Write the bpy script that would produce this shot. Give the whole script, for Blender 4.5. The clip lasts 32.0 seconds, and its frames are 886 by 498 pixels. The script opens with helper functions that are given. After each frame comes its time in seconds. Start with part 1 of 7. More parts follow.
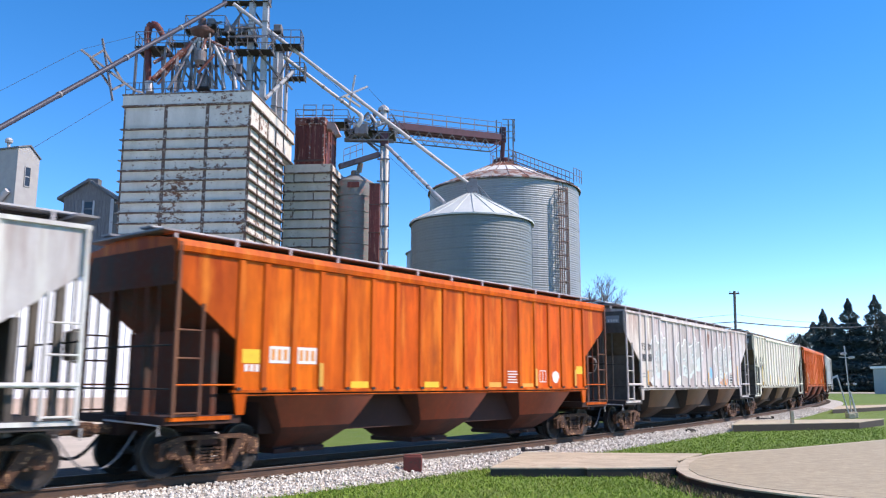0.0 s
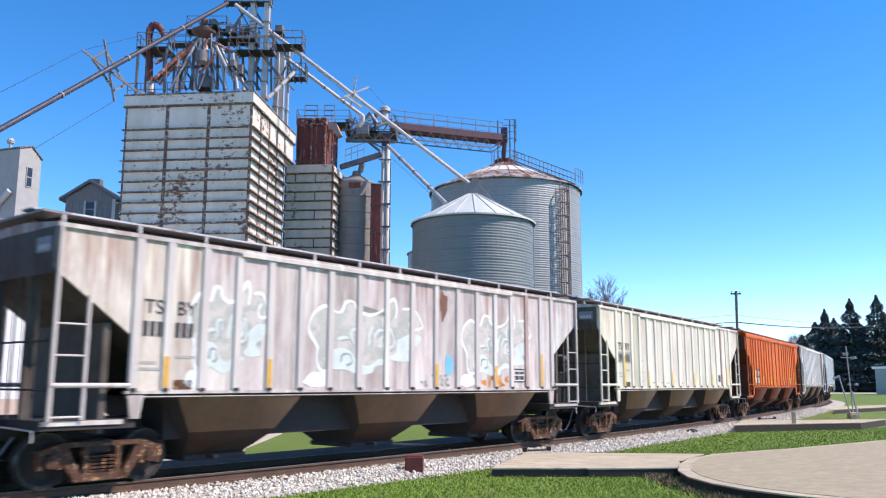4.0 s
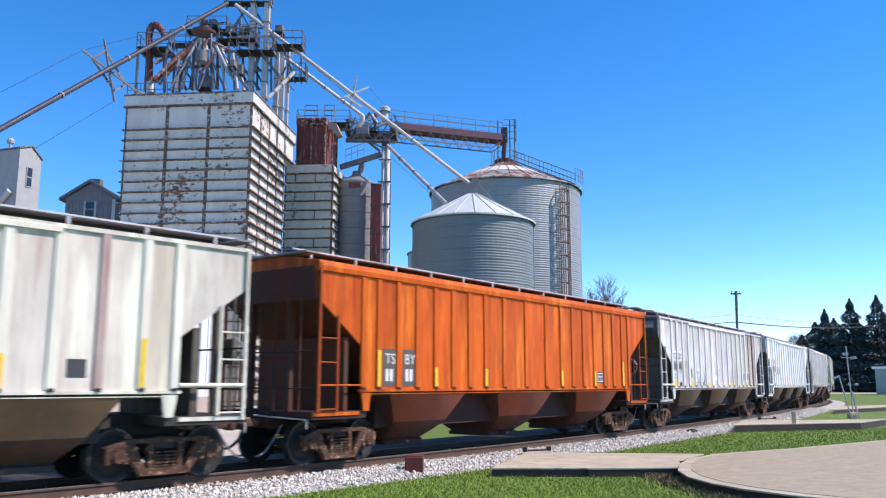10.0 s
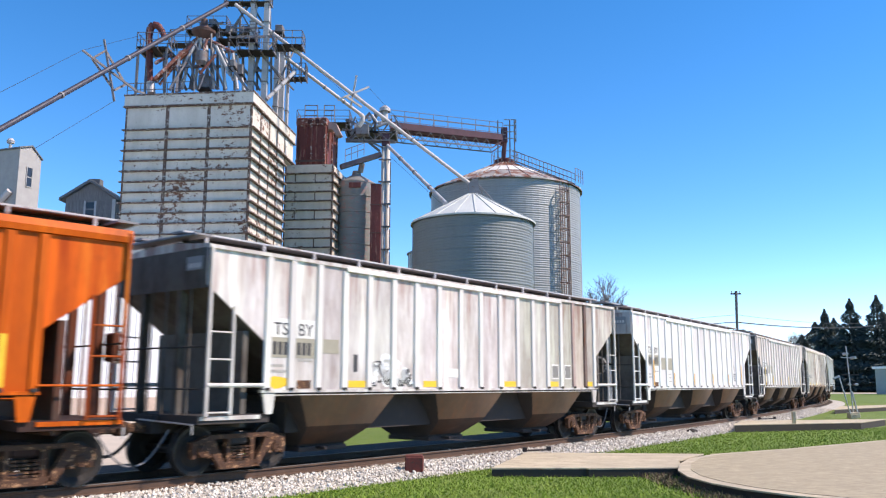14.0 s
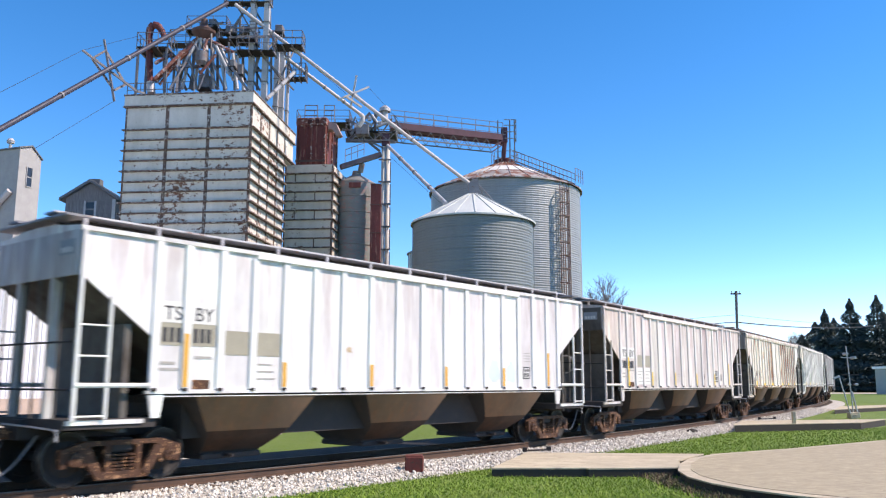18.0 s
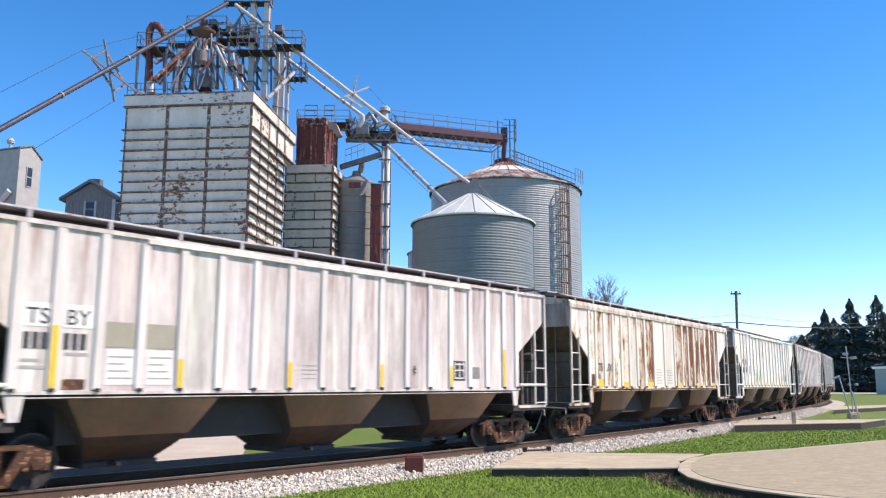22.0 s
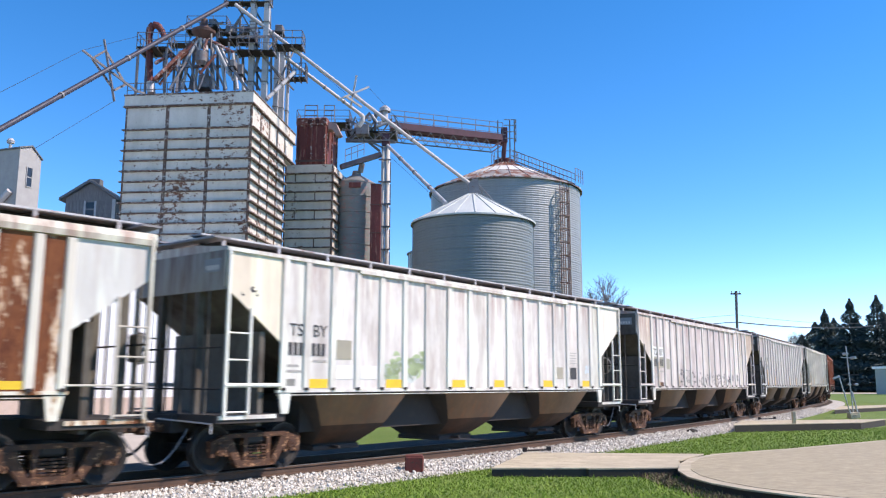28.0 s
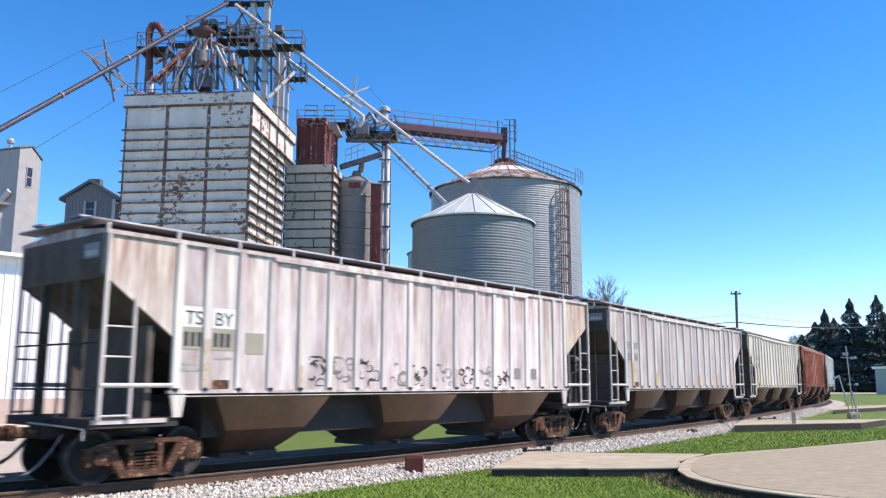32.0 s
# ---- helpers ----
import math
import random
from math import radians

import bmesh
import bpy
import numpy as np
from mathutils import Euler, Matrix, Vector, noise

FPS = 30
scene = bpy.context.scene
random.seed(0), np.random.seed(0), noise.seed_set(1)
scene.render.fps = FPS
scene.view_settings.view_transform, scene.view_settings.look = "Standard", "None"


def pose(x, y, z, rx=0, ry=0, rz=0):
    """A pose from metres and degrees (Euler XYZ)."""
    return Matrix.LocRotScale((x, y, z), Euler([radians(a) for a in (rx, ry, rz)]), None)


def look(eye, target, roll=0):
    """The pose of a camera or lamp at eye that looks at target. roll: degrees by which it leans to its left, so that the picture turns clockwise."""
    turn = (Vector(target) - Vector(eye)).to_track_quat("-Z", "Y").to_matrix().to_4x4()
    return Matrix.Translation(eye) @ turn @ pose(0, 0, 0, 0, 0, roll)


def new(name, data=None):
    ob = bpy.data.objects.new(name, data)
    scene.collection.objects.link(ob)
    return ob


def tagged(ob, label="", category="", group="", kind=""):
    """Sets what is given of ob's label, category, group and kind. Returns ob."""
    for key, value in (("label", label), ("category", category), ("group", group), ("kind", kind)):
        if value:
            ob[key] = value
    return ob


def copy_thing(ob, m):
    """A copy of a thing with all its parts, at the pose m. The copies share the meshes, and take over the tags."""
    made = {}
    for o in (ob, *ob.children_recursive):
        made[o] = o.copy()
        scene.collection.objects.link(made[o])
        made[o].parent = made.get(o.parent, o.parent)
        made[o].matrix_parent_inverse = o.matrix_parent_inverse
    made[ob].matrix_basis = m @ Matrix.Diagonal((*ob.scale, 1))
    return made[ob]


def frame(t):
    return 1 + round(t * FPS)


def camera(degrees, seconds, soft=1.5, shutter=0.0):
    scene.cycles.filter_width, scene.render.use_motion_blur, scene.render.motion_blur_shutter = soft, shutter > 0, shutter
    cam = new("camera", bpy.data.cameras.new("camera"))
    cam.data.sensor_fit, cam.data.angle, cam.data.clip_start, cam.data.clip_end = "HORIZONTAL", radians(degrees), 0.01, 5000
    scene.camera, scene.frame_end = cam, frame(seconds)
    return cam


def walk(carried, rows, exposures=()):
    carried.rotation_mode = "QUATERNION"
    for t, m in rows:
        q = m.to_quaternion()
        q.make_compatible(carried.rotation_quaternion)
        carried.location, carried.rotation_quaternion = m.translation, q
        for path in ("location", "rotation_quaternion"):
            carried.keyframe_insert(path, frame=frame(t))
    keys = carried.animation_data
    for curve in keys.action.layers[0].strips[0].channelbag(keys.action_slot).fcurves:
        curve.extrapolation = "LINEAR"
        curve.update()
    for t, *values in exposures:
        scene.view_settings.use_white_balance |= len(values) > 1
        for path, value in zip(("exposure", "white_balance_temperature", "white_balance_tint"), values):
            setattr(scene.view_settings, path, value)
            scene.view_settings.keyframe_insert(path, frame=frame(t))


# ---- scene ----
cam = camera(56.8, 32.0, soft=1.2, shutter=0.5)
EYE = (0.0, 0.0, 1.755)


def aim(dyaw, dpitch):
    """Camera pose turned by small angles (degrees) from its resting aim."""
    p, w = radians(9.2485 + dpitch), radians(dyaw)
    return look(EYE, (math.sin(w) * math.cos(p) * 50, math.cos(w) * math.cos(p) * 50, EYE[2] + math.sin(p) * 50), 0.147)


walk(cam, [(0.0, aim(0.10, -0.02)), (1.0, aim(0.065, -0.01)), (2.0, aim(0.045, 0.03)), (2.5, aim(0.04, 0.045)),
           (3.0, aim(0.0, -0.06)), (3.5, aim(0.0, 0.0)), (32.0, aim(0.0, 0.0))],
     exposures=[(0.0, 0.39, 7150, 20), (2.5, 0.41, 7200, 20), (6.0, 0.37, 7150, 20), (8.0, 0.34, 6950, 20), (10.0, 0.32, 6800, 20), (11.5, 0.39, 7300, 20), (13.0, 0.43, 7650, 20), (17.0, 0.42, 7550, 20),
                (20.0, 0.43, 7900, 20), (22.0, 0.42, 7700, 20), (24.0, 0.39, 7350, 20), (25.0, 0.37, 7250, 20), (28.0, 0.38, 7250, 20), (32.0, 0.38, 7250, 20)])

# ---- world and sun ----
SUN_EL, SUN_AZ = 47.0, (0.997, -0.07)
world = bpy.data.worlds.new("world")
scene.world = world
world.use_nodes = True
wn = world.node_tree
sky = wn.nodes.new("ShaderNodeTexSky")
sky.sky_type, sky.sun_disc = "NISHITA", False
sky.sun_elevation = radians(SUN_EL)
sky.sun_rotation = math.atan2(SUN_AZ[0], SUN_AZ[1])
sky.air_density, sky.dust_density, sky.ozone_density, sky.altitude = 0.8, 0.0, 2.0, 2000
wn.nodes["Background"].inputs["Strength"].default_value = 0.13
deep = wn.nodes.new("ShaderNodeHueSaturation")
deep.inputs["Saturation"].default_value, deep.inputs["Value"].default_value = 1.36, 1.83
deep.inputs["Hue"].default_value = 0.4995
wn.links.new(sky.outputs[0], deep.inputs["Color"])
wn.links.new(deep.outputs[0], wn.nodes["Background"].inputs["Color"])
sun = new("sun", bpy.data.lights.new("sun", "SUN"))
sun.data.energy, sun.data.angle, sun.data.color = 4.6, radians(0.55), (1.0, 0.95, 0.87)
n_ = math.hypot(*SUN_AZ)
sun.matrix_world = look((60, -30, 80), (60 - SUN_AZ[0] / n_ * math.cos(radians(SUN_EL)) * 50,
                                         -30 - SUN_AZ[1] / n_ * math.cos(radians(SUN_EL)) * 50,
                                         80 - math.sin(radians(SUN_EL)) * 50))

# ---- materials ----


class Net:
    """A small builder of node materials."""

    def __init__(self, name):
        self.m = bpy.data.materials.new(name)
        self.m.use_nodes = True
        self.t = self.m.node_tree
        self.b = self.t.nodes["Principled BSDF"]
        self.co = self.t.nodes.new("ShaderNodeTexCoord").outputs["Object"]

    def node(self, kind, **ins):
        n = self.t.nodes.new(kind)
        for k, v in ins.items():
            self.put(n.inputs[k.replace("_", " ")], v)
        return n

    def put(self, sock, v):
        if isinstance(v, bpy.types.NodeSocket):
            self.t.links.new(v, sock)
        else:
            sock.default_value = v

    def mapped(self, scale, co=None):
        n = self.node("ShaderNodeMapping", Scale=scale)
        self.put(n.inputs["Vector"], co or self.co)
        return n.outputs[0]

    def noise(self, scale, detail=4, rough=0.6, stretch=None, co=None):
        n = self.node("ShaderNodeTexNoise", Scale=scale, Detail=detail, Roughness=rough)
        self.put(n.inputs["Vector"], self.mapped(stretch, co) if stretch else (co or self.co))
        return n.outputs["Fac"]

    def ramp(self, fac, lo, hi, a=0.0, b=1.0):
        n = self.node("ShaderNodeMapRange")
        for i, v in enumerate((fac, lo, hi, a, b)):
            self.put(n.inputs[i], v)
        return n.outputs[0]

    def mix(self, fac, a, b, mode="MIX"):
        n = self.t.nodes.new("ShaderNodeMix")
        n.data_type, n.blend_type = "RGBA", mode
        for s, v in ((n.inputs[0], fac), (n.inputs[6], a), (n.inputs[7], b)):
            self.put(s, (*v, 1) if isinstance(v, tuple) and len(v) == 3 else v)
        return n.outputs[2]

    def math(self, op, a, b=0.0):
        n = self.t.nodes.new("ShaderNodeMath")
        n.operation = op
        self.put(n.inputs[0], a), self.put(n.inputs[1], b)
        return n.outputs[0]

    def bump(self, h, strength=0.3, dist=0.01):
        n = self.node("ShaderNodeBump", Strength=strength, Distance=dist, Height=h)
        self.put(self.b.inputs["Normal"], n.outputs[0])

    def done(self, color, rough=0.6, metal=0.0):
        self.put(self.b.inputs["Base Color"], (*color, 1) if isinstance(color, tuple) else color)
        self.put(self.b.inputs["Roughness"], rough)
        self.put(self.b.inputs["Metallic"], metal)
        return self.m


def plain(name, base, rough=0.6, metal=0.0, var=0.25, scale=2.0, rust=None, rust_at=0.62, stretch=None, bump=0.15, random_by=0.0):
    """A painted or raw surface with two scales of variation and, where given, stains of another colour."""
    n = Net(name)
    big = n.noise(scale, 5, 0.6, stretch)
    fine = n.noise(scale * 9, 3, 0.6)
    dark = tuple(c * (1 - var) for c in base)
    col = n.mix(n.ramp(big, 0.3, 0.7), dark, tuple(min(1, c * (1 + var * 0.4)) for c in base))
    col = n.mix(n.ramp(fine, 0.35, 0.65, 0, 0.5), col, dark)
    if random_by:
        rnd = n.t.nodes.new("ShaderNodeObjectInfo").outputs["Random"]
        col = n.mix(n.ramp(rnd, 0, 1, 0, random_by), col, tuple(c * 0.45 for c in base))
    if rust:
        s = n.noise(scale * 2.3, 7, 0.68, stretch)
        col = n.mix(n.ramp(s, rust_at, rust_at + 0.07), col, rust)
    n.bump(fine, bump)
    return n.done(col, n.ramp(big, 0.3, 0.7, max(0, rough - 0.1), min(1, rough + 0.1)), metal)


def car_paint():
    """Weathered hopper-car paint: the colour is the object's own, its alpha the share of rust."""
    n = Net("car paint")
    info = n.t.nodes.new("ShaderNodeObjectInfo")
    base, rusty = info.outputs["Color"], info.outputs["Alpha"]
    off = n.node("ShaderNodeVectorMath")
    off.operation = "MULTIPLY_ADD"
    n.put(off.inputs[0], base), n.put(off.inputs[1], (37.0, 53.0, 91.0)), n.put(off.inputs[2], n.co)
    co = off.outputs[0]
    streak = n.noise(1.0, 6, 0.66, (2.8, 2.8, 0.55), co)
    blot = n.noise(0.75, 5, 0.62, (1, 1, 0.55), co)
    fine = n.noise(14.0, 4, 0.65, (1, 1, 0.5), co)
    dirt = n.math("MULTIPLY", n.ramp(rusty, 0.05, 0.36, 0.15, 1.0), n.ramp(rusty, 0.53, 0.55, 1.0, 0.25))
    col = n.mix(n.math("MULTIPLY", dirt, n.ramp(streak, 0.40, 0.68, 0.0, 0.8)), base, n.mix(0.62, base, (0.28, 0.20, 0.16), "MULTIPLY"))
    col = n.mix(n.math("MULTIPLY", dirt, n.ramp(n.noise(1.0, 5, 0.7, (7, 7, 0.22), co), 0.5, 0.75, 0.0, 0.45)), col, n.mix(0.5, base, (0.35, 0.30, 0.27), "MULTIPLY"))
    col = n.mix(n.ramp(blot, 0.45, 0.72, 0.0, 0.8), col, n.mix(1.0, col, (1.22, 1.22, 1.20), "MULTIPLY"))
    mottle = n.noise(2.6, 6, 0.72, (1, 1, 0.6), co)
    col = n.mix(n.math("MULTIPLY", dirt, n.ramp(mottle, 0.44, 0.62, 0.0, 0.65)), col, n.mix(1.0, col, (0.82, 0.76, 0.74), "MULTIPLY"))
    z = n.node("ShaderNodeSeparateXYZ")
    n.put(z.inputs[0], n.co)
    drip = n.math("ADD", n.noise(1.0, 5, 0.7, (4.5, 4.5, 0.35), co), n.ramp(z.outputs["Z"], 2.9, 4.3, 0.0, 0.16))
    col = n.mix(n.math("MULTIPLY", dirt, n.ramp(drip, 0.58, 0.74, 0.0, 0.85)), col, n.mix(1.0, base, (0.56, 0.37, 0.34), "MULTIPLY"))
    shine = n.noise(1.0, 4, 0.6, (3.2, 3.2, 0.3), co)
    col = n.mix(n.ramp(shine, 0.50, 0.72, 0.0, 0.8), col, n.mix(1.0, base, (1.4, 1.52, 1.4), "MULTIPLY"))
    hue = n.node("ShaderNodeSeparateColor")
    n.put(hue.inputs[0], base)
    warm = n.ramp(hue.outputs["Blue"], 0.01, 0.06, 1.0, 0.0)
    col = n.mix(n.math("MULTIPLY", warm, n.ramp(n.noise(1.0, 5, 0.65, (2.2, 2.2, 0.22), co), 0.54, 0.70, 0.0, 0.75)), col, (0.86, 0.26, 0.03))
    col = n.mix(n.math("MULTIPLY", warm, n.ramp(n.noise(1.0, 6, 0.7, (1.6, 1.6, 0.5), co), 0.56, 0.72, 0.0, 0.7)), col, (0.26, 0.055, 0.012))
    edge = n.math("SUBTRACT", 0.90, n.math("MULTIPLY", rusty, 0.62))
    lumps = n.noise(1.5, 6, 0.70, (1.9, 1.9, 0.8), co)
    wear = n.math("ADD", n.math("ADD", n.math("MULTIPLY", streak, 0.50), n.math("MULTIPLY", lumps, 0.34)), n.math("MULTIPLY", fine, 0.16))
    mask = n.ramp(wear, edge, n.math("ADD", edge, 0.035))
    rust = n.mix(n.ramp(lumps, 0.38, 0.62), n.mix(n.ramp(fine, 0.35, 0.65), (0.075, 0.024, 0.016), (0.16, 0.055, 0.03)), (0.22, 0.08, 0.036))
    stain = n.ramp(wear, n.math("SUBTRACT", edge, 0.045), edge, 0.0, 0.65)
    col = n.mix(n.math("MULTIPLY", stain, n.ramp(rusty, 0.3, 0.6)), col, n.mix(1.0, base, (0.80, 0.50, 0.26), "MULTIPLY"))
    col = n.mix(mask, col, rust)
    n.bump(n.noise(1.1, 3, 0.5, (1, 1, 0.6), co), 0.35, 0.03)
    n.b.inputs["Specular IOR Level"].default_value = 0.15
    return n.done(col, n.ramp(mask, 0, 1, 0.52, 0.85))


PAINT = car_paint()


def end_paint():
    """The car's own paint multiplied dark to stand for shade, under black grime and brake dust, as on the ends of
    hard-worked cars.
    """
    n = Net("grimy end paint with painted shade")
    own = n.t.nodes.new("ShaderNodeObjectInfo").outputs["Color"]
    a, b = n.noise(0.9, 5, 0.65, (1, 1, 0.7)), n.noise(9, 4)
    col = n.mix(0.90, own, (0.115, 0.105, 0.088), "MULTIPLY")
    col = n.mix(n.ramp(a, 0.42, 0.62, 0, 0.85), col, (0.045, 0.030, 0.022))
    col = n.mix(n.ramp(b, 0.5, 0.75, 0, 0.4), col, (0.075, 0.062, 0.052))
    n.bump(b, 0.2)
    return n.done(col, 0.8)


SOOTY_SHADE = end_paint()


def under_paint(name, tint, black_share):
    """Brown road grime over the car's own colour; the last argument sets how black it goes."""
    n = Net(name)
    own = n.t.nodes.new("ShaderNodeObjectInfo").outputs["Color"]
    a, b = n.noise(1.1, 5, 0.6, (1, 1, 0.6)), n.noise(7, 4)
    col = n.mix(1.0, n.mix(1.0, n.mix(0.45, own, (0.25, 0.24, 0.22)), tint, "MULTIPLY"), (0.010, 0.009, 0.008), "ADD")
    col = n.mix(n.ramp(a, 0.40, 0.66, black_share * 0.5, black_share), col, (0.016, 0.012, 0.011))
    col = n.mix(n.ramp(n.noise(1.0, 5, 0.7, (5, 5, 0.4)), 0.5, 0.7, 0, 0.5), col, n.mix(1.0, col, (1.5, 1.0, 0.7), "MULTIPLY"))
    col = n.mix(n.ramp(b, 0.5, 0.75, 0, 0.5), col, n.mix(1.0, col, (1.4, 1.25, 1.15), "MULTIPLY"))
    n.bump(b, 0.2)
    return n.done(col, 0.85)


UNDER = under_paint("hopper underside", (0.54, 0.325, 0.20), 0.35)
# darker copy for the lower sheets, with their shade in the colour
UNDER_RUST_SHADE = under_paint("rusty hopper underside with painted shade", (0.24, 0.125, 0.085), 0.8)


def under_shade():
    """Black brake dust and painted shade that let a little of the car's colour through."""
    n = Net("grimy underframe with painted shade")
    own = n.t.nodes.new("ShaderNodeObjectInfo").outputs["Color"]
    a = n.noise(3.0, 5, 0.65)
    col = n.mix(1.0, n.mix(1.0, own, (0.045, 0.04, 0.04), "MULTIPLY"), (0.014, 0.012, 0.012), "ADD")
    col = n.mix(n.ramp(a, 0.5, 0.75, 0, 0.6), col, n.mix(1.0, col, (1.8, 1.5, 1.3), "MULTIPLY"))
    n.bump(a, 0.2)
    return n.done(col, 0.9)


UNDER_SHADE = under_shade()
DARK_STEEL = plain("grimy dark steel", (0.040, 0.034, 0.033), 0.8, 0.1, 0.4, 5)
TRUCK_RUST = plain("rusty cast steel", (0.10, 0.042, 0.021), 0.8, 0.0, 0.6, 5, (0.46, 0.25, 0.13), 0.56)
WHEEL = plain("worn wheel steel", (0.022, 0.018, 0.017), 0.75, 0.0, 0.4, 8, (0.05, 0.025, 0.016), 0.6)
TREAD = plain("polished tread", (0.20, 0.19, 0.18), 0.75, 0.0, 0.2, 8)
RIM = plain("worn rim steel", (0.075, 0.07, 0.067), 0.36, 0.7, 0.4, 8, (0.03, 0.022, 0.02), 0.52)
YELLOW = plain("reflective yellow", (0.80, 0.52, 0.03), 0.5, 0, 0.15, 6)
AMBER = plain("faded amber", (0.72, 0.38, 0.06), 0.55, 0, 0.15, 6)
LETTER_DARK = plain("stencil black", (0.05, 0.05, 0.055), 0.7, 0, 0.2, 9)
LETTER_FAINT = plain("faint stencil grey", (0.40, 0.385, 0.36), 0.7, 0, 0.25, 9)
LETTER_GREY = plain("stencil grey", (0.24, 0.235, 0.22), 0.7, 0, 0.25, 9)
PATCH_WHITE = plain("patch white", (0.74, 0.73, 0.70), 0.6, 0, 0.12, 5)
BED_SHADE = plain("oily track bed with painted shade", (0.036, 0.031, 0.027), 0.95, 0, 0.5, 7, (0.075, 0.062, 0.052), 0.62, None, 0.8)
BALLAST = plain("pale limestone ballast", (0.54, 0.51, 0.46), 0.95, 0, 0.5, 9, (0.22, 0.20, 0.18), 0.6, None, 0.8)
TIE = plain("weathered tie wood", (0.115, 0.085, 0.065), 0.9, 0, 0.45, 5, None, 0.6, (0.5, 4, 4), 0.4, 0.4)
RAIL_SIDE = plain("rail rust", (0.13, 0.075, 0.05), 0.8, 0.2, 0.4, 3)
PAD = plain("tan worn concrete pad", (0.43, 0.365, 0.245), 0.95, 0, 0.35, 5.0, (0.29, 0.24, 0.165), 0.54, (0.6, 1.2, 1), 0.9)
CONCRETE = plain("aged concrete", (0.53, 0.455, 0.325), 0.92, 0, 0.35, 2.0, (0.34, 0.27, 0.20), 0.55, (0.5, 1.3, 1), 0.6)
CONCRETE_DARK = plain("dark concrete edge", (0.045, 0.038, 0.033), 0.92, 0, 0.4, 2.5, None, 0.6, None, 0.5)
YARD = plain("tan gravel yard", (0.52, 0.45, 0.37), 0.95, 0, 0.2, 0.5, None, 0.6, None, 0.4)


def peeling(name, base, rust_share):
    """Old white cladding: dirt runs, and rust that gathers in patches."""
    n = Net(name)
    run, patchy, speck, fine = n.noise(0.9, 5, 0.6, (1, 1, 0.35)), n.noise(0.28, 3, 0.5), n.noise(2.2, 7, 0.7, (1, 1, 1.7)), n.noise(12, 3)
    col = n.mix(n.ramp(run, 0.35, 0.7, 0, 0.6), base, tuple(c * k for c, k in zip(base, (0.62, 0.59, 0.55))))
    col = n.mix(n.ramp(fine, 0.4, 0.7, 0, 0.3), col, tuple(c * 0.6 for c in base))
    where = n.math("ADD", n.math("MULTIPLY", speck, 0.55), n.math("MULTIPLY", patchy, 0.45))
    mask = n.ramp(where, rust_share, rust_share + 0.035)
    col = n.mix(mask, col, n.mix(n.ramp(fine, 0.35, 0.65), (0.115, 0.045, 0.028), (0.25, 0.12, 0.075)))
    n.bump(speck, 0.3, 0.02)
    return n.done(col, 0.8)


TOWER_WHITE = peeling("peeling white tower cladding", (0.71, 0.66, 0.595), 0.552)
ANNEX_WHITE = peeling("dirty annex cladding", (0.68, 0.62, 0.54), 0.545)
TOWER_RUST = plain("rusted flashing", (0.165, 0.10, 0.08), 0.85, 0.0, 0.5, 2.5, (0.47, 0.43, 0.39), 0.525)
TANK_SLATE = plain("slate grey tank steel", (0.215, 0.23, 0.228), 0.65, 0.0, 0.25, 0.8, (0.30, 0.165, 0.16), 0.54, (1, 1, 3.5))
GALV = plain("galvanised steel", (0.31, 0.33, 0.34), 0.55, 0.3, 0.16, 1.1, (0.30, 0.29, 0.28), 0.66, (1, 1, 0.4))
GALV_DULL = plain("dull weathered galvanised steel", (0.185, 0.215, 0.225), 0.6, 0.15, 0.16, 1.1, (0.22, 0.22, 0.22), 0.66, (1, 1, 0.4))
ROOF_PALE = plain("pale galvanised roof sheet", (0.56, 0.59, 0.57), 0.6, 0.0, 0.12, 0.8, (0.46, 0.47, 0.46), 0.62)
GALV_RUST = plain("rusted galvanised roof", (0.50, 0.47, 0.44), 0.6, 0.3, 0.3, 0.5, (0.24, 0.105, 0.065), 0.47)
ROOF_RUST = plain("rust red roof sheet", (0.26, 0.10, 0.07), 0.8, 0.1, 0.4, 0.8, (0.42, 0.36, 0.33), 0.58)
OXBLOOD = plain("oxblood painted steel", (0.20, 0.045, 0.04), 0.7, 0, 0.6, 0.9, (0.32, 0.15, 0.11), 0.56, (2.4, 2.4, 0.25))
CONE_RUST = plain("rusty cone steel", (0.15, 0.085, 0.075), 0.75, 0.1, 0.4, 2)
SPOUT_RED = plain("brick red spout paint", (0.25, 0.085, 0.065), 0.75, 0, 0.5, 1.6, (0.48, 0.44, 0.42), 0.54)
FADED_PINK = plain("sun-faded pink paint", (0.46, 0.33, 0.31), 0.7, 0, 0.3, 1.5, (0.26, 0.10, 0.07), 0.56)
BRIDGE_RED = plain("faded bridge red", (0.135, 0.062, 0.082), 0.7, 0.1, 0.35, 1.5)
HEAD_STEEL = plain("dark weathered structural steel", (0.225, 0.215, 0.23), 0.7, 0.2, 0.35, 1.2, (0.17, 0.10, 0.08), 0.58)
PALE_STEEL = plain("chalky pale steel", (0.52, 0.51, 0.52), 0.6, 0.2, 0.28, 1.3, (0.22, 0.12, 0.09), 0.60)
MID_STEEL = plain("weathered grey steel", (0.25, 0.245, 0.26), 0.65, 0.3, 0.35, 1.5, (0.16, 0.085, 0.06), 0.58)
COLUMN_WHITE = plain("chalky white column paint", (0.60, 0.565, 0.53), 0.7, 0, 0.2, 1.2, (0.24, 0.12, 0.08), 0.60, (2, 2, 0.5))
PIPE_MAUVE = plain("oxidised spout steel", (0.048, 0.05, 0.078), 0.6, 0.2, 0.3, 0.9, (0.09, 0.07, 0.09), 0.6)
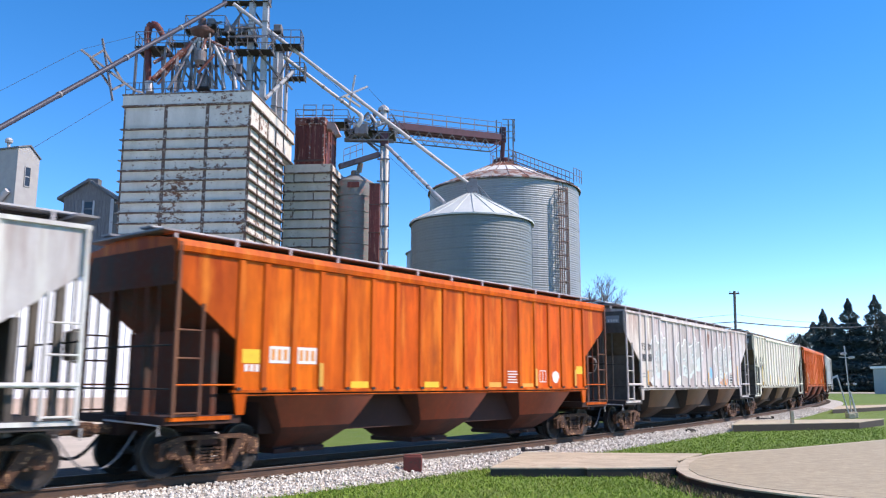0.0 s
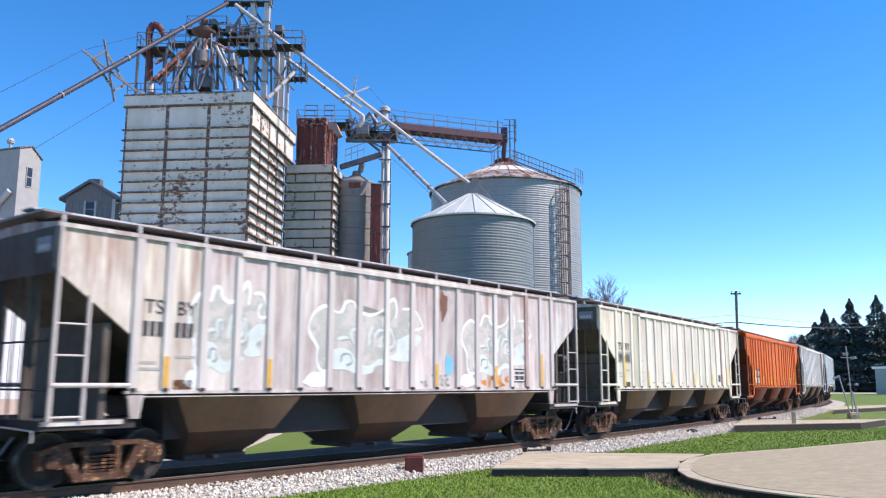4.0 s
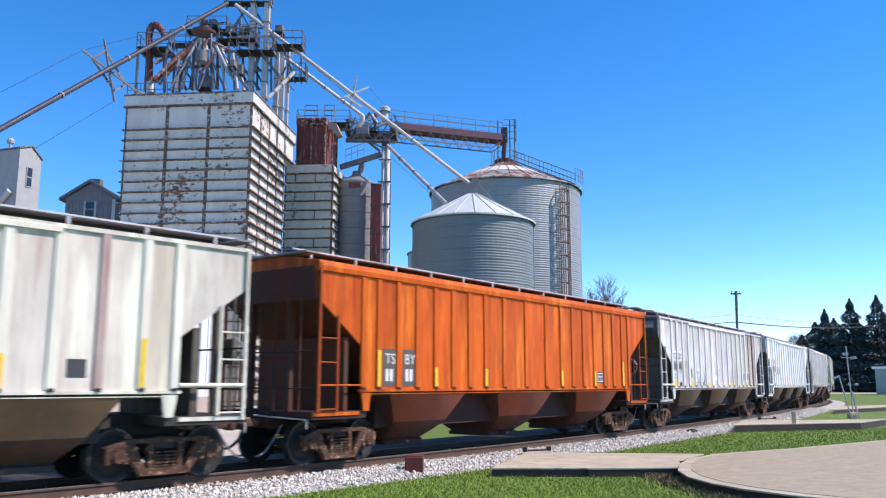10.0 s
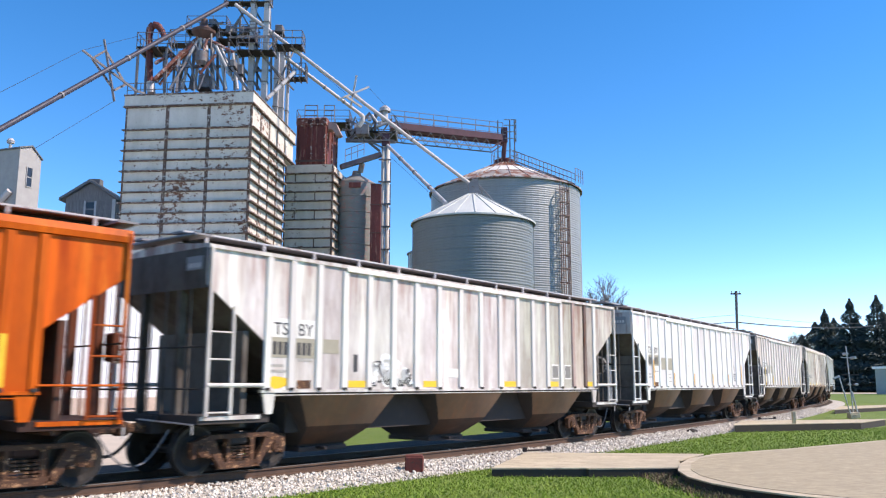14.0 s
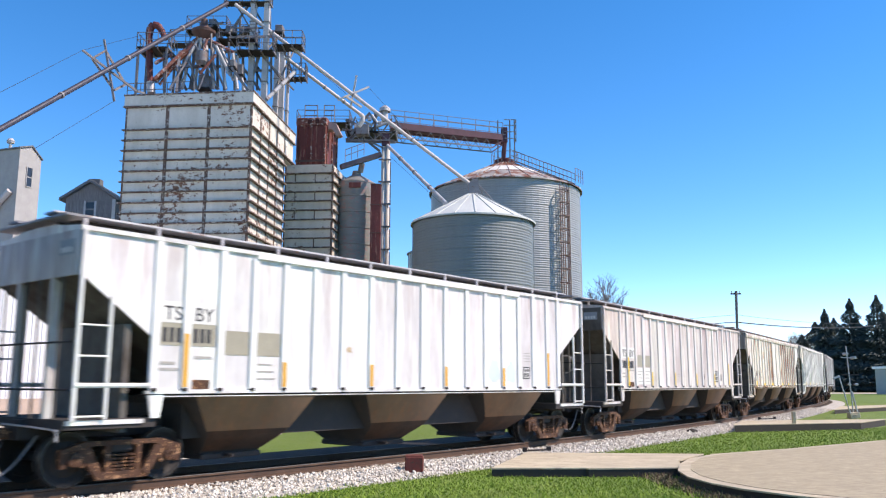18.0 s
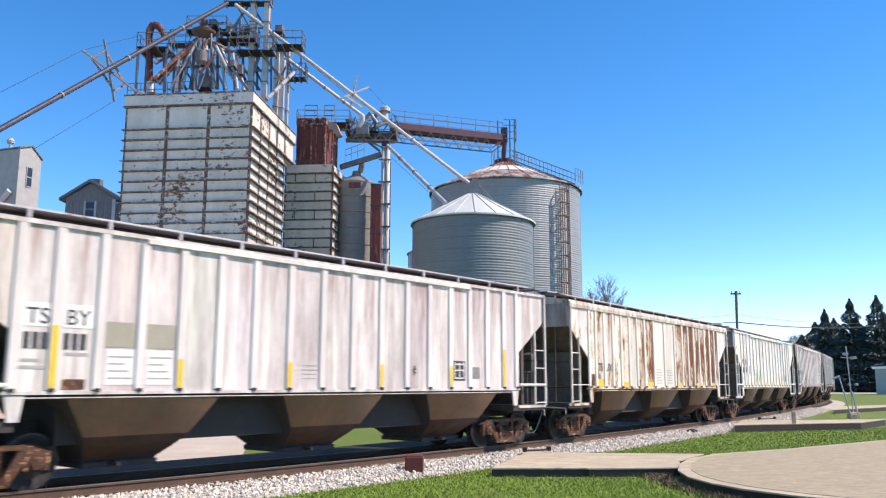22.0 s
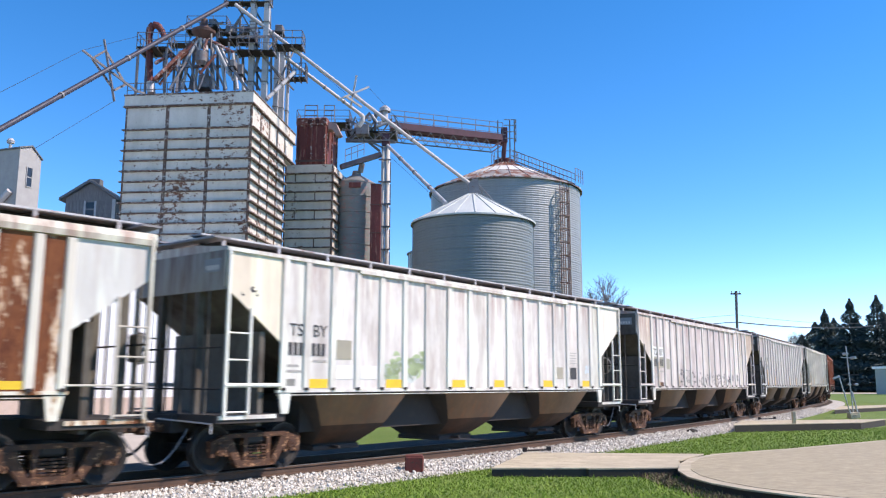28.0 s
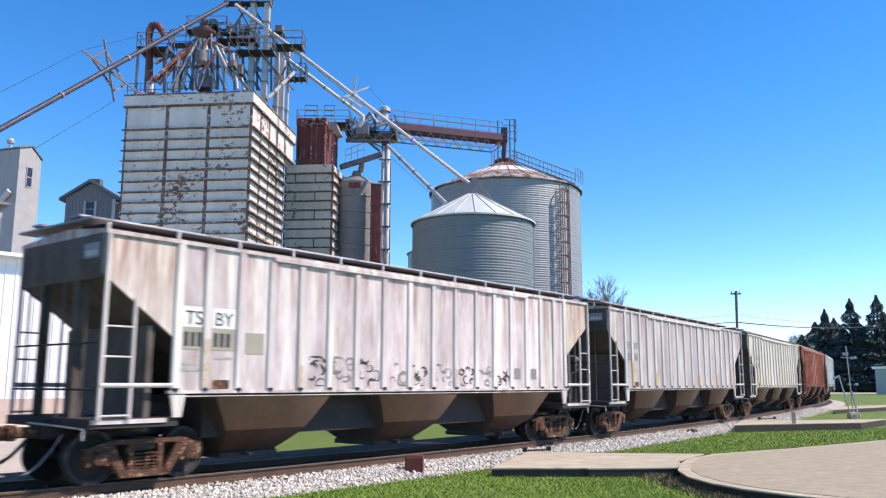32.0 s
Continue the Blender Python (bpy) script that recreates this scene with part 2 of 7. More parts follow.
WALL_WHITE = plain("white metal siding", (0.78, 0.79, 0.80), 0.5, 0, 0.08, 1.0)
WALL_PINK = plain("tan block footing", (0.55, 0.44, 0.37), 0.9, 0, 0.2, 2.0)
STUCCO = plain("grey concrete wall", (0.38, 0.37, 0.365), 0.9, 0, 0.18, 0.9, (0.26, 0.25, 0.25), 0.62)
WOOD_GREY = plain("weathered grey boards", (0.23, 0.22, 0.225), 0.9, 0, 0.45, 3, (0.34, 0.31, 0.29), 0.57, (5, 5, 0.4), 0.3)
ROOF_GREY = plain("old metal roofing", (0.17, 0.18, 0.19), 0.7, 0.2, 0.3, 2)
WINDOW_DARK = plain("dark window glass", (0.03, 0.035, 0.045), 0.15, 0, 0.2, 3)
POLE_WOOD = plain("weathered pole wood", (0.24, 0.20, 0.185), 0.9, 0, 0.4, 4, None, 0.6, (6, 6, 0.5))
WIRE = plain("cable", (0.02, 0.02, 0.02), 0.6)
NEEDLES = plain("spruce needles", (0.06, 0.088, 0.078), 0.8, 0, 0.5, 1.3)
BARK = plain("bark", (0.10, 0.075, 0.06), 0.95, 0, 0.4, 5)
TWIG = plain("bare twigs", (0.27, 0.23, 0.22), 0.95, 0, 0.3, 5)
GREY_BOX = plain("grey green cabinet paint", (0.33, 0.35, 0.335), 0.6, 0, 0.15, 2)
CAGE_RUST = plain("rusty red ladder steel", (0.42, 0.25, 0.20), 0.8, 0.1, 0.4, 2.0, (0.42, 0.38, 0.36), 0.58)
ALU = plain("aluminium mast", (0.42, 0.43, 0.44), 0.45, 0.6, 0.2, 4)
RED_POST = plain("rusty red bollard", (0.17, 0.037, 0.028), 0.8, 0, 0.4, 6, (0.08, 0.04, 0.03), 0.55)


def grass_ground():
    n = Net("lawn and soil")
    a, b, c = n.noise(0.09, 5), n.noise(2.2, 4), n.noise(26, 3)
    col = n.mix(n.ramp(a, 0.35, 0.65), (0.10, 0.17, 0.016), (0.145, 0.215, 0.025))
    col = n.mix(n.ramp(b, 0.45, 0.75, 0, 0.6), col, (0.17, 0.20, 0.06))
    col = n.mix(n.ramp(c, 0.4, 0.7, 0, 0.5), col, (0.045, 0.10, 0.014))
    n.bump(c, 0.8, 0.05)
    return n.done(col, 0.95)


def weed_mat():
    n = Net("dry weeds")
    r = n.t.nodes.new("ShaderNodeNewGeometry").outputs["Random Per Island"]
    col = n.mix(r, (0.10, 0.07, 0.045), (0.26, 0.19, 0.12))
    return n.done(n.mix(n.ramp(r, 0.7, 0.8), col, (0.13, 0.16, 0.05)), 0.9)


WEEDS = weed_mat()


def blade_mat():
    n = Net("grass blades")
    r = n.t.nodes.new("ShaderNodeNewGeometry").outputs["Random Per Island"]
    col = n.mix(r, (0.115, 0.215, 0.014), (0.24, 0.355, 0.04))
    col = n.mix(n.ramp(n.noise(0.5, 3), 0.55, 0.75, 0, 0.5), col, (0.22, 0.20, 0.08))
    return n.done(col, 0.8)


def stone_mat():
    n = Net("loose ballast stones")
    r = n.t.nodes.new("ShaderNodeNewGeometry").outputs["Random Per Island"]
    col = n.mix(r, (0.40, 0.355, 0.29), (0.88, 0.83, 0.74))
    col = n.mix(n.ramp(n.noise(60, 3), 0.4, 0.7, 0, 0.4), col, (0.25, 0.22, 0.19))
    return n.done(col, 0.9)


GRASS, BLADE, LOOSE = grass_ground(), blade_mat(), stone_mat()

# ---- mesh helpers ----


def mesh_of(name, bm, mat, smooth=False):
    me = bpy.data.meshes.new(name)
    bm.normal_update()
    bm.to_mesh(me)
    bm.free()
    me.materials.append(mat)
    if smooth:
        for p in me.polygons:
            p.use_smooth = True
    return me


def part(name, bm, mat, parent, label="", smooth=False):
    me = bm if isinstance(bm, bpy.types.Mesh) else mesh_of(name, bm, mat, smooth)
    ob = new(name, me)
    ob.parent = parent
    if label:
        ob["label"] = label
    return ob


def thing(name, at, label, category, group="", kind=""):
    ob = new(name)
    ob.matrix_basis = at if isinstance(at, Matrix) else pose(*at)
    return tagged(ob, label, category, group, kind)


def box(bm, x0, x1, y0, y1, z0, z1, bevel=0.0):
    r = bmesh.ops.create_cube(bm, size=1, matrix=Matrix.LocRotScale(((x0 + x1) / 2, (y0 + y1) / 2, (z0 + z1) / 2), None, (abs(x1 - x0), abs(y1 - y0), abs(z1 - z0))))
    if bevel:
        es = {e for v in r["verts"] for e in v.link_edges}
        bmesh.ops.bevel(bm, geom=list(es), offset=bevel, segments=1, affect="EDGES")
    return bm


def boxed(*a, bevel=0.0):
    return box(bmesh.new(), *a, bevel=bevel)


def tube(bm, p, q, r, sides=8, r2=None):
    """A round bar from p to q."""
    p, q = Vector(p), Vector(q)
    d = q - p
    if d.length < 1e-6:
        return bm
    m = Matrix.Translation((p + q) / 2) @ d.to_track_quat("Z", "Y").to_matrix().to_4x4()
    bmesh.ops.create_cone(bm, cap_ends=True, segments=sides, radius1=r, radius2=r if r2 is None else r2, depth=d.length, matrix=m)
    return bm


def bar(bm, p, q, w, h=None):
    """A square bar from p to q."""
    p, q = Vector(p), Vector(q)
    d = q - p
    m = Matrix.Translation((p + q) / 2) @ d.to_track_quat("Z", "Y").to_matrix().to_4x4() @ Matrix.Diagonal((w, h or w, d.length, 1))
    bmesh.ops.create_cube(bm, size=1, matrix=m)
    return bm


def bent(pts, r, sides=6):
    """One round bar carried through all the points."""
    bm, prev = bmesh.new(), None
    for i, c in enumerate(pts):
        d = (pts[min(i + 1, len(pts) - 1)] - pts[max(i - 1, 0)]).normalized()
        u = d.orthogonal().normalized() if i == 0 else (u - d * u.dot(d)).normalized()
        w = d.cross(u)
        ring = [bm.verts.new(c + r * (u * math.cos(k * 2 * math.pi / sides) + w * math.sin(k * 2 * math.pi / sides))) for k in range(sides)]
        if prev:
            for k in range(sides):
                bm.faces.new((prev[k], prev[(k + 1) % sides], ring[(k + 1) % sides], ring[k]))
        else:
            bm.faces.new(ring[::-1])
        prev = ring
    bm.faces.new(prev)
    return bm


def tubes(lines, r, sides=8):
    bm = bmesh.new()
    for p, q in lines:
        tube(bm, p, q, r, sides)
    return bm


def bars(lines, w, h=None):
    bm = bmesh.new()
    for p, q in lines:
        bar(bm, p, q, w, h)
    return bm


def prism(pts, y0, y1, axis="y"):
    """A flat polygon of (a, b) points given thickness; axis is the thick direction."""
    bm = bmesh.new()
    put = {"y": lambda a, b, t: (a, t, b), "x": lambda a, b, t: (t, a, b), "z": lambda a, b, t: (a, b, t)}[axis]
    lo = [bm.verts.new(put(a, b, y0)) for a, b in pts]
    hi = [bm.verts.new(put(a, b, y1)) for a, b in pts]
    bm.faces.new(lo), bm.faces.new(hi[::-1])
    for i in range(len(pts)):
        j = (i + 1) % len(pts)
        bm.faces.new((lo[j], lo[i], hi[i], hi[j]))
    bmesh.ops.recalc_face_normals(bm, faces=bm.faces[:])
    return bm


def lathe(prof, sides=24, center=(0, 0)):
    """A surface of revolution round z from (radius, z) pairs."""
    bm = bmesh.new()
    rings = []
    for r, z in prof:
        rings.append([bm.verts.new((center[0] + r * math.cos(2 * math.pi * i / sides), center[1] + r * math.sin(2 * math.pi * i / sides), z)) for i in range(sides)])
    for a, b in zip(rings, rings[1:]):
        for i in range(sides):
            j = (i + 1) % sides
            bm.faces.new((a[i], a[j], b[j], b[i]))
    return bm


def sweep(path, prof, closed=False):
    """A profile of (lateral, z) points carried along a path of (x, y, heading)."""
    bm = bmesh.new()
    rows = [[bm.verts.new((x + l * math.sin(a), y - l * math.cos(a), z)) for l, z in prof] for x, y, a in path]
    n = len(prof)
    for r0, r1 in zip(rows, rows[1:]):
        for i in range(n if closed else n - 1):
            j = (i + 1) % n
            bm.faces.new((r0[i], r1[i], r1[j], r0[j]))
    bmesh.ops.recalc_face_normals(bm, faces=bm.faces[:])
    return bm


# ---- the line of the track ----
BEND = [(-60, 0.0), (-10, 0.0080), (0, 0.00795), (25, 0.00381), (50, 0.00251), (75, 0.00129), (100, 0.00588), (125, 0.01474), (150, 0.00948), (190, 0.0095), (215, 0.0), (400, 0.0)]
STEP = 0.5
_s = np.arange(-60, 360, STEP)
_k = np.interp(_s, [b[0] for b in BEND], [b[1] for b in BEND])
_a = np.concatenate([[0], np.cumsum((_k[1:] + _k[:-1]) / 2 * STEP)])
_a += 0.78664 - np.interp(0, _s, _a)
_x = np.concatenate([[0], np.cumsum(np.cos((_a[1:] + _a[:-1]) / 2) * STEP)])
_y = np.concatenate([[0], np.cumsum(np.sin((_a[1:] + _a[:-1]) / 2) * STEP)])
_x += -12.4936 - np.interp(0, _s, _x)
_y += 8.7775 - np.interp(0, _s, _y)


def track(s):
    """The track's centre at s metres along it: x, y, heading in radians."""
    return float(np.interp(s, _s, _x)), float(np.interp(s, _s, _y)), float(np.interp(s, _s, _a))


GROUND_Z = -0.32
# ---- ground and track ----
bm = bmesh.new()
bmesh.ops.create_grid(bm, x_segments=40, y_segments=40, size=2000, matrix=Matrix.Translation((0, 0, GROUND_Z)))
ground = tagged(new("ground", mesh_of("ground", bm, GRASS)), "green spring lawn with worn patches", "ground", kind="structure")
bm = prism([(-90, -20), (-26, -2), (-13.0, 11.0), (-7.2, 17.0), (-5.0, 20.5), (-6.2, 26.5), (-6.5, 34), (-10, 48), (-8, 110), (-90, 110)], GROUND_Z - 0.1, GROUND_Z + 0.012, "z")
tagged(new("gravel_yard", mesh_of("gravel_yard", bm, YARD)), "pale tan gravel yard beside the track", "ground", kind="structure")

line = [track(s) for s in np.arange(-58, 300, 1.0)]
bm = sweep(line, [(-3.3, GROUND_Z - 0.05), (-2.5, GROUND_Z + 0.03), (-1.6, -0.20), (1.6, -0.20), (2.3, GROUND_Z + 0.03), (2.8, GROUND_Z - 0.05)])
ballast = tagged(new("ballast", mesh_of("ballast", bm, BALLAST)), "pale limestone ballast under the track", "ballast", kind="structure")
# oily bed between the rails; its wide far side paints the train's shadow
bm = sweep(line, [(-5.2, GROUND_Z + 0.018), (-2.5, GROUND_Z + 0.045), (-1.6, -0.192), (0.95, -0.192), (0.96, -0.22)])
part("track_bed", bm, BED_SHADE, ballast, "oily ballast between the rails with the train's shade painted beyond")
RAIL_PROF = [(-0.036, 0), (0.036, 0), (0.036, -0.03), (0.01, -0.045), (0.01, -0.14), (0.07, -0.155), (0.07, -0.17), (-0.07, -0.17), (-0.07, -0.155), (-0.01, -0.14), (-0.01, -0.045), (-0.036, -0.03)]
for side in (-0.7525, 0.7525):
    bm = sweep(line, [(l + side, z) for l, z in RAIL_PROF], True)
    rail = tagged(new("rail", mesh_of("rail", bm, RAIL_SIDE)), "rusty steel rail with a worn bright head", "rail", "rails of the track", "structure")
    bm = sweep(line, [(side - 0.03, 0.001), (side - 0.03, 0.005), (side + 0.03, 0.005), (side + 0.03, 0.001)], True)
    part("rail_head", bm, TREAD, rail, "polished running surface")


# ---- hopper cars ----
RIBS_A = [-6.82, -6.2, -5.44, -4.68, -3.89, -3.07, -2.24, -1.35, -0.45, 0.45, 1.35, 2.24, 3.07, 3.89, 4.68, 5.44, 6.2, 6.82]
RIBS_B = [-6.86, -6.35, -5.66, -4.96, -4.24, -3.51, -2.79, -2.06, -1.14, 0.0, 1.14, 2.06, 2.79, 3.51, 4.24, 4.96, 5.66, 6.35, 6.86]
POSTS = {"a": RIBS_A, "b": RIBS_B, "c": RIBS_A}
HALF, SIDE_Y, EAVE, SILL = 8.3, 1.52, 4.30, 1.60


def side_outline(top):
    return [(-HALF, top), (-HALF, 3.56), (-6.86, 2.52), (-6.86, SILL), (6.86, SILL), (6.86, 2.52), (HALF, 3.56), (HALF, top)]


def panel_outline(a, b, top):
    """The stretch of the side between two posts, cut along the sloping ends."""
    if a < -7:
        return [(a, top), (a, 3.56), (-6.86, 2.52), (-6.86, SILL), (b, SILL), (b, top)]
    if b > 7:
        return [(a, top), (a, SILL), (6.86, SILL), (6.86, 2.52), (b, 3.56), (b, top)]
    return [(a, top), (a, SILL), (b, SILL), (b, top)]


def wheelset(parent, x):
    w = new("wheelset")
    w.parent = parent
    w.location = (x, 0, 0.457)
    bm = tubes([((0, -1.02, 0), (0, 1.02, 0))], 0.085, 10)
    part("axle", bm, WHEEL, w)
    for sgn in (-1, 1):
        bm = lathe([(0.10, -0.07), (0.17, -0.05), (0.30, -0.015), (0.38, -0.06), (0.455, -0.065), (0.457, 0.05), (0.49, 0.055), (0.49, 0.085), (0.38, 0.085), (0.36, 0.03), (0.20, 0.03), (0.10, 0.08)], 28)
        bmesh.ops.transform(bm, matrix=Matrix.Translation((0, sgn * 0.745, 0)) @ Matrix.Rotation(radians(90 * sgn), 4, "X"), verts=bm.verts[:])
        part("wheel", bm, WHEEL, w, smooth=False)
        bm = lathe([(0.435, -0.001), (0.459, -0.001), (0.461, 0.02), (0.461, 0.09)], 28)
        bmesh.ops.transform(bm, matrix=Matrix.Translation((0, sgn * 0.815, 0)) @ Matrix.Rotation(radians(90 * sgn), 4, "X"), verts=bm.verts[:])
        part("rim", bm, RIM, w, "worn steel rim")
        bm = bmesh.new()
        for i in range(3):
            a = i * 2.094
            tube(bm, (0.05 * math.cos(a), sgn * 1.09, 0.05 * math.sin(a)), (0.05 * math.cos(a), sgn * 1.13, 0.05 * math.sin(a)), 0.018, 6)
        tube(bm, (0, sgn * 1.0, 0), (0, sgn * 1.10, 0), 0.11, 12)
        part("axle_cap", bm, TRUCK_RUST, w)
    return w


def truck(parent, x):
    t = new("truck")
    t.parent = parent
    t.location = (x, 0, 0)
    for sgn in (-1, 1):
        y0, y1 = sgn * 0.92, sgn * 1.06
        # cast side frame: arched top chord, columns, sloping arms, spring seat and pedestals
        frame_bm = bmesh.new()
        pieces = [[(-1.12, 0.54), (-1.12, 0.63), (-0.72, 0.75), (0.72, 0.75), (1.12, 0.63), (1.12, 0.54), (0.98, 0.53), (0.60, 0.67), (-0.60, 0.67), (-0.98, 0.53)],
                  [(-0.48, 0.10), (0.48, 0.10), (0.42, 0.23), (-0.42, 0.23)]]
        for e in (-1, 1):
            pieces += [[(e * 0.60, 0.655), (e * 0.80, 0.60), (e * 0.72, 0.46), (e * 0.47, 0.12), (e * 0.31, 0.14), (e * 0.52, 0.47)],
                       [(e * 0.24, 0.2), (e * 0.33, 0.2), (e * 0.33, 0.67), (e * 0.24, 0.67)],
                       [(e * 0.70, 0.56), (e * 0.70, 0.33), (e * 0.77, 0.33), (e * 0.79, 0.56)], [(e * 1.00, 0.56), (e * 1.02, 0.33), (e * 1.10, 0.33), (e * 1.12, 0.56)],
                       [(e * 0.78, 0.53), (e * 0.84, 0.47), (e * 0.96, 0.47), (e * 1.02, 0.53), (e * 1.00, 0.62), (e * 0.80, 0.62)]]
        for k, poly in enumerate(pieces):
            inset = 0.004 * (k % 3)
            tmp = bpy.data.meshes.new("piece")
            piece = prism(poly, min(y0, y1) + inset, max(y0, y1) - inset)
            piece.to_mesh(tmp), piece.free()
            frame_bm.from_mesh(tmp)
            bpy.data.meshes.remove(tmp)
        part("side_frame", frame_bm, TRUCK_RUST, t, "rust-brown cast steel side frame")
        for sx in (-0.16, 0.0, 0.16):
            bm = bmesh.new()
            for i in range(5):
                z = 0.24 + i * 0.06
                tube(bm, (sx, sgn * 0.99, z), (sx, sgn * 0.99, z + 0.035), 0.075, 8)
            part("spring", bm, TRUCK_RUST, t)
    part("bolster", boxed(-0.22, 0.22, -1.0, 1.0, 0.54, 0.78, bevel=0.04), UNDER_SHADE, t)
    for bx in (-0.42, 0.42):
        part("brake_beam", boxed(bx - 0.05, bx + 0.05, -0.7, 0.7, 0.35, 0.45), DARK_STEEL, t)
    return t


def ladder(parent, ex, sgn, side):
    """A corner ladder: ex is -1 or 1 for the end, side the y of the car side."""
    y = side * (SIDE_Y + 0.05)
    l = new("ladder")
    l.parent = parent
    x0, x1 = ex * 8.27, ex * 7.72
    part("stile", boxed(min(x0, x0 - ex * 0.06), max(x0, x0 - ex * 0.06), y - 0.025, y + 0.025, 1.12, 4.28), PAINT, l)
    bm = boxed(min(x1, x1 - ex * 0.05), max(x1, x1 - ex * 0.05), y - 0.025, y + 0.025, 1.14, 3.18)
    part("stile", bm, PAINT, l)
    for z in (1.19, 2.17, 2.68):
        part("rung", tubes([((x0, y, z), (x1 - ex * 0.03, y, z))], 0.018, 6), PAINT, l)
    return l


def build_car(kind):
    """A covered hopper car with exterior posts; kind b has an arched roof with a heavy eave."""
    car = new("hopper_car")
    top = 4.26 if kind in "bc" else EAVE
    for sd in (-1, 1):
        ribs = POSTS[kind]
        if sd > 0:
            part("side_sheet", prism(side_outline(top), sd * (SIDE_Y - 0.03), sd * SIDE_Y), PAINT, car)
        else:
            for a, b in zip([-HALF] + ribs, ribs + [HALF]):
                part("side_panel", prism(panel_outline(a, b, top), sd * (SIDE_Y - 0.03), sd * SIDE_Y), PAINT, car)
        for i, x in enumerate(ribs):
            w, d = (0.065, 0.04) if kind in "bc" else (0.075, 0.045)
            long_rib = kind in "bc" or -4.7 < x < 4.7
            z1 = (4.10 if kind in "bc" else 4.18 if -4.7 < x < 4.7 else 4.27)
            yo, yi = sd * (SIDE_Y + d), sd * (SIDE_Y + 0.001)
            bm = prism([(x - w - 0.02, yi), (x - w, yo), (x + w, yo), (x + w + 0.02, yi)], SILL + 0.02, z1, "z")
            part("side_post", bm, PAINT, car)
        if kind in "bc":
            bm = bmesh.new()
            prof = [(SIDE_Y - 0.05, 4.10), (SIDE_Y + 0.055, 4.12), (SIDE_Y + 0.07, 4.22), (SIDE_Y + 0.03, 4.34), (SIDE_Y - 0.2, 4.38)]
            bm = prism([(sd * y, z) for y, z in prof], -HALF, HALF, "x")
            part("eave", bm, PAINT, car, "proud rounded eave")
        else:
            bm = prism([(sd * SIDE_Y, 4.17), (sd * (SIDE_Y + 0.075), 4.18), (sd * (SIDE_Y + 0.075), 4.26), (sd * SIDE_Y, 4.31)], -4.68, 4.68, "x")
            part("top_chord", bm, PAINT, car)
            bm = prism([(sd * SIDE_Y, 4.25), (sd * (SIDE_Y + 0.05), 4.25), (sd * (SIDE_Y + 0.05), 4.32), (sd * (SIDE_Y - 0.1), 4.33)], -HALF, HALF, "x")
            part("eave_angle", bm, PAINT, car)
        part("side_sill", boxed(-6.95, 6.95, sd * (SIDE_Y - 0.06), sd * (SIDE_Y + 0.05), 1.545, 1.60), PAINT, car)
        part("sill_web", boxed(-6.9, 6.9, sd * (SIDE_Y - 0.10), sd * (SIDE_Y - 0.06), 1.46, 1.56), UNDER_SHADE, car)
        part("sill_lip", boxed(-6.9, 6.9, sd * (SIDE_Y - 0.05), sd * (SIDE_Y + 0.02), 1.488, 1.505), PAINT, car)
        for x in ribs:
            part("post_foot", boxed(x - 0.05, x + 0.05, sd * (SIDE_Y + 0.046), sd * (SIDE_Y + 0.075), 1.585, 1.645), DARK_STEEL, car)
        for ex in (-1, 1):
            ladder(car, ex, 1, sd)
            part("grab_bar", tubes([((ex * 6.9, sd * (SIDE_Y + 0.05), 1.69), (ex * 8.25, sd * (SIDE_Y + 0.05), 1.69))], 0.042 if kind == "a" else 0.018, 10), PAINT, car)
            bm = prism([(ex * 6.6, 1.53), (ex * 6.9, 1.53), (ex * 6.83, 1.13), (ex * 6.66, 1.13)], sd * (SIDE_Y - 0.02), sd * (SIDE_Y + 0.03))
            part("jacking_pad", bm, PAINT, car)
    # roof with its slight crown
    crown = 4.50 if kind in "bc" else 4.44
    prof = [(-SIDE_Y - 0.04, top + 0.03), *([(-1.3, top + 0.10)] if kind in "bc" else []), (-0.9, crown - 0.05), (-0.35, crown), (0.35, crown), (0.9, crown - 0.05), *([(1.3, top + 0.10)] if kind in "bc" else []), (SIDE_Y + 0.04, top + 0.03), (SIDE_Y, top - 0.03), (-SIDE_Y, top - 0.03)]
    part("roof", prism(prof, -HALF, HALF, "x"), PAINT, car)
    part("hatch_coaming", boxed(-7.6, 7.6, -0.33, 0.33, crown - 0.02, crown + 0.12, bevel=0.02), DARK_STEEL, car, "dark trough hatch covers")
    for sd in (-1, 1):
        part("running_board", boxed(-8.45, 8.45, sd * 0.52, sd * 0.86, 4.59, 4.63), MID_STEEL, car)
        part("board_edge", boxed(-8.45, 8.45, sd * 0.865, sd * 0.885, 4.605, 4.638), PALE_STEEL, car)
        part("board_curb", boxed(-8.2, 8.2, sd * 0.50, sd * 0.53, crown - 0.04, 4.59), DARK_STEEL, car)
        for i in range(12):
            x = -7.9 + i * 15.8 / 11
            part("board_post", boxed(x - 0.028, x + 0.028, sd * 0.84, sd * 0.89, 4.36, 4.60), PALE_STEEL, car)
    for ex in (-1, 1):
        part("end_board", boxed(min(ex * 8.1, ex * 8.48), max(ex * 8.1, ex * 8.48), -1.35, 1.35, 4.50, 4.54), MID_STEEL, car)
        # upper end wall and slope sheet, with shade put into their paint
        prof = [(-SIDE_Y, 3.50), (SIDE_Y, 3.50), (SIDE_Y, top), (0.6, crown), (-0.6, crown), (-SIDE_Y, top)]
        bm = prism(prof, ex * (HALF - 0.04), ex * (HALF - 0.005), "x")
        part("end_sheet", bm, SOOTY_SHADE, car, "grimy end sheet with painted shade")
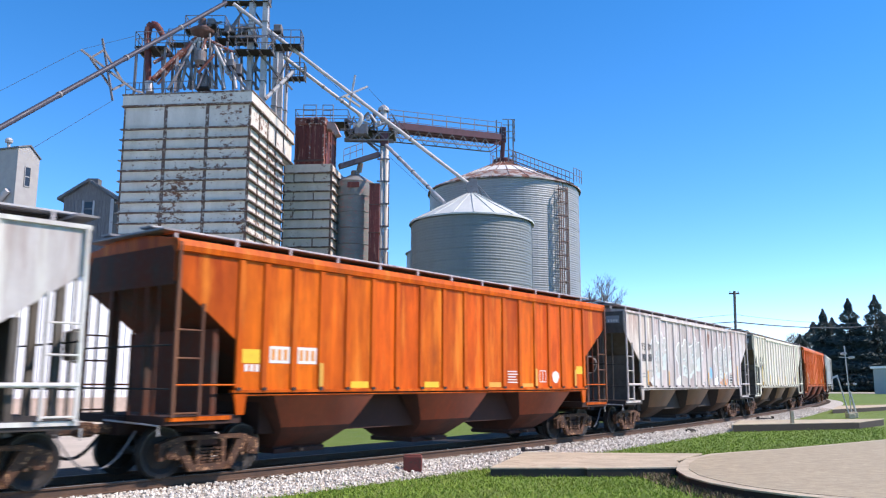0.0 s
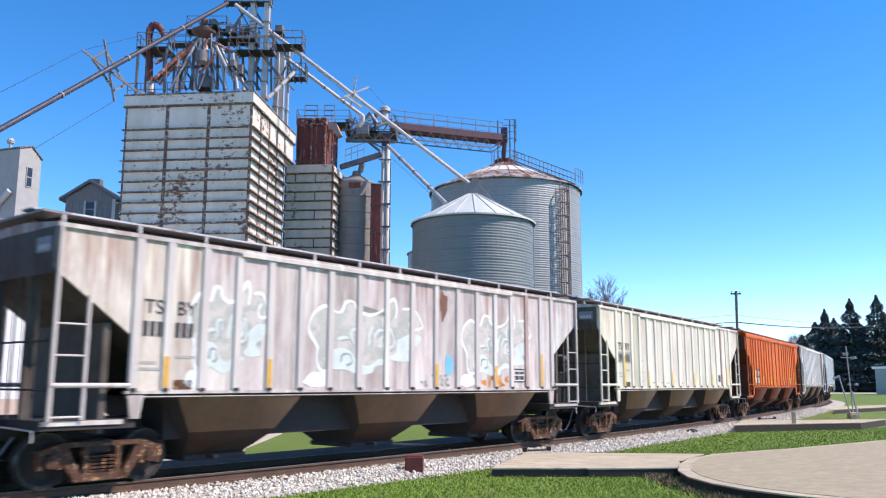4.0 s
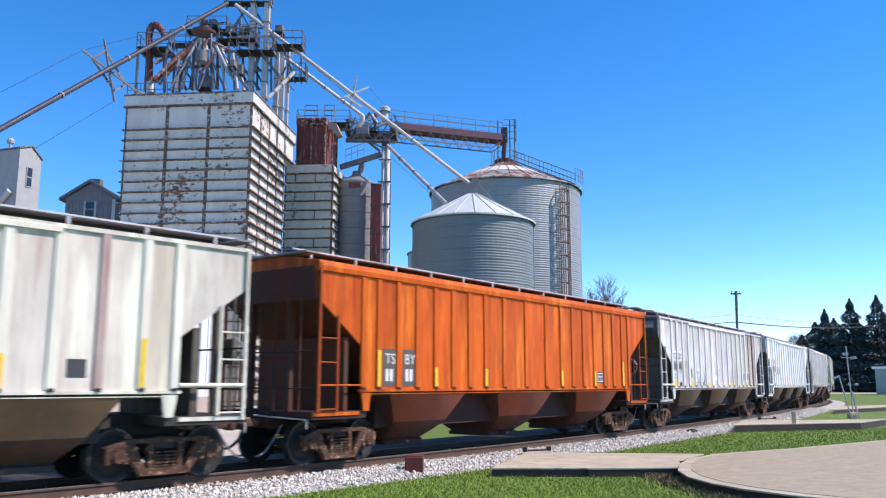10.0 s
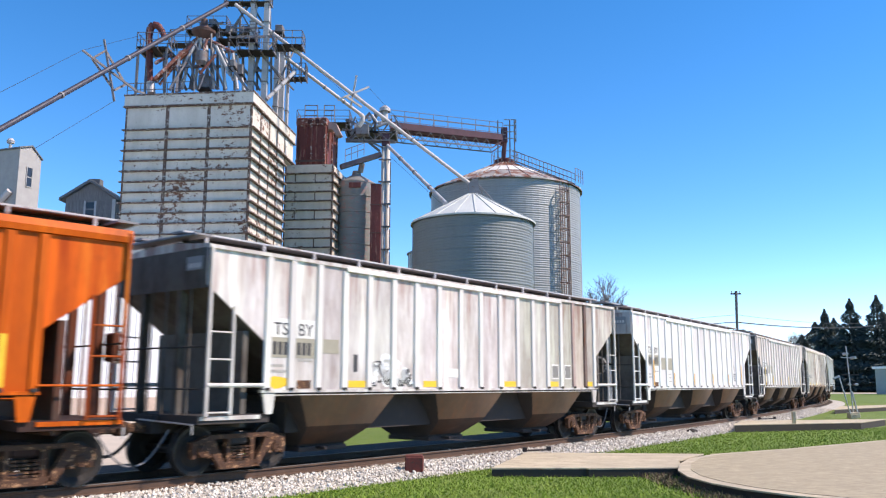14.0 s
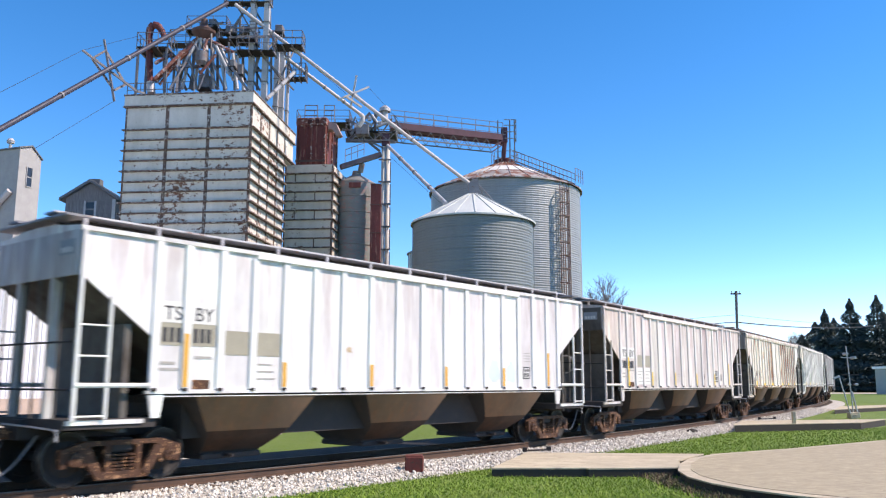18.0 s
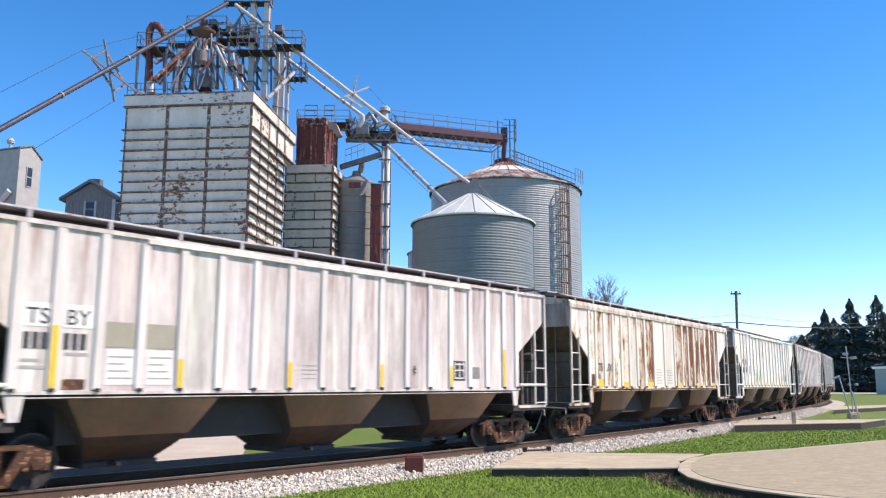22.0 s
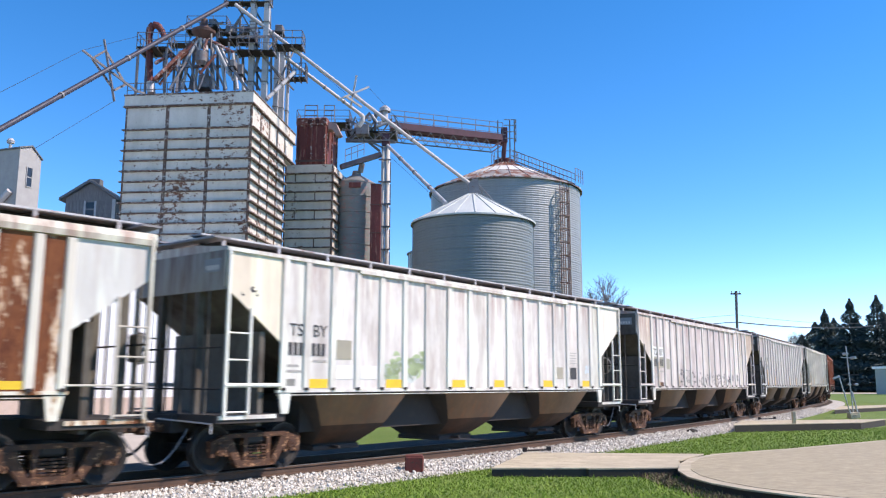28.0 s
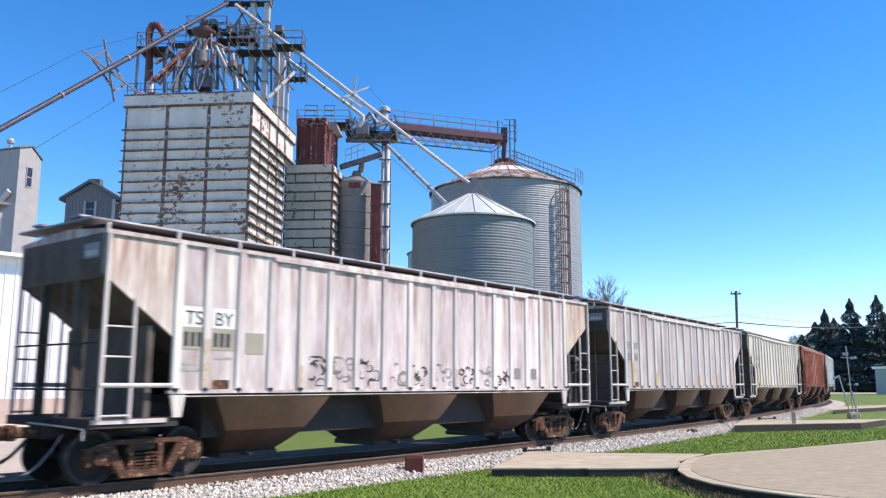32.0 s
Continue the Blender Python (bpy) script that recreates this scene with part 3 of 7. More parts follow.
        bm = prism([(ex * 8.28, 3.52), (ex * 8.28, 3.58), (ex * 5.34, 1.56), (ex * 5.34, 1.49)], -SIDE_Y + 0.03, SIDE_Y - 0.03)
        part("slope_sheet", bm, SOOTY_SHADE, car, "grimy hopper slope sheet with painted shade")
        part("end_sill", boxed(min(ex * 6.7, ex * 8.35), max(ex * 6.7, ex * 8.35), -1.5, 1.5, 0.98, 1.14), UNDER_SHADE, car)
        for sd in (-1, 1):
            part("sill_edge", boxed(min(ex * 6.95, ex * 8.32), max(ex * 6.95, ex * 8.32), sd * 1.485, sd * 1.53, 1.05, 1.125), PAINT, car, "pale worn edge of the end sill")
        lever = [(ex * 8.40, -1.42, 0.80), (ex * 8.40, -1.42, 0.98), (ex * 8.46, -0.35, 1.02), (ex * 8.70, -0.12, 1.06)]
        part("uncoupling_lever", bent([Vector(v) for v in lever], 0.018), PALE_STEEL, car, "pale uncoupling lever")
        for y in (-0.62, 0.62):
            part("end_post", boxed(min(ex * 8.14, ex * 8.28), max(ex * 8.14, ex * 8.28), y - 0.06, y + 0.06, 1.14, 3.9), SOOTY_SHADE, car)
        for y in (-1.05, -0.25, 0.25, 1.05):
            part("end_rod", tubes([((ex * 8.3, y, 1.14), (ex * 8.3, y, 3.5))], 0.022, 6), SOOTY_SHADE, car)
        if ex > 0:
            wheel_bm = bmesh.new()
            rim = [Vector((8.45, -0.85 + 0.28 * math.cos(k * math.pi / 8), 2.35 + 0.28 * math.sin(k * math.pi / 8))) for k in range(17)]
            for p, q in zip(rim, rim[1:]):
                tube(wheel_bm, p, q, 0.02, 6)
            for k in range(0, 16, 4):
                tube(wheel_bm, Vector((8.45, -0.85, 2.35)), rim[k], 0.015, 6)
            part("brake_wheel", wheel_bm, PALE_STEEL, car, "grey hand brake wheel")
            part("brake_housing", boxed(8.3, 8.43, -1.05, -0.65, 2.1, 2.6, bevel=0.03), SOOTY_SHADE, car)
            part("brake_chain_rod", tubes([((8.36, -0.85, 1.14), (8.36, -0.85, 2.1))], 0.03, 6), SOOTY_SHADE, car)
        for z in (1.62, 2.4):
            part("end_rail", tubes([((ex * 8.3, -1.5, z), (ex * 8.3, 1.5, z))], 0.018, 6), DARK_STEEL, car)
        part("bolster_web", boxed(min(ex * 7.22, ex * 7.34), max(ex * 7.22, ex * 7.34), -1.42, 1.42, 0.9, 2.74), SOOTY_SHADE, car)
        part("draft_sill", boxed(min(ex * 4.8, ex * 8.5), max(ex * 4.8, ex * 8.5), -0.28, 0.28, 0.78, 1.12), UNDER_SHADE, car)
        bm = boxed(min(ex * 8.5, ex * 9.0), max(ex * 8.5, ex * 9.0), -0.09, 0.09, 0.80, 0.98, bevel=0.03)
        box(bm, min(ex * 8.86, ex * 9.03), max(ex * 8.86, ex * 9.03), -0.16, 0.16, 0.76, 1.02, 0.04)
        part("coupler", bm, TRUCK_RUST, car)
        pts = [Vector((ex * (8.35 + 0.62 * u), 0.45, 0.85 - 0.50 * math.sin(u * math.pi * 0.5))) for u in [i / 8 for i in range(9)]]
        part("air_hose", bent(pts, 0.032), DARK_STEEL, car)
        pts = [Vector((ex * (8.30 + 0.66 * u), -0.55, 0.86 - 0.62 * math.sin(u * math.pi * 0.5))) for u in [i / 8 for i in range(9)]]
        part("air_hose", bent(pts, 0.018), MID_STEEL, car, "grey looping brake hose")
        t = truck(car, ex * 7.0)
        for dx in (-0.89, 0.89):
            wheelset(t, dx)
    # ridge, bay ends and lower side sheets have their shade painted in
    part("centre_sill", boxed(-5.8, 5.8, -0.95, 0.95, 0.70, 1.5), UNDER_SHADE, car, "dark centre ridge between the bays")
    for hx in (-4.45, 0.0, 4.45):
        curve = [(1.455, 1.512, 1.485), (1.41, 1.495, 1.42), (1.20, 1.375, 1.12), (1.00, 1.24, 0.83), (0.94, 1.17, 0.74), (0.85, 0.99, 0.61), (0.72, 0.70, 0.42), (0.70, 0.62, 0.34)]
        bm = bmesh.new()
        rings = [[bm.verts.new((hx + a * (hl - 0.004), b * (hw - 0.012), z)) for a, b in ((-1, -1), (1, -1), (1, 1), (-1, 1))] for hl, hw, z in curve]
        for a, b in zip(rings, rings[1:]):
            for i in range(4):
                bm.faces.new((a[i], a[(i + 1) % 4], b[(i + 1) % 4], b[i]))
        bm.faces.new(rings[-1])
        bmesh.ops.recalc_face_normals(bm, faces=bm.faces[:])
        bay = part("hopper_bay", bm, UNDER_SHADE, car, "dark sloping hopper bay with painted shade")
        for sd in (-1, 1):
            for rows_k, mat, label in (((0, 3), UNDER, "brown side sheet"), ((3, 6), UNDER_RUST_SHADE, "rusty lower sheet with painted shade")):
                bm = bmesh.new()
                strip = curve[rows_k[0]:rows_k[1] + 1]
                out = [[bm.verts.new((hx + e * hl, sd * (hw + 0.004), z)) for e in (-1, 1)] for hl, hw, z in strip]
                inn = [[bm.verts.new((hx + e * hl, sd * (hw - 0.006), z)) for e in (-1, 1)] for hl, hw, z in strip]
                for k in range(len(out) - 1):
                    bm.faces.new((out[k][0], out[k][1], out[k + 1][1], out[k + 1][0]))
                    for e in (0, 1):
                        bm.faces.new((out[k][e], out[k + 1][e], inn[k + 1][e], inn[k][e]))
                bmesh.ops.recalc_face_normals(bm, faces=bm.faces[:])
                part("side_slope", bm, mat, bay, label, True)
        part("outlet_gate", boxed(hx - 0.72, hx + 0.72, -0.72, 0.72, 0.26, 0.37, bevel=0.02), UNDER_SHADE, bay)
        part("gate_rod", tubes([((hx - 0.2, -1.0, 0.33), (hx - 0.2, 1.0, 0.33))], 0.035, 8), DARK_STEEL, bay)
    return car


WHITE, CREAM, PINKISH = (0.595, 0.575, 0.56), (0.64, 0.60, 0.51), (0.60, 0.56, 0.54)
ORANGE, ORANGE_RED, BROWN_RED = (0.58, 0.098, 0.004), (0.58, 0.103, 0.008), (0.28, 0.08, 0.045)
CARS = [("a", WHITE, 0.25, "white"), ("c", ORANGE, 0.36, "orange"), ("a", (0.54, 0.49, 0.475), 0.42, "grey-white sprayed"), ("a", CREAM, 0.18, "cream"), ("b", ORANGE_RED, 0.28, "red-orange"),
        ("a", WHITE, 0.38, "dull white"), ("a", (0.66, 0.66, 0.66), 0.15, "clean white"), ("a", PINKISH, 0.30, "pinkish white"), ("b", (0.64, 0.60, 0.53), 0.63, "rusted white"),
        ("a", (0.66, 0.645, 0.61), 0.28, "off-white"), ("a", (0.60, 0.545, 0.525), 0.44, "rust-streaked white"), ("a", (0.48, 0.44, 0.42), 0.36, "grimy white"), ("a", (0.50, 0.46, 0.40), 0.25, "grimy cream"), ("b", BROWN_RED, 0.35, "brown-red"),
        ("a", WHITE, 0.25, "white"), ("a", WHITE, 0.3, "white"), ("a", CREAM, 0.2, "cream"), ("a", WHITE, 0.3, "white"), ("a", WHITE, 0.3, "white")]
PITCH, SPEED, LEAD = 18.03, 5.121, 81.8 - 5 * 18.03
masters = {k: build_car(k) for k in "abc"}
# panels whose paint differs from the rest of their car: car, panel -> tint
OLIVE, YELLOWED, CLEAN = (0.84, 0.87, 0.79), (1.03, 0.96, 0.81), (1.08, 1.08, 1.06)
TINTS = {0: {}, 5: {12: OLIVE, 13: (0.9, 0.94, 0.88), 14: OLIVE, 15: (0.78, 0.80, 0.71), 16: (0.80, 0.76, 0.66), 17: (0.82, 0.80, 0.72), 18: (0.88, 0.88, 0.82)},
         3: {0: (0.95, 0.96, 0.90), 1: (0.92, 0.93, 0.86), 2: (0.90, 0.91, 0.84), 3: (0.80, 0.80, 0.73), 17: (0.97, 0.93, 0.88)},
         7: {0: (1, 0.97, 0.92), 3: (0.95, 0.9, 0.9), 6: (1.05, 1.06, 1.08)}, 8: {0: (1.08, 1.1, 1.15), 19: (1.1, 1.15, 1.25)},
         2: {0: (1.24, 1.25, 1.14), 1: (1.12, 1.11, 1.0), 2: (1.1, 1.09, 1.0), 17: (1.1, 1.12, 1.12), 18: (1.22, 1.32, 1.34)},
         9: {0: YELLOWED, 15: (0.95, 0.92, 0.91), 16: (1.02, 1.05, 1.04), 17: (0.99, 1.02, 0.97), 18: (1.05, 1.02, 0.93)}, 10: {0: (1.0, 0.98, 0.9), 16: (0.86, 0.84, 0.8), 18: YELLOWED}}
BARE_ENDS = {(8, 19), (8, 9), (8, 10), (9, 0), (9, 18)}


def panel_index(o, kind):
    xs = [v.co.x for v in o.data.vertices]
    mid = (min(xs) + max(xs)) / 2
    return sum(1 for r in POSTS[kind] if r < mid)


train = []
used = set()
for i, (kind, col, rust, word) in enumerate(CARS):
    if kind not in used:
        used.add(kind)
        car = masters[kind]
    else:
        car = copy_thing(masters[kind], Matrix())
    roofing = "with arched roof and heavy eave" if kind in "bc" else "with flat ribbed sides"
    tagged(car, f"{word} hopper railcar {roofing} on rails", "hopper car", "cars of the freight train")
    for o in car.children_recursive:
        clean = o.name.startswith(("side_post", "eave", "stile", "rung", "top_chord", "board", "grab"))
        o.color = (*col, rust * 0.5 if clean else rust)
        if o.name.startswith(("side_post", "top_chord")) and col[2] > 0.2:
            o.color = (*(min(0.73, k * (1.0 if i in (2, 9, 10) else 1.08)) for k in col), 0.2 if i in (9, 10) else 0.05)
        if o.name.startswith("side_panel"):
            k = panel_index(o, kind)
            rng = random.Random(i * 131 + k)
            tint = TINTS.get(i, {}).get(k, (1, 1, 1))
            v, w = rng.uniform(0.90, 1.10), rng.uniform(-0.035, 0.0)
            if col[2] < 0.02:
                v, w = (rng.uniform(0.84, 1.2), rng.uniform(-0.14, 0.2)) if i == 1 else (rng.uniform(0.92, 1.08), rng.uniform(-0.1, 0.08))
            o.color = (col[0] * v * tint[0], col[1] * v * (1 + w) * tint[1], col[2] * v * tint[2], rust * (0.15 if (i, k) in BARE_ENDS else 0.86 + 0.017 * k + rng.uniform(-0.04, 0.06) if i == 8 else rng.uniform(0.8, 1.15)))
        # cleaner ends: the car's colour is scaled down to stand for shade
        if o.name.startswith("end_sheet") and i in (6, 8, 9) or o.name.startswith("end_post") and i == 6:
            o.material_slots[0].link = "OBJECT"
            o.material_slots[0].material = PAINT
            o.color = (*(k * (0.5 if i == 9 else 0.8) for k in col), 0.3)
        if col[2] < 0.02 and o.name.startswith(("side_slope", "hopper_bay")):
            o.color = (0.88, 0.165, 0.03, rust)
        if i in (1, 4) and o.name.startswith(("stile", "rung")):
            o.color = (0.16, 0.075, 0.05, 0.3) if i == 1 else (0.34, 0.065, 0.015, 0.3)
        if o.name.startswith("side_post") and i in (2, 3, 5):
            x = o.data.vertices[0].co.x
            if 6.0 < x < 6.3 and i == 5:
                o.color = (0.15, 0.095, 0.085, 0.5)
            elif 5.2 < x < 5.5:
                o.color = (0.50, 0.38, 0.35, 0.4)
    train.append(car)


SLACK = {0: -0.2, 1: -0.2, 2: -0.06, 3: 0.0, 4: 0.17, 5: 0.11, 6: 0.05, 7: 0.07, 8: 0.05, 9: -0.05, 10: 0.04}
# small surges of the train along the track, in metres, by the second
SURGE = {0: -0.02, 0.5: 0, 1: 0.05, 1.5: -0.08, 2: -0.06, 2.5: 0.12, 3: 0.10, 5.5: 0.18, 6: -0.01, 6.5: -0.04, 7: -0.04, 7.5: 0.1, 8: 0.09, 8.5: -0.06, 9: -0.13,
         9.5: 0.05, 10: 0.04, 10.5: 0.04, 11: -0.13, 11.5: -0.16, 12: -0.01, 12.5: -0.02, 13: -0.06, 13.5: -0.15, 16.5: 0.03, 17: 0.02, 17.5: 0.02, 18: -0.03,
         18.5: -0.05, 19: 0.13, 19.5: 0.07, 20: 0.05, 20.5: -0.17, 21: -0.17, 21.5: 0.01, 22: 0.06, 22.5: 0.08, 23: -0.13, 23.5: -0.14, 24: 0.05, 24.5: 0.05,
         25: -0.21, 25.5: -0.21, 27.5: 0, 28: 0.01, 28.5: 0.12, 29: 0.07, 29.5: 0.06, 30: -0.15, 30.5: -0.14, 31: 0.01, 32: -0.02}


def car_pose(i, t):
    s = LEAD + PITCH * i - SPEED * t + HALF + SLACK.get(i, 0.05) + float(np.interp(t, list(SURGE), list(SURGE.values())))
    x0, y0, _ = track(s - 7.0)
    x1, y1, _ = track(s + 7.0)
    return Matrix.Translation(((x0 + x1) / 2, (y0 + y1) / 2, 0)) @ Matrix.Rotation(math.atan2(y1 - y0, x1 - x0), 4, "Z")


def motions():
    """Every car rolls along the track at a steady speed, and its wheelsets turn."""
    beat = 4 / FPS
    turns = [(k * beat, -SPEED * k * beat / 0.457) for k in range(int(32 / beat) + 1)]
    for i, car in enumerate(train):
        walk(car, [(t * 0.5, car_pose(i, t * 0.5)) for t in range(65)])
        for o in car.children_recursive:
            if o.name.startswith("wheelset") and i < 13:
                x = o.location.x
                walk(o, [(t, Matrix.Translation((x, 0, 0.457)) @ Matrix.Rotation(a, 4, "Y")) for t, a in turns])
# ---- elevator tower ----


def cribbed(ob, x0, x1, y_face, z_rows, bays, normal, mat_panel):
    """Rows of cladding panels with flashing ledges and posts on one face. normal: 'front' (toward -y) or 'right' (toward +x)."""
    pw = (x1 - x0) / bays

    def bx(a0, a1, d0, d1, z0, z1):
        if normal == "front":
            return boxed(a0, a1, y_face - d1, y_face - d0, z0, z1)
        return boxed(y_face + d0, y_face + d1, a0, a1, z0, z1)

    for r in range(len(z_rows) - 1):
        z1, z0 = z_rows[r], z_rows[r + 1]
        for b in range(bays):
            part("panel", bx(x0 + b * pw + 0.02, x0 + (b + 1) * pw - 0.02, 0.0, 0.05 + 0.02 * random.random(), z0 + 0.052, z1 - 0.052), mat_panel, ob)
        part("ledge", bx(x0 - 0.20, x1 + 0.04, 0.0, 0.26 + 0.06 * random.random(), z0 - 0.035, z0 + 0.04), TOWER_RUST, ob)
    for b in range(1, bays):
        part("batten", bx(x0 + b * pw - 0.12, x0 + b * pw + 0.12, 0.0, 0.10, z_rows[-1], z_rows[0]), TOWER_RUST, ob)
    for b in (0, bays):
        part("corner_batten", bx(x0 + b * pw - 0.06, x0 + b * pw + 0.06, 0.0, 0.10, z_rows[-1], z_rows[0]), TOWER_RUST, ob)


tower = thing("elevator_tower", pose(-13.42, 55, 0, 0, 0, -6), "tall grain elevator tower clad in peeling white panels with rusty ledges", "grain elevator")
DEEP = 7.7
part("core", boxed(-9.1, 0, 0, DEEP, GROUND_Z, 19.2), TOWER_WHITE, tower)
part("upper_core", boxed(-9.1, 0, 0, 10.0, 19.2, 21.3), TOWER_WHITE, tower)
rows = [20.94] + [19.282 - 0.752 * i for i in range(26)]
cribbed(tower, -9.1, 0.0, 0.0, rows, 3, "front", TOWER_WHITE)
cribbed(tower, 0.0, DEEP, 0.0, rows, 4, "right", TOWER_WHITE)
part("frieze", boxed(0.001, 0.07, DEEP + 0.06, 10.0, 19.25, 20.94), TOWER_WHITE, tower)
part("frieze_ledge", boxed(0.001, 0.27, DEEP + 0.06, 10.05, 19.23, 19.32), TOWER_RUST, tower)
part("cornice", boxed(-9.25, 0.2, -0.22, 10.2, 21.02, 21.80, bevel=0.03), TOWER_WHITE, tower)
part("cornice_flashing", boxed(-9.30, 0.25, -0.27, 10.2, 20.94, 21.03), TOWER_RUST, tower)
part("cornice_flashing", boxed(-9.30, 0.25, -0.27, 10.2, 21.78, 21.88), TOWER_RUST, tower)

annex = thing("annex_tower", pose(-13.2, 66.9, 0, 0, 0, -6), "lower elevator annex with white panels and rusty ledges", "grain elevator")
part("core", boxed(0, 4.0, 0, 4.5, GROUND_Z, 19.75), ANNEX_WHITE, annex)
rows = [19.75 - 0.785 * i for i in range(20)]
cribbed(annex, 0.0, 4.0, 0.0, rows, 1, "front", ANNEX_WHITE)
cribbed(annex, 0.0, 4.5, 4.0, rows, 1, "right", ANNEX_WHITE)
for k in (1, 3, 5, 8):
    for x in (0.85, 2.55)[k == 8:]:
        part("joint_strip", boxed(x - 0.05, x + 0.05, -0.095, -0.071, rows[k + 1] + 0.06, rows[k] - 0.06), TOWER_RUST, annex, "rusty joint strip")
random.seed(77)
bin_box = thing("dust_bin", pose(-12.42, 67.1, 19.79, 0, 0, -6), "oxblood red rusted steel hopper box on the annex roof", "steel bin")
part("shell", boxed(0, 2.5, 0, 4.2, 0, 3.45, bevel=0.05), OXBLOOD, bin_box)
part("cap", boxed(-0.08, 2.58, -0.08, 4.28, 3.45, 4.15, bevel=0.06), SPOUT_RED, bin_box, "faded red cap with louvres")
for x in (0.95, 1.6):
    louvre = part("louvre", boxed(x, x + 0.34, -0.11, -0.081, 3.62, 3.95), WINDOW_DARK, bin_box, "dark louvre")
    for k in range(3):
        part("blade", boxed(x - 0.02, x + 0.36, -0.15, -0.111, 3.66 + 0.1 * k, 3.70 + 0.1 * k), OXBLOOD, louvre)
for x in (0.06, 0.82, 1.28, 2.44):
    part("stiffener", boxed(x - 0.06, x + 0.06, -0.12, -0.001, 0, 3.44), SPOUT_RED if x in (1.28, 2.44) else OXBLOOD, bin_box)
for y in (0.4, 2.1, 3.9):
    part("stiffener", boxed(2.501, 2.60, y - 0.06, y + 0.06, 0, 3.44), SPOUT_RED, bin_box)
part("base_rim", boxed(-0.06, 2.56, -0.15, -0.121, 0.25, 0.42), CONE_RUST, bin_box, "rusty band near the foot")
part("hopper_chute", prism([(2.5, 3.9), (3.25, 3.75), (3.7, 2.75), (3.3, 2.65), (2.95, 3.2), (2.5, 3.25)], 0.4, 1.3), FADED_PINK, bin_box, "faded pink chute")

# ---- round bins ----


def round_bin(name, cx, cy, r, eave, peak, label, rows_h, ribs, skin=GALV):
    b = thing(name, (cx, cy, 0), label, "grain bin", "round grain bins")
    n_rings = round((eave - 0.08 - GROUND_Z) / rows_h)
    rows_h = (eave - 0.08 - GROUND_Z) / n_rings
    for k in range(n_rings):
        z0 = GROUND_Z + k * rows_h
        prof = []
        for j in range(9):
            prof.append((r + 0.02 * (j % 2), z0 + 0.02 + (rows_h - 0.04) * j / 8))
        part("ring", lathe([(r - 0.02, z0)] + prof + [(r - 0.02, z0 + rows_h)], 72), skin, b)
    for k in range(ribs):
        a = 2 * math.pi * k / ribs
        bm = bmesh.new()
        bar(bm, (math.cos(a) * (r + 0.05), math.sin(a) * (r + 0.05), GROUND_Z), (math.cos(a) * (r + 0.05), math.sin(a) * (r + 0.05), eave), 0.06)
        part("stiffener", bm, GALV, b)
    return b


def cone_roof(b, r, eave, peak, mat, seams):
    part("roof", lathe([(r + 0.22, eave - 0.12), (r + 0.22, eave), (0.45, peak), (0.0, peak)], 72), mat, b)
    for k in range(seams):
        a = 2 * math.pi * k / seams
        part("roof_rib", bars([((math.cos(a) * (r + 0.2), math.sin(a) * (r + 0.2), eave + 0.03), (math.cos(a) * 0.5, math.sin(a) * 0.5, peak + 0.02))], 0.06), mat, b)


small_bin = round_bin("grain_bin", 2.3, 62, 4.58, 13.75, 16.1, "galvanised corrugated steel grain bin with a cone roof", 0.82, 2, GALV_DULL)
cone_roof(small_bin, 4.58, 13.75, 16.1, ROOF_PALE, 20)
big_bin = round_bin("grain_bin", 6.05, 78, 7.2, 19.85, 23.1, "large galvanised grain bin with a rusty cone roof", 0.82, 0, GALV)
cone_roof(big_bin, 7.2, 19.85, 23.1, GALV_RUST, 28)
slope = (23.1 - 19.85) / (7.42 - 0.45)
for r0, r1, mat, label in ((4.6, 2.7, PATCH_WHITE, "white middle roof sheets"), (2.7, 0.5, ROOF_RUST, "rust red roof sheets round the peak")):
    z0, z1 = 19.85 + (7.42 - r0) * slope, 19.85 + (7.42 - r1) * slope
    part("roof_band", lathe([(r0, z0 + 0.004), (r0, z0 + 0.02), (r1, z1 + 0.02), (r1, z1 + 0.004)], 72), mat, big_bin, label)

# ---- backdrop for the yard ----
SHED_L = 24.5
white_shed = thing("white_building", pose(-30.3, 31.8, 0, 0, 0, 46.5), "long white metal building with tan footing beside the track", "building")
part("wall", boxed(0, SHED_L, 0, 9, 0.9, 8.0), WALL_WHITE, white_shed)
part("footing", boxed(-0.05, SHED_L + 0.05, -0.08, 9.05, GROUND_Z, 0.9), WALL_PINK, white_shed)
part("roof", prism([(-0.5, 7.95), (4.5, 8.6), (9.5, 7.95), (9.5, 8.1), (4.5, 8.75), (-0.5, 8.1)], -0.3, SHED_L + 0.3, "x"), WALL_WHITE, white_shed)
part("gutter", boxed(-0.3, SHED_L + 0.3, -0.62, -0.5, 7.9, 8.05), WALL_WHITE, white_shed)


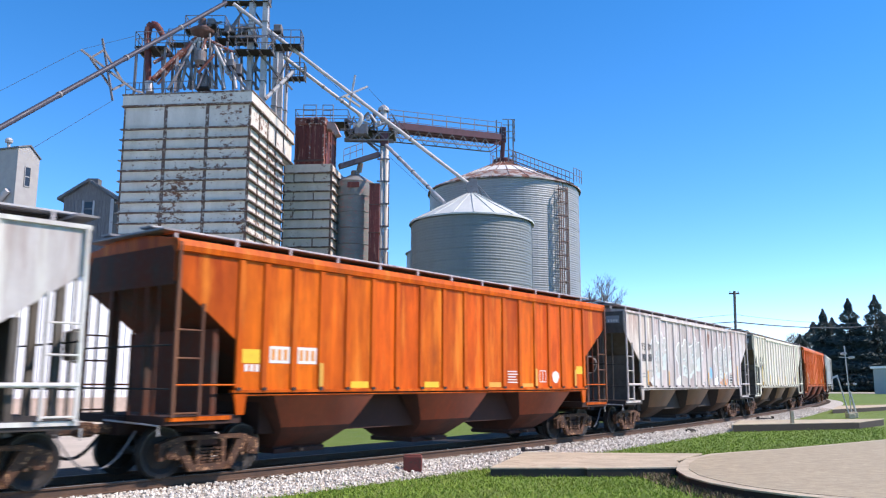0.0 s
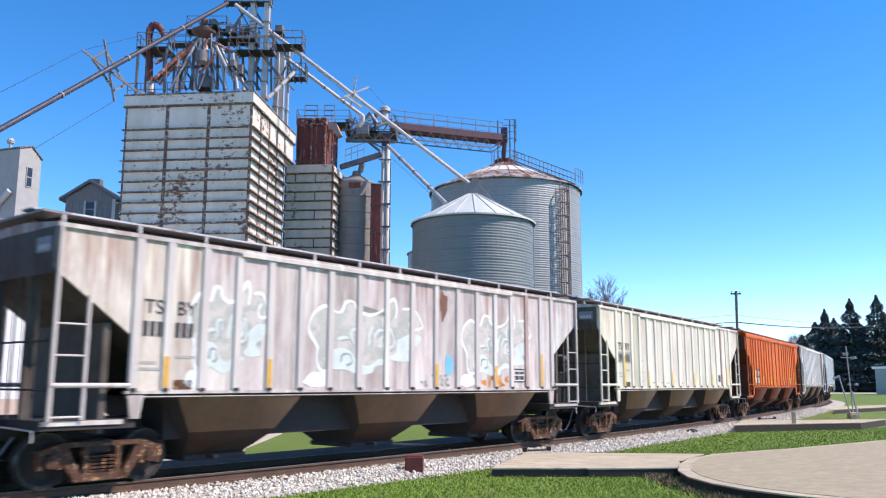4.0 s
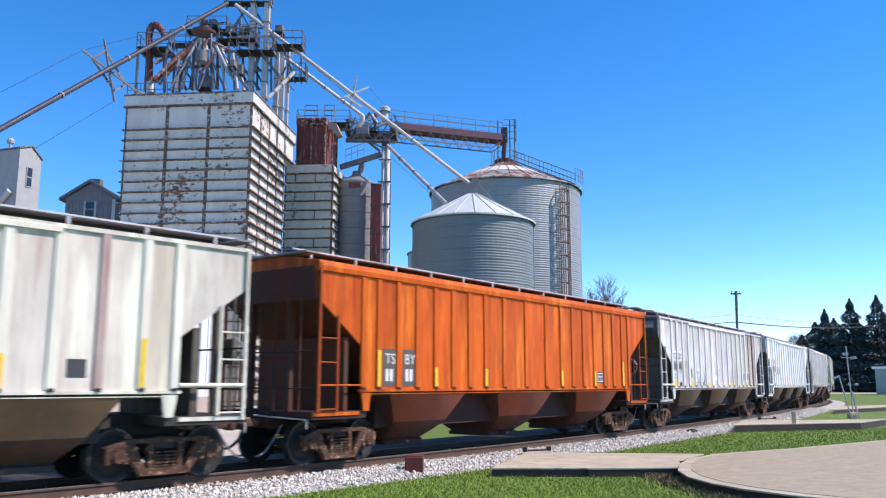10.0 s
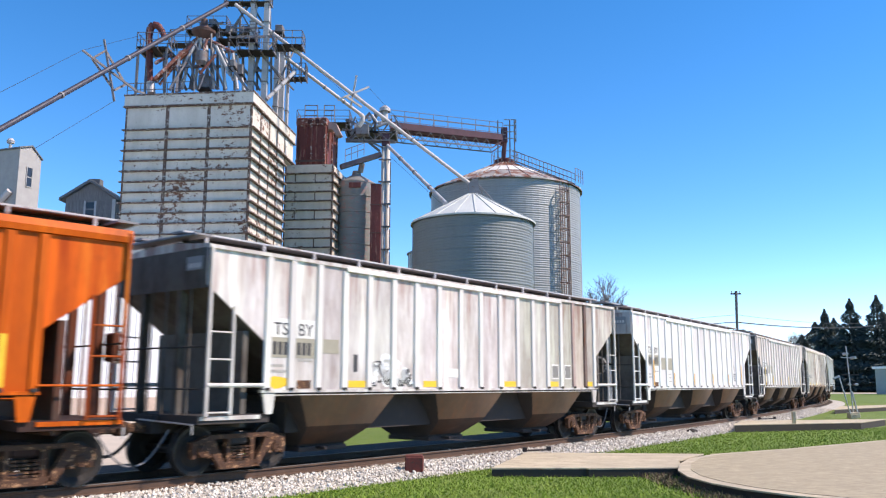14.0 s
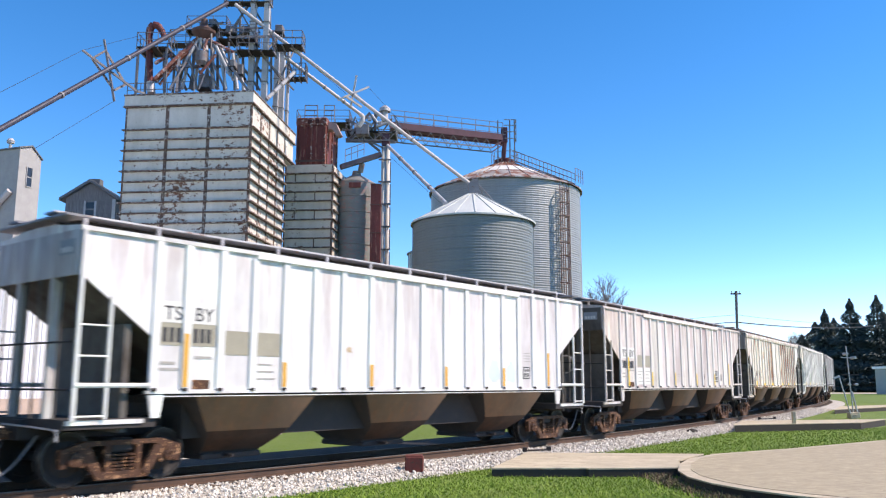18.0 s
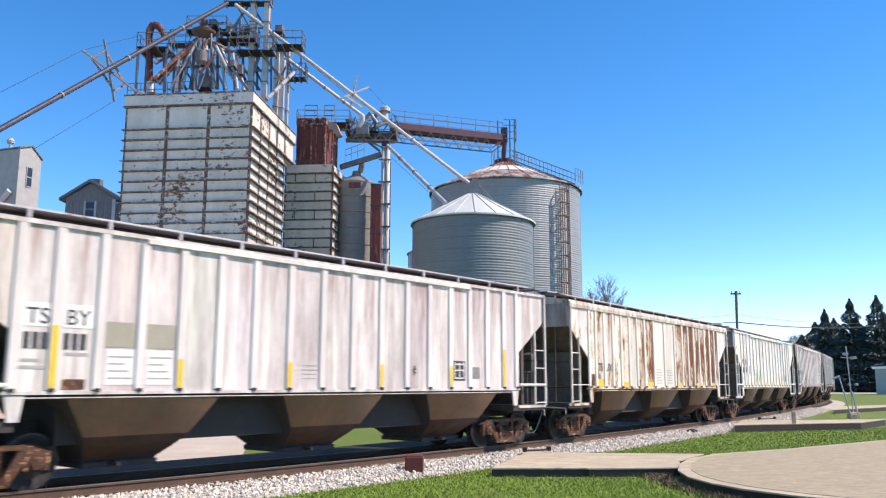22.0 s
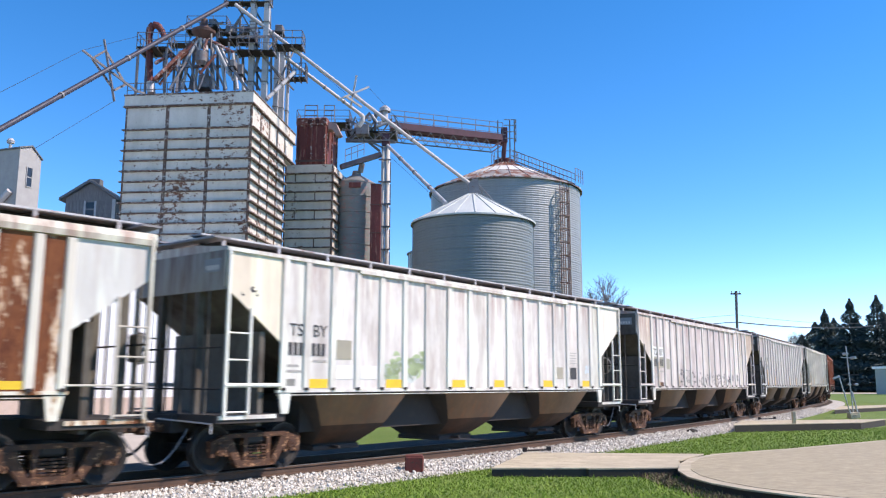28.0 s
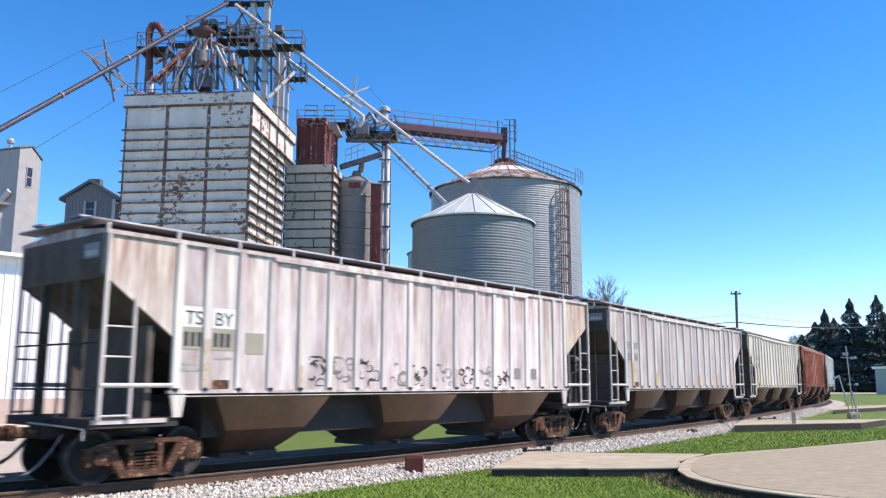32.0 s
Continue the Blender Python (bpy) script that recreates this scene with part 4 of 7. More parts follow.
def spruce(x, y, h, seed, wide=0.21, n=7000):
    rng = random.Random(seed)
    t = thing("spruce_tree", (x, y, GROUND_Z), "tall dark green spruce tree", "tree", "spruces by the road")
    part("trunk", tubes([((0, 0, 0), (0, 0, h))], 0.25, 8, ), BARK, t)
    bm = bmesh.new()
    for k in range(n):
        u = rng.random() ** 1.25
        z = h * (0.03 + 0.97 * u)
        tier = 0.8 + 0.2 * math.sin(z * 2.1 + seed)
        rad = h * wide * 1.9 * (1 - u) * tier * (0.25 + 0.8 * rng.random() ** 0.5) + 0.02
        a = rng.random() * 6.283
        p = Vector((math.cos(a) * rad, math.sin(a) * rad, z))
        L = 0.28 + 0.72 * (1 - u)
        d = Vector((math.cos(a), math.sin(a), rng.uniform(-0.5, 0.1))).normalized() * L
        s = Vector((-math.sin(a), math.cos(a), rng.uniform(-0.2, 0.2))) * L * 0.4
        vs = [bm.verts.new(v) for v in (p - d * 0.5 + s, p - d * 0.5 - s, p + d, p + Vector((0, 0, L * 0.3)))]
        bm.faces.new((vs[0], vs[1], vs[2])), bm.faces.new((vs[0], vs[2], vs[3])), bm.faces.new((vs[1], vs[3], vs[2]))
    part("crown", bm, NEEDLES, t)


for k, (x, y, h, w_) in enumerate([(95.5, 205, 20.5, 0.21), (99.5, 200, 22.6, 0.24), (104.5, 197, 23.2, 0.25), (97.5, 215, 18, 0.36), (102, 214, 19, 0.36), (107, 212, 18.5, 0.36),
                                   (112, 208, 20, 0.33), (92.5, 212, 14.5, 0.34), (118, 205, 22, 0.32), (94, 202, 11, 0.42), (100, 206, 12, 0.42), (105, 203, 13, 0.42), (110, 201, 13, 0.42)]):
    spruce(x, y, h, k, w_)

# ---- head house on the tower ----


def wpart(name, bm, mat, parent, label="", smooth=False):
    """A part whose mesh was laid out in the place's own coordinates."""
    up = parent
    m = Matrix()
    while up:
        m = up.matrix_basis @ m
        up = up.parent
    bmesh.ops.transform(bm, matrix=m.inverted(), verts=bm.verts[:])
    return part(name, bm, mat, parent, label, smooth)


def members(name, lines, mat, parent, r, square=False, label=""):
    """One part for each straight member."""
    for p, q in lines:
        wpart(name, bars([(p, q)], r * 2) if square else tubes([(p, q)], r, 10), mat, parent, label)


def railing(parent, p, q, height, posts, mat):
    """A straight guard rail from p to q with two rails and posts."""
    p, q = Vector(p), Vector(q)
    up = Vector((0, 0, height))
    for f in (0.5, 1.0):
        wpart("guard_rail", tubes([(p + up * f, q + up * f)], 0.03, 6), mat, parent)
    for i in range(posts):
        b = p.lerp(q, i / max(1, posts - 1))
        wpart("guard_post", tubes([(b, b + up)], 0.03, 6), mat, parent)


def platform(name, x0, x1, y0, y1, z, label, mat, rail_h=1.1, legs_to=None):
    t = thing(name, (x0, y0, z), label, "platform", "steel work platforms")
    wpart("deck", boxed(x0, x1, y0, y1, z - 0.05, z), DARK_STEEL, t)
    for k in range(4):
        xx = x0 + (x1 - x0) * k / 3
        wpart("joist", boxed(xx - 0.05, xx + 0.05, y0, y1, z - 0.17, z - 0.052), mat, t)
    for a, b in (((x0, y0), (x1, y0)), ((x1, y0), (x1, y1)), ((x0, y1), (x1, y1)), ((x0, y0), (x0, y1))):
        if rail_h:
            railing(t, (*a, z), (*b, z), rail_h, 4, mat)
    if legs_to is not None:
        for xx in (x0 + 0.1, x1 - 0.1):
            for yy in (y0 + 0.1, y1 - 0.1):
                wpart("leg", bars([((xx, yy, legs_to), (xx, yy, z - 0.12))], 0.16), mat, t)
    return t


dist = thing("grain_distributor", (-18.27, 59.0, 27.62), "rusty conical grain distributor with radiating spouts on the tower", "distributor")
wpart("cone", lathe([(0.15, 27.37), (0.86, 27.92), (0.92, 28.12), (0.3, 28.52), (0.25, 29.12)], 24, (-18.27, 59.0)), CONE_RUST, dist, "red-brown rusty cone")
members("spout", [((-18.36, 58.70, 27.44), (-18.60, 58.50, 23.34)), ((-18.04, 58.50, 27.26), (-17.73, 58.20, 26.24)), ((-17.03, 58.20, 26.55), (-15.80, 57.80, 24.18)), ((-16.72, 58.50, 26.50), (-15.59, 58.00, 23.86)), ((-18.50, 58.60, 27.40), (-20.28, 58.00, 23.06)), ((-17.82, 59.20, 27.48), (-14.94, 60.00, 24.26)), ((-15.72, 58.00, 25.94), (-15.26, 58.00, 23.16))], PALE_STEEL, dist, 0.12, label="pale steel spout")
members("spout", [((-17.77, 58.60, 27.31), (-15.68, 58.00, 26.03)), ((-16.98, 58.00, 25.84), (-18.06, 57.80, 24.26)), ((-18.86, 58.80, 27.39), (-21.39, 58.20, 23.74)), ((-18.56, 58.50, 27.44), (-21.06, 58.00, 23.49)), ((-17.77, 58.20, 27.13), (-18.16, 57.90, 24.78))], SPOUT_RED, dist, 0.11, label="brick red rusty spout")
wpart("surge_tank", lathe([(0.2, 24.96), (0.45, 25.26), (0.45, 26.01), (0.1, 26.16)], 16, (-18.02, 58.0)), HEAD_STEEL, dist)
frame_t = thing("support_frame", (-18.08, 59.00, 23.43), "weathered steel support frame above the tower roof", "steel frame")
members("strut", [((-19.69, 58.00, 26.06), (-19.43, 57.00, 22.56)), ((-19.27, 60.00, 27.68), (-19.25, 60.00, 23.80)), ((-18.32, 60.00, 27.83), (-18.04, 60.00, 23.89)), ((-19.37, 58.50, 26.58), (-19.81, 58.50, 23.11)), ((-17.51, 60.00, 28.38), (-17.30, 60.00, 23.89)), ((-17.21, 61.00, 27.42), (-17.06, 61.00, 24.17)), ((-15.49, 60.00, 27.10), (-15.35, 60.00, 23.81)), ((-15.48, 57.00, 24.43), (-14.17, 57.00, 22.62)), ((-21.15, 60.00, 26.76), (-19.68, 60.00, 23.80)), ((-19.55, 59.00, 27.11), (-17.32, 61.00, 27.98)), ((-19.46, 57.50, 24.71), (-15.69, 61.00, 26.12)), ((-19.69, 58.00, 26.06), (-18.19, 60.00, 26.90)), ((-17.45, 60.00, 26.91), (-15.48, 60.00, 26.91)), ((-15.43, 60.00, 25.63), (-14.05, 60.00, 23.81)), ((-19.17, 60.00, 25.71), (-17.30, 60.00, 23.89)), ((-17.15, 61.00, 26.11), (-15.48, 60.00, 26.91))], HEAD_STEEL, frame_t, 0.09, True)
members("diagonal_duct", [((-19.28, 58.00, 26.24), (-21.09, 57.00, 23.55)), ((-20.31, 58.00, 25.84), (-21.08, 57.00, 24.76)), ((-19.14, 58.50, 26.27), (-21.90, 58.00, 23.49))], SPOUT_RED, frame_t, 0.13)

for mx, my, mz, sx, sz in ((-15.23, 58.50, 24.36, 0.28, 0.8), (-16.28, 59.50, 28.07, 0.35, 0.6), (-17.84, 58.50, 23.34, 0.4, 1.0), (-17.85, 60.00, 28.94, 0.3, 0.5), (-15.57, 57.80, 24.71, 0.2, 0.55), (-12.91, 61.00, 28.84, 0.3, 0.6), (-15.23, 60.50, 28.61, 0.5, 0.5)):
    unit = thing("drive_motor", (mx, my, mz), "dark motor housing on the steel frame", "machinery", "machinery on the head frame")
    wpart("housing", boxed(mx - sx, mx + sx, my - 0.4, my + 0.4, mz, mz + sz, bevel=0.05), HEAD_STEEL, unit)
    wpart("mount", boxed(mx - sx * 1.2, mx + sx * 1.2, my - 0.5, my + 0.5, mz - 0.12, mz), DARK_STEEL, unit)

members("strut", [((-15.20, 60.00, 30.72), (-16.36, 59.00, 27.94)), ((-14.65, 60.00, 30.25), (-12.88, 60.00, 27.47)), ((-15.95, 60.50, 30.02), (-15.88, 60.50, 28.14)), ((-14.45, 60.00, 28.39), (-14.27, 60.00, 23.81)), ((-13.31, 60.00, 27.24), (-13.18, 60.00, 23.59)), ((-13.97, 59.50, 26.80), (-14.80, 59.50, 23.63)), ((-15.03, 60.00, 26.54), (-13.62, 60.00, 23.81)), ((-16.37, 58.50, 26.28), (-15.05, 60.00, 26.91)), ((-17.40, 58.00, 25.71), (-16.18, 58.00, 23.16)), ((-18.94, 58.00, 25.48), (-18.19, 58.00, 23.06)), ((-19.62, 58.50, 25.02), (-20.45, 58.50, 23.24)), ((-20.95, 58.20, 26.23), (-20.76, 58.20, 23.04)), ((-16.19, 58.50, 27.04), (-16.12, 58.50, 25.47)), ((-15.86, 59.00, 26.35), (-15.74, 59.00, 23.44)), ((-12.85, 62.00, 28.09), (-11.88, 62.00, 25.73)), ((-13.60, 60.50, 26.29), (-12.53, 62.00, 25.02)), ((-14.64, 59.50, 25.20), (-13.25, 60.00, 25.40)), ((-17.12, 60.00, 29.31), (-18.38, 59.20, 28.48)), ((-13.74, 60.00, 27.01), (-12.69, 61.00, 28.84)), ((-13.44, 60.00, 28.39), (-13.53, 60.00, 30.73))], HEAD_STEEL, frame_t, 0.07, True)
members("drop_pipe", [((-16.83, 58.30, 26.37), (-16.10, 58.00, 23.16)), ((-19.05, 58.80, 26.94), (-19.46, 58.30, 23.26)), ((-15.51, 58.50, 25.92), (-14.83, 58.30, 23.18)), ((-17.52, 58.80, 27.17), (-17.11, 58.30, 23.27))], PALE_STEEL, frame_t, 0.11)
roof_rail = thing("roof_railing", (-22.68, 56.2, 21.88), "thin steel guard rail along the tower roof", "railing")
railing(roof_rail, (-22.68, 56.2, 21.88), (-17.73, 55.7, 21.88), 1.0, 6, HEAD_STEEL)
members("strut", [((-17.52, 58.40, 27.67), (-17.25, 58.20, 23.23)), ((-18.63, 59.00, 27.66), (-19.14, 59.00, 23.52)), ((-15.90, 58.00, 26.25), (-16.07, 58.00, 24.39)), ((-15.28, 60.20, 27.18), (-14.02, 60.00, 25.27)), ((-16.95, 58.20, 26.78), (-18.05, 57.80, 23.08)), ((-18.58, 58.00, 26.60), (-16.55, 57.80, 23.08)), ((-20.52, 59.50, 26.32), (-18.74, 59.00, 23.88)), ((-14.92, 60.00, 29.09), (-16.82, 60.00, 27.46)), ((-19.93, 57.00, 22.78), (-18.98, 57.50, 25.06)), ((-14.16, 59.00, 26.59), (-11.46, 60.00, 23.82)), ((-12.97, 60.00, 23.81), (-11.75, 61.00, 27.43)), ((-12.44, 62.20, 27.94), (-12.32, 62.20, 24.39)), ((-11.41, 62.20, 28.42), (-11.32, 62.20, 25.57)), ((-15.89, 59.30, 30.29), (-14.40, 59.30, 27.81)), ((-15.19, 59.30, 30.29), (-16.30, 59.30, 27.80)), ((-16.24, 58.60, 27.49), (-13.21, 59.40, 27.85)), ((-15.82, 59.00, 28.40), (-13.67, 59.40, 28.59))], HEAD_STEEL, frame_t, 0.055, True)
goose = thing("dust_duct", (-21.70, 58.00, 22.97), "oxblood red gooseneck dust duct with pale lower joint", "duct")
for (p, q), r in zip([((-21.70, 58.00, 22.97), (-21.85, 58.00, 24.81)), ((-21.85, 58.00, 24.81), (-22.05, 58.00, 27.39)), ((-22.05, 58.00, 27.39), (-21.99, 58.00, 27.93)), ((-21.99, 58.00, 27.93), (-21.76, 58.00, 28.20)), ((-21.76, 58.00, 28.20), (-21.41, 58.00, 28.11)), ((-21.41, 58.00, 28.11), (-21.09, 58.00, 27.66)), ((-21.09, 58.00, 27.66), (-20.80, 58.00, 27.04))], (0.22, 0.25, 0.27, 0.27, 0.26, 0.24, 0.22)):
    wpart("duct_section", tubes([(p, q)], r, 12), OXBLOOD, goose)
wpart("joint", tubes([((-21.46, 57.60, 22.69), (-21.59, 57.60, 23.52))], 0.30, 12), PALE_STEEL, goose, "pale dented joint")
platform("duct_platform", -22.69, -20.37, 57.4, 59.4, 26.23, "small railed platform beside the red duct", HEAD_STEEL, 1.1, 21.85)

for lx, ly, w_, z0, z1 in ((-14.65, 59.50, 0.20, 21.85, 34.0), (-13.61, 59.50, 0.20, 21.85, 34.0), (-13.92, 65.20, 0.19, 21.85, 29.3), (-13.53, 65.60, 0.19, 21.85, 29.3), (-13.19, 66.30, 0.10, 21.85, 29.8)):
    leg = thing("bucket_elevator", (lx, ly, z0), "pale square bucket elevator leg casing", "elevator leg", "bucket elevator legs")
    zz = z0
    while zz < z1 - 0.1:
        wpart("casing", boxed(lx - w_, lx + w_, ly - 0.25, ly + 0.25, zz, min(zz + 2.4, z1) - 0.03), PALE_STEEL, leg)
        wpart("flange", boxed(lx - w_ - 0.05, lx + w_ + 0.05, ly - 0.3, ly + 0.3, min(zz + 2.4, z1) - 0.03, min(zz + 2.4, z1) + 0.03), HEAD_STEEL, leg)
        zz += 2.4

platform("work_platform", -17.09, -14.23, 58.6, 60.0, 27.40, "railed steel work platform high on the elevator", HEAD_STEEL)
platform("work_platform", -15.53, -12.74, 58.2, 59.5, 26.33, "railed steel work platform high on the elevator", HEAD_STEEL)
platform("work_platform", -13.02, -10.78, 59, 60.4, 27.13, "railed steel work platform high on the elevator", HEAD_STEEL)
platform("work_platform", -12.01, -10.62, 60, 61.0, 24.91, "railed steel work platform high on the elevator", HEAD_STEEL)
platform("work_platform", -20.01, -16.93, 60.2, 61.4, 28.84, "railed steel work platform high on the elevator", HEAD_STEEL)
platform("work_platform", -16.86, -13.34, 59.1, 60.0, 30.65, "railed steel work platform high on the elevator", HEAD_STEEL)
platform("work_platform", -21.37, -17.63, 60.5, 61.5, 27.85, "railed steel work platform high on the elevator", HEAD_STEEL)


def spout(p, q, r, mat, label, sections=4):
    t = thing("grain_spout", p, label, "spout", "long grain spouts")
    p, q = Vector(p), Vector(q)
    for i in range(sections):
        a, b = p.lerp(q, i / sections), p.lerp(q, (i + 1) / sections)
        wpart("pipe", tubes([(a, b)], r, 14), mat, t, smooth=False)
        if i:
            d = (q - p).normalized() * 0.07
            wpart("coupling", tubes([(a - d, a + d)], r * 1.25, 14), MID_STEEL, t)
    return t

spout((-16.60, 59.00, 30.42), (-23.54, 40.00, 13.70), 0.155, PIPE_MAUVE, "long mauve-grey grain spout descending from the elevator head")
spout((-15.99, 59.00, 30.33), (2.09, 62.00, 16.97), 0.145, PALE_STEEL, "long pale grain spout running down to the small bin")
bridge_spout = spout((-12.30, 60.50, 26.67), (-6.55, 63.73, 23.05), 0.14, PALE_STEEL, "short pale grain spout to the conveyor bridge")
wpart("boot", bent([Vector(v) for v in ((-6.7, 63.65, 23.15), (-6.52, 63.74, 22.95), (-6.55, 63.75, 22.6), (-6.85, 63.75, 22.15))], 0.2, 12), PALE_STEEL, bridge_spout, "pale bent boot at the end")
spout((-4.85, 69.00, 22.10), (0.20, 60.50, 15.11), 0.15, PALE_STEEL, "pale grain spout ending on the small bin roof")
spout((-11.42, 60.00, 25.32), (-13.17, 58.50, 22.56), 0.15, PALE_STEEL, "short pale brace spout beside the tower roof")
brace = thing("spout_bracket", (-20.97, 49.00, 21.04), "dark steel cross bracket guying the long spout", "bracket")
members("arm", [((-21.46, 49.00, 23.10), (-20.55, 49.00, 19.04)), ((-22.30, 48.00, 21.96), (-19.57, 50.00, 20.04)), ((-21.90, 48.50, 21.62), (-21.31, 49.00, 22.35)), ((-21.90, 48.50, 21.62), (-20.89, 49.50, 20.04)), ((-20.60, 49.00, 19.74), (-20.32, 50.00, 20.49)), ((-21.31, 49.00, 22.35), (-20.32, 50.00, 20.49)), ((-19.57, 50.00, 20.04), (-19.48, 51.00, 20.29))], HEAD_STEEL, brace, 0.06, True)
brace = thing("spout_bracket", (-6.89, 61.00, 23.97), "pale steel cross bracket guying the long spout", "bracket")
members("arm", [((-6.79, 61.00, 25.40), (-7.18, 61.00, 22.91)), ((-8.13, 60.50, 23.24), (-5.85, 61.50, 24.66)), ((-6.98, 61.00, 24.01), (-5.89, 61.30, 23.07)), ((-7.55, 60.70, 23.58), (-6.36, 61.20, 22.89))], PALE_STEEL, brace, 0.07, True)
tagged(new("guy_wire", mesh_of("guy_wire", tubes([((-22.02, 38.00, 15.29), (-22.30, 48.00, 21.96))], 0.012, 5), WIRE)), "thin dark steel guy wire", "wire", "guy wires")
tagged(new("guy_wire", mesh_of("guy_wire", tubes([((-20.65, 40.00, 13.33), (-20.55, 49.00, 19.04))], 0.012, 5), WIRE)), "thin dark steel guy wire", "wire", "guy wires")
tagged(new("guy_wire", mesh_of("guy_wire", tubes([((-22.30, 48.00, 21.96), (-21.76, 57.00, 27.04))], 0.012, 5), WIRE)), "thin dark steel guy wire", "wire", "guy wires")
tagged(new("guy_wire", mesh_of("guy_wire", tubes([((-5.76, 61.50, 24.48), (-1.97, 62.00, 20.41))], 0.012, 5), WIRE)), "thin dark steel guy wire", "wire", "guy wires")
tagged(new("guy_wire", mesh_of("guy_wire", tubes([((-4.67, 68.00, 20.96), (-0.18, 60.50, 15.11))], 0.012, 5), WIRE)), "thin dark steel guy wire", "wire", "guy wires")
tagged(new("guy_wire", mesh_of("guy_wire", tubes([((-10.76, 60.50, 26.53), (-7.53, 60.50, 23.74))], 0.012, 5), WIRE)), "thin dark steel guy wire", "wire", "guy wires")

# ---- conveyor bridge ----
bridge = thing("conveyor_bridge", (-4.89, 72.1, 23), "faded red conveyor bridge with truss and guard rails", "conveyor bridge")
BA, BB = Vector((-4.89, 72.1, 25.27)), Vector((5.73, 76.0, 25.32))
BACK = Vector((0.05, 1.5, 0))
for off in (Vector((0, 0, 0)), BACK):
    wpart("girder", bars([(BA + off + Vector((0, 0, -0.3)), BB + off + Vector((0, 0, -0.3)))], 0.16, 0.62), BRIDGE_RED, bridge)
    lo0, lo1 = BA + off + Vector((0, 0, -1.45)), BB.lerp(BA, 0.10) + off + Vector((0, 0, -1.45))
    wpart("lower_chord", bars([(lo0, lo1)], 0.10), MID_STEEL, bridge)
    for k in range(18):
        a, b = lo0.lerp(lo1, k / 18), lo0.lerp(lo1, (k + 1) / 18)
        up = Vector((0, 0, 0.85))
        wpart("truss_web", bars([(a, b + up) if k % 2 == 0 else (a + up, b)], 0.055), MID_STEEL, bridge)
    wpart("end_strut", bars([(lo1, BB + off + Vector((0, 0, -0.6)))], 0.1), BRIDGE_RED, bridge)
    railing(bridge, BA + off + Vector((0, 0, 0.05)), BB + off + Vector((0, 0, 0.05)), 1.1, 9, MID_STEEL)
wpart("walkway", bars([(BA + BACK * 0.5, BB + BACK * 0.5)], 1.4, 0.06), MID_STEEL, bridge)
wpart("conveyor_trough", bars([(BA + BACK * 0.5 + Vector((0, 0, -0.3)), BB + BACK * 0.5 + Vector((0, 0, -0.3)))], 0.5, 0.5), BRIDGE_RED, bridge)


head = thing("landing_cage", (6.04, 76.5, 24.80), "caged landing and discharge head over the large bin", "conveyor head")
HX, HY, HZ = 6.04, 76.5, 24.80
wpart("discharge_box", boxed(HX - 0.45, HX + 0.15, HY - 0.4, HY + 0.4, HZ - 0.2, HZ + 1.3, bevel=0.05), BRIDGE_RED, head)
for dx in (-0.8, 0.35, 0.8):
    wpart("leg", bars([((HX + dx, HY - 0.5, 22.6), (HX + dx, HY - 0.5, HZ + 1.9))], 0.12), MID_STEEL, head)
wpart("drop_spout", tubes([((HX - 0.1, HY, HZ), (HX - 0.2, HY + 0.8, 22.9))], 0.22, 12), BRIDGE_RED, head)
for zz in (0.1, 0.75, 1.4, 1.95):
    wpart("cage_hoop", bars([((HX - 0.2, HY - 0.6, HZ + zz), (HX + 0.95, HY - 0.6, HZ + zz))], 0.06), MID_STEEL, head)
    wpart("cage_hoop", bars([((HX + 0.95, HY - 0.6, HZ + zz), (HX + 0.95, HY + 0.5, HZ + zz))], 0.06), MID_STEEL, head)
wpart("cage_bar", bars([((HX + 0.95, HY - 0.6, HZ - 0.3), (HX + 0.95, HY - 0.6, HZ + 1.95))], 0.06), MID_STEEL, head)


column = thing("bridge_column", (-5.12, 70, GROUND_Z), "pale steel support column with a ladder under the conveyor bridge", "column")
for dx in (-0.19, 0.19):
    wpart("post", tubes([((-5.07 + dx, 70, GROUND_Z), (-5.07 + dx, 70, 22.3))], 0.185, 20), COLUMN_WHITE, column, smooth=True)
for k in range(11):
    zz = 1 + 2 * k
    wpart("tie_plate", boxed(-5.12 - 0.55, -5.12 + 0.55, 69.75, 69.85, zz, zz + 0.14), MID_STEEL, column)
for k in range(10):
    zz = 1 + 2 * k
    wpart("lacing", bars([((-5.12 + 0.5, 69.7, zz), (-5.12 + 0.5, 69.7, zz + 1.8))], 0.09), MID_STEEL, column)

wpart("column_head", boxed(-5.42, -4.72, 69.6, 70.3, 22.3, 23.4, bevel=0.03), BRIDGE_RED, column, "dull red box at the column's head")
wpart("cap_plate", boxed(-5.62, -4.5, 69.5, 70.4, 23.41, 23.5), HEAD_STEEL, column)
platform("bridge_landing", -12.93, -8.3, 69.5, 72, 24.39, "railed landing at the conveyor bridge", MID_STEEL)
platform("bridge_landing", -8.58, -4.2, 69.5, 72.5, 23.58, "railed landing at the conveyor bridge", MID_STEEL)
hatch = thing("hatch_cage", (-11.2, 69.0, 24.39), "tall tubular hatch cage on the bridge landing", "cage")
for cx in (-12.2, -11.1, -10.5, -9.6):
    wpart("guard_post", tubes([((cx, 69.4, 24.39), (cx, 69.4, 25.9))], 0.045, 6), MID_STEEL, hatch)
